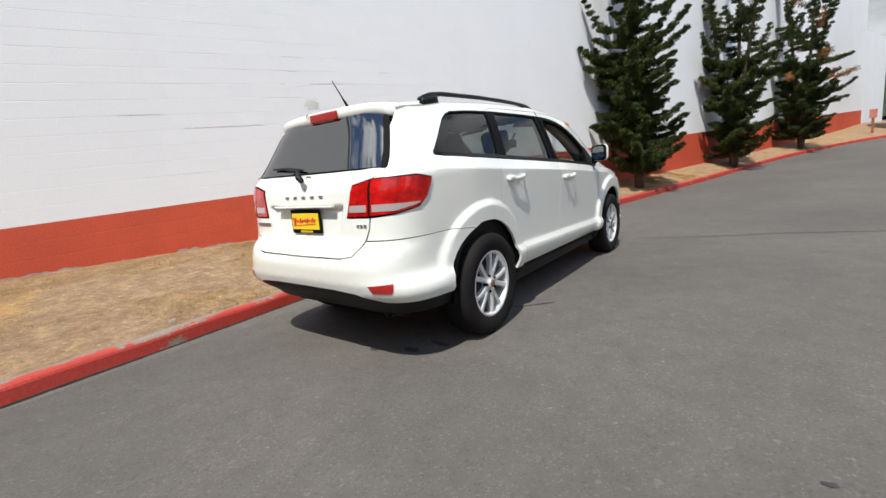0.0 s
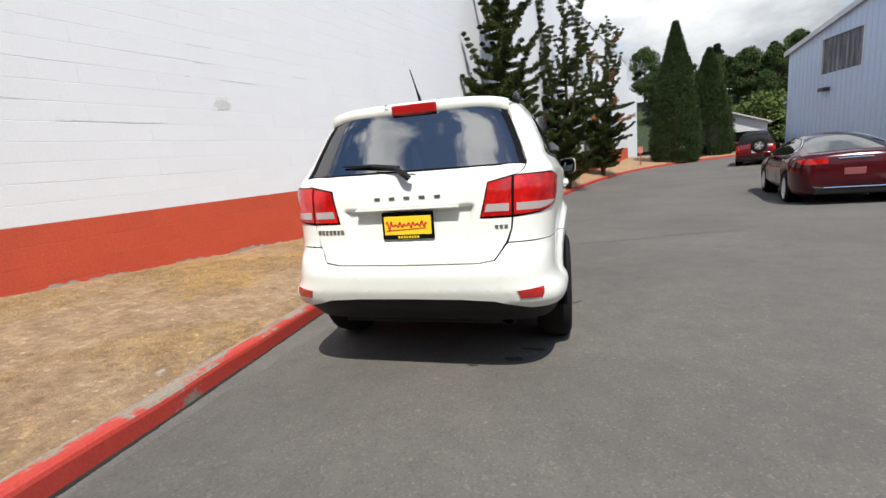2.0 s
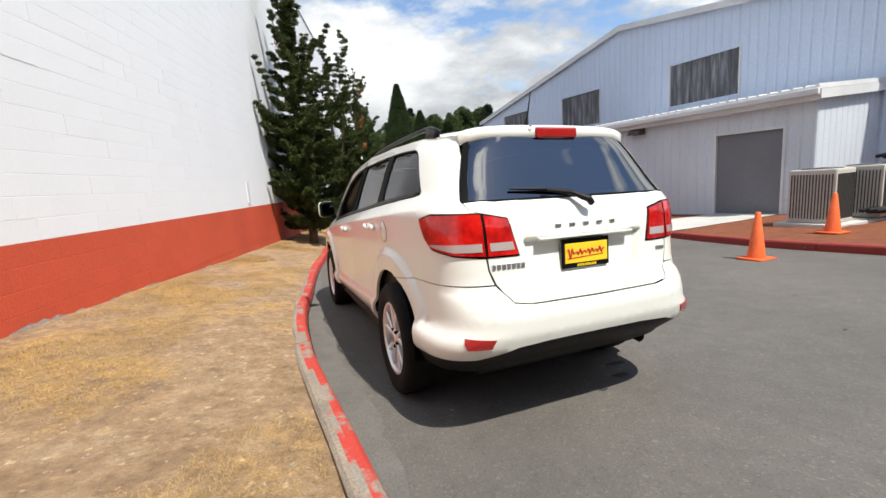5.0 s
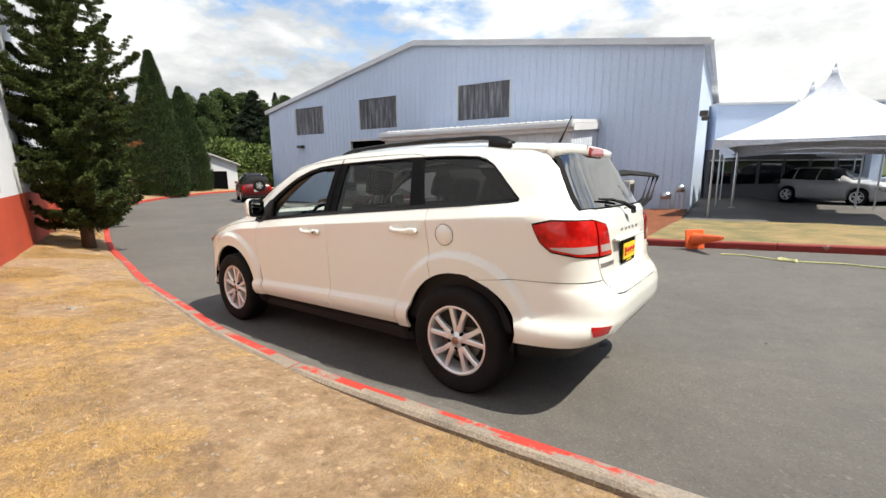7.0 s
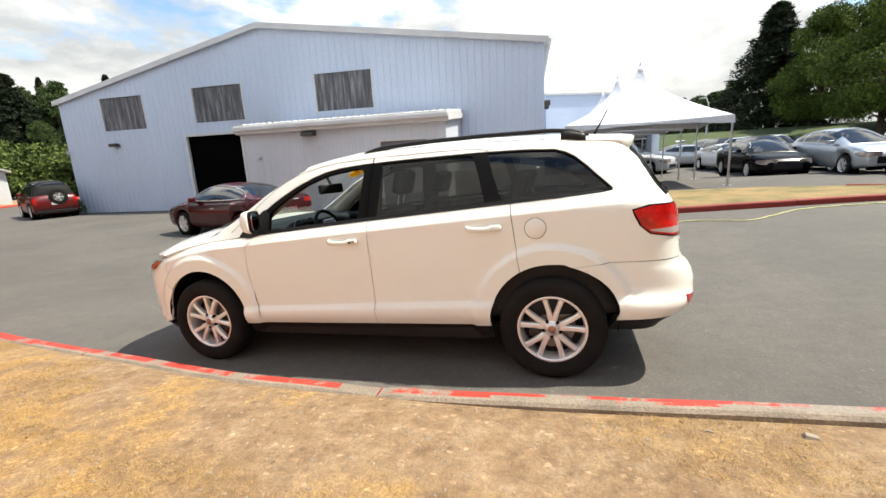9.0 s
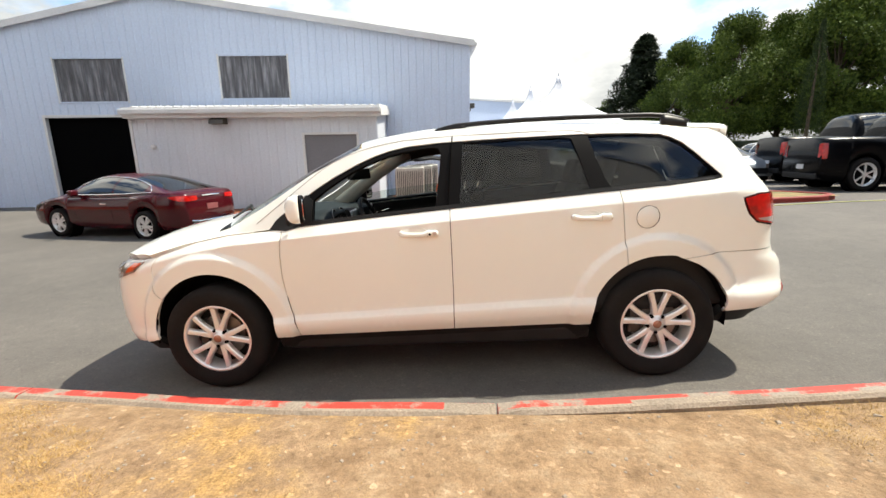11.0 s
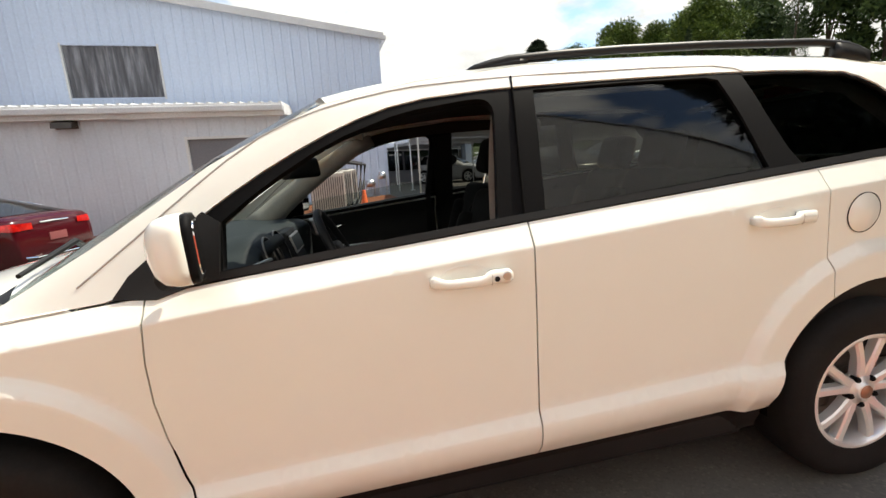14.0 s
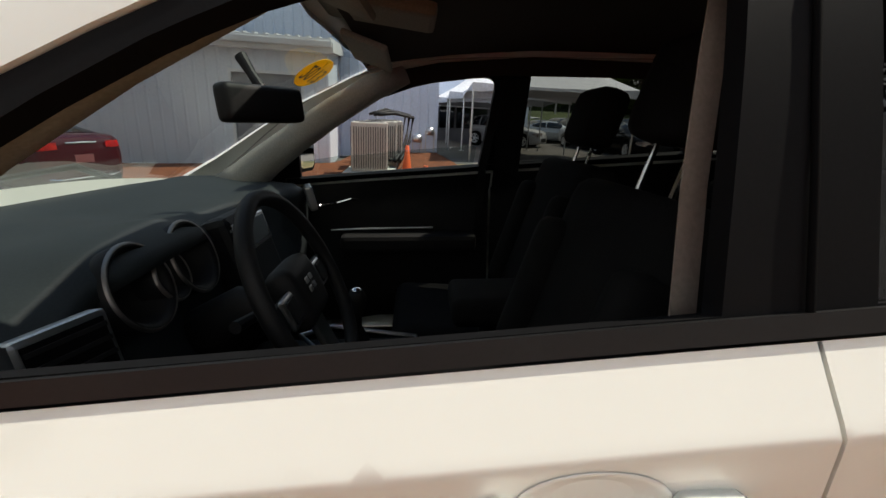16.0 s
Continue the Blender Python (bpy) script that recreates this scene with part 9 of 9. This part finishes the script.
def stain(x, y, rx, ry, seed, name="oil_stain", label="dark oil stain on the asphalt"):
    r = np.random.default_rng(seed)
    n = 22
    pts = []
    for k in range(n):
        a = k * math.tau / n
        f = 0.46 + 0.28 * noise.noise((math.cos(a) * 0.9 + seed, math.sin(a) * 0.9, seed * 0.7)) + 0.05 * noise.noise((math.cos(a) * 4 + seed, math.sin(a) * 4, 2.0))
        px, py = x + rx * f * math.cos(a), y + ry * f * math.sin(a)
        pts.append((px, py, ground(px, py) + 0.004))
    obj(name, mesh_of(name, pts, [tuple(range(n))], M["stain"]), label=label, category="stain", group="stains on the asphalt", kind="structure")


for i, (x, y, rx, ry) in enumerate(((0.52, -1.97, 0.14, 0.07), (0.28, -2.08, 0.07, 0.05), (0.65, -1.80, 0.16, 0.06), (1.3, -3.06, 0.05, 0.02), (2.6, -2.2, 0.05, 0.03), (3.4, -1.4, 0.05, 0.03), (5.6, -3.9, 0.08, 0.04), (5.0, -3.2, 0.09, 0.04))):
    stain(x, y, rx, ry, i)


def crack(pts, w, seed):
    P = spline(pts, 0.06)
    vs, fs = [], []
    for i, p in enumerate(P):
        d = (P[min(i + 1, len(P) - 1)] - P[max(i - 1, 0)]).normalized()
        j = 0.012 * noise.noise((i * 0.6, seed, 0))
        ww = w * (0.5 + 0.5 * abs(noise.noise((i * 0.3, seed, 2))) * 2)
        for s in (-1, 1):
            q = Vector((p.x - d.y * (s * ww + j), p.y + d.x * (s * ww + j)))
            vs.append((q.x, q.y, ground(q.x, q.y) + 0.004))
    for i in range(len(P) - 1):
        fs.append((2 * i, 2 * i + 1, 2 * i + 3, 2 * i + 2))
    obj("asphalt_crack", mesh_of("asphalt_crack", vs, fs, M["stain"]), label="thin dark crack in the asphalt", category="crack", group="stains on the asphalt", kind="structure")


crack([(0.35, -1.15), (0.72, -0.95), (1.0, -0.69)], 0.012, 3)
crack([(0.95, 2.35), (1.7, 2.55), (2.6, 2.9), (3.6, 3.1)], 0.012, 5)

wall_blocks()
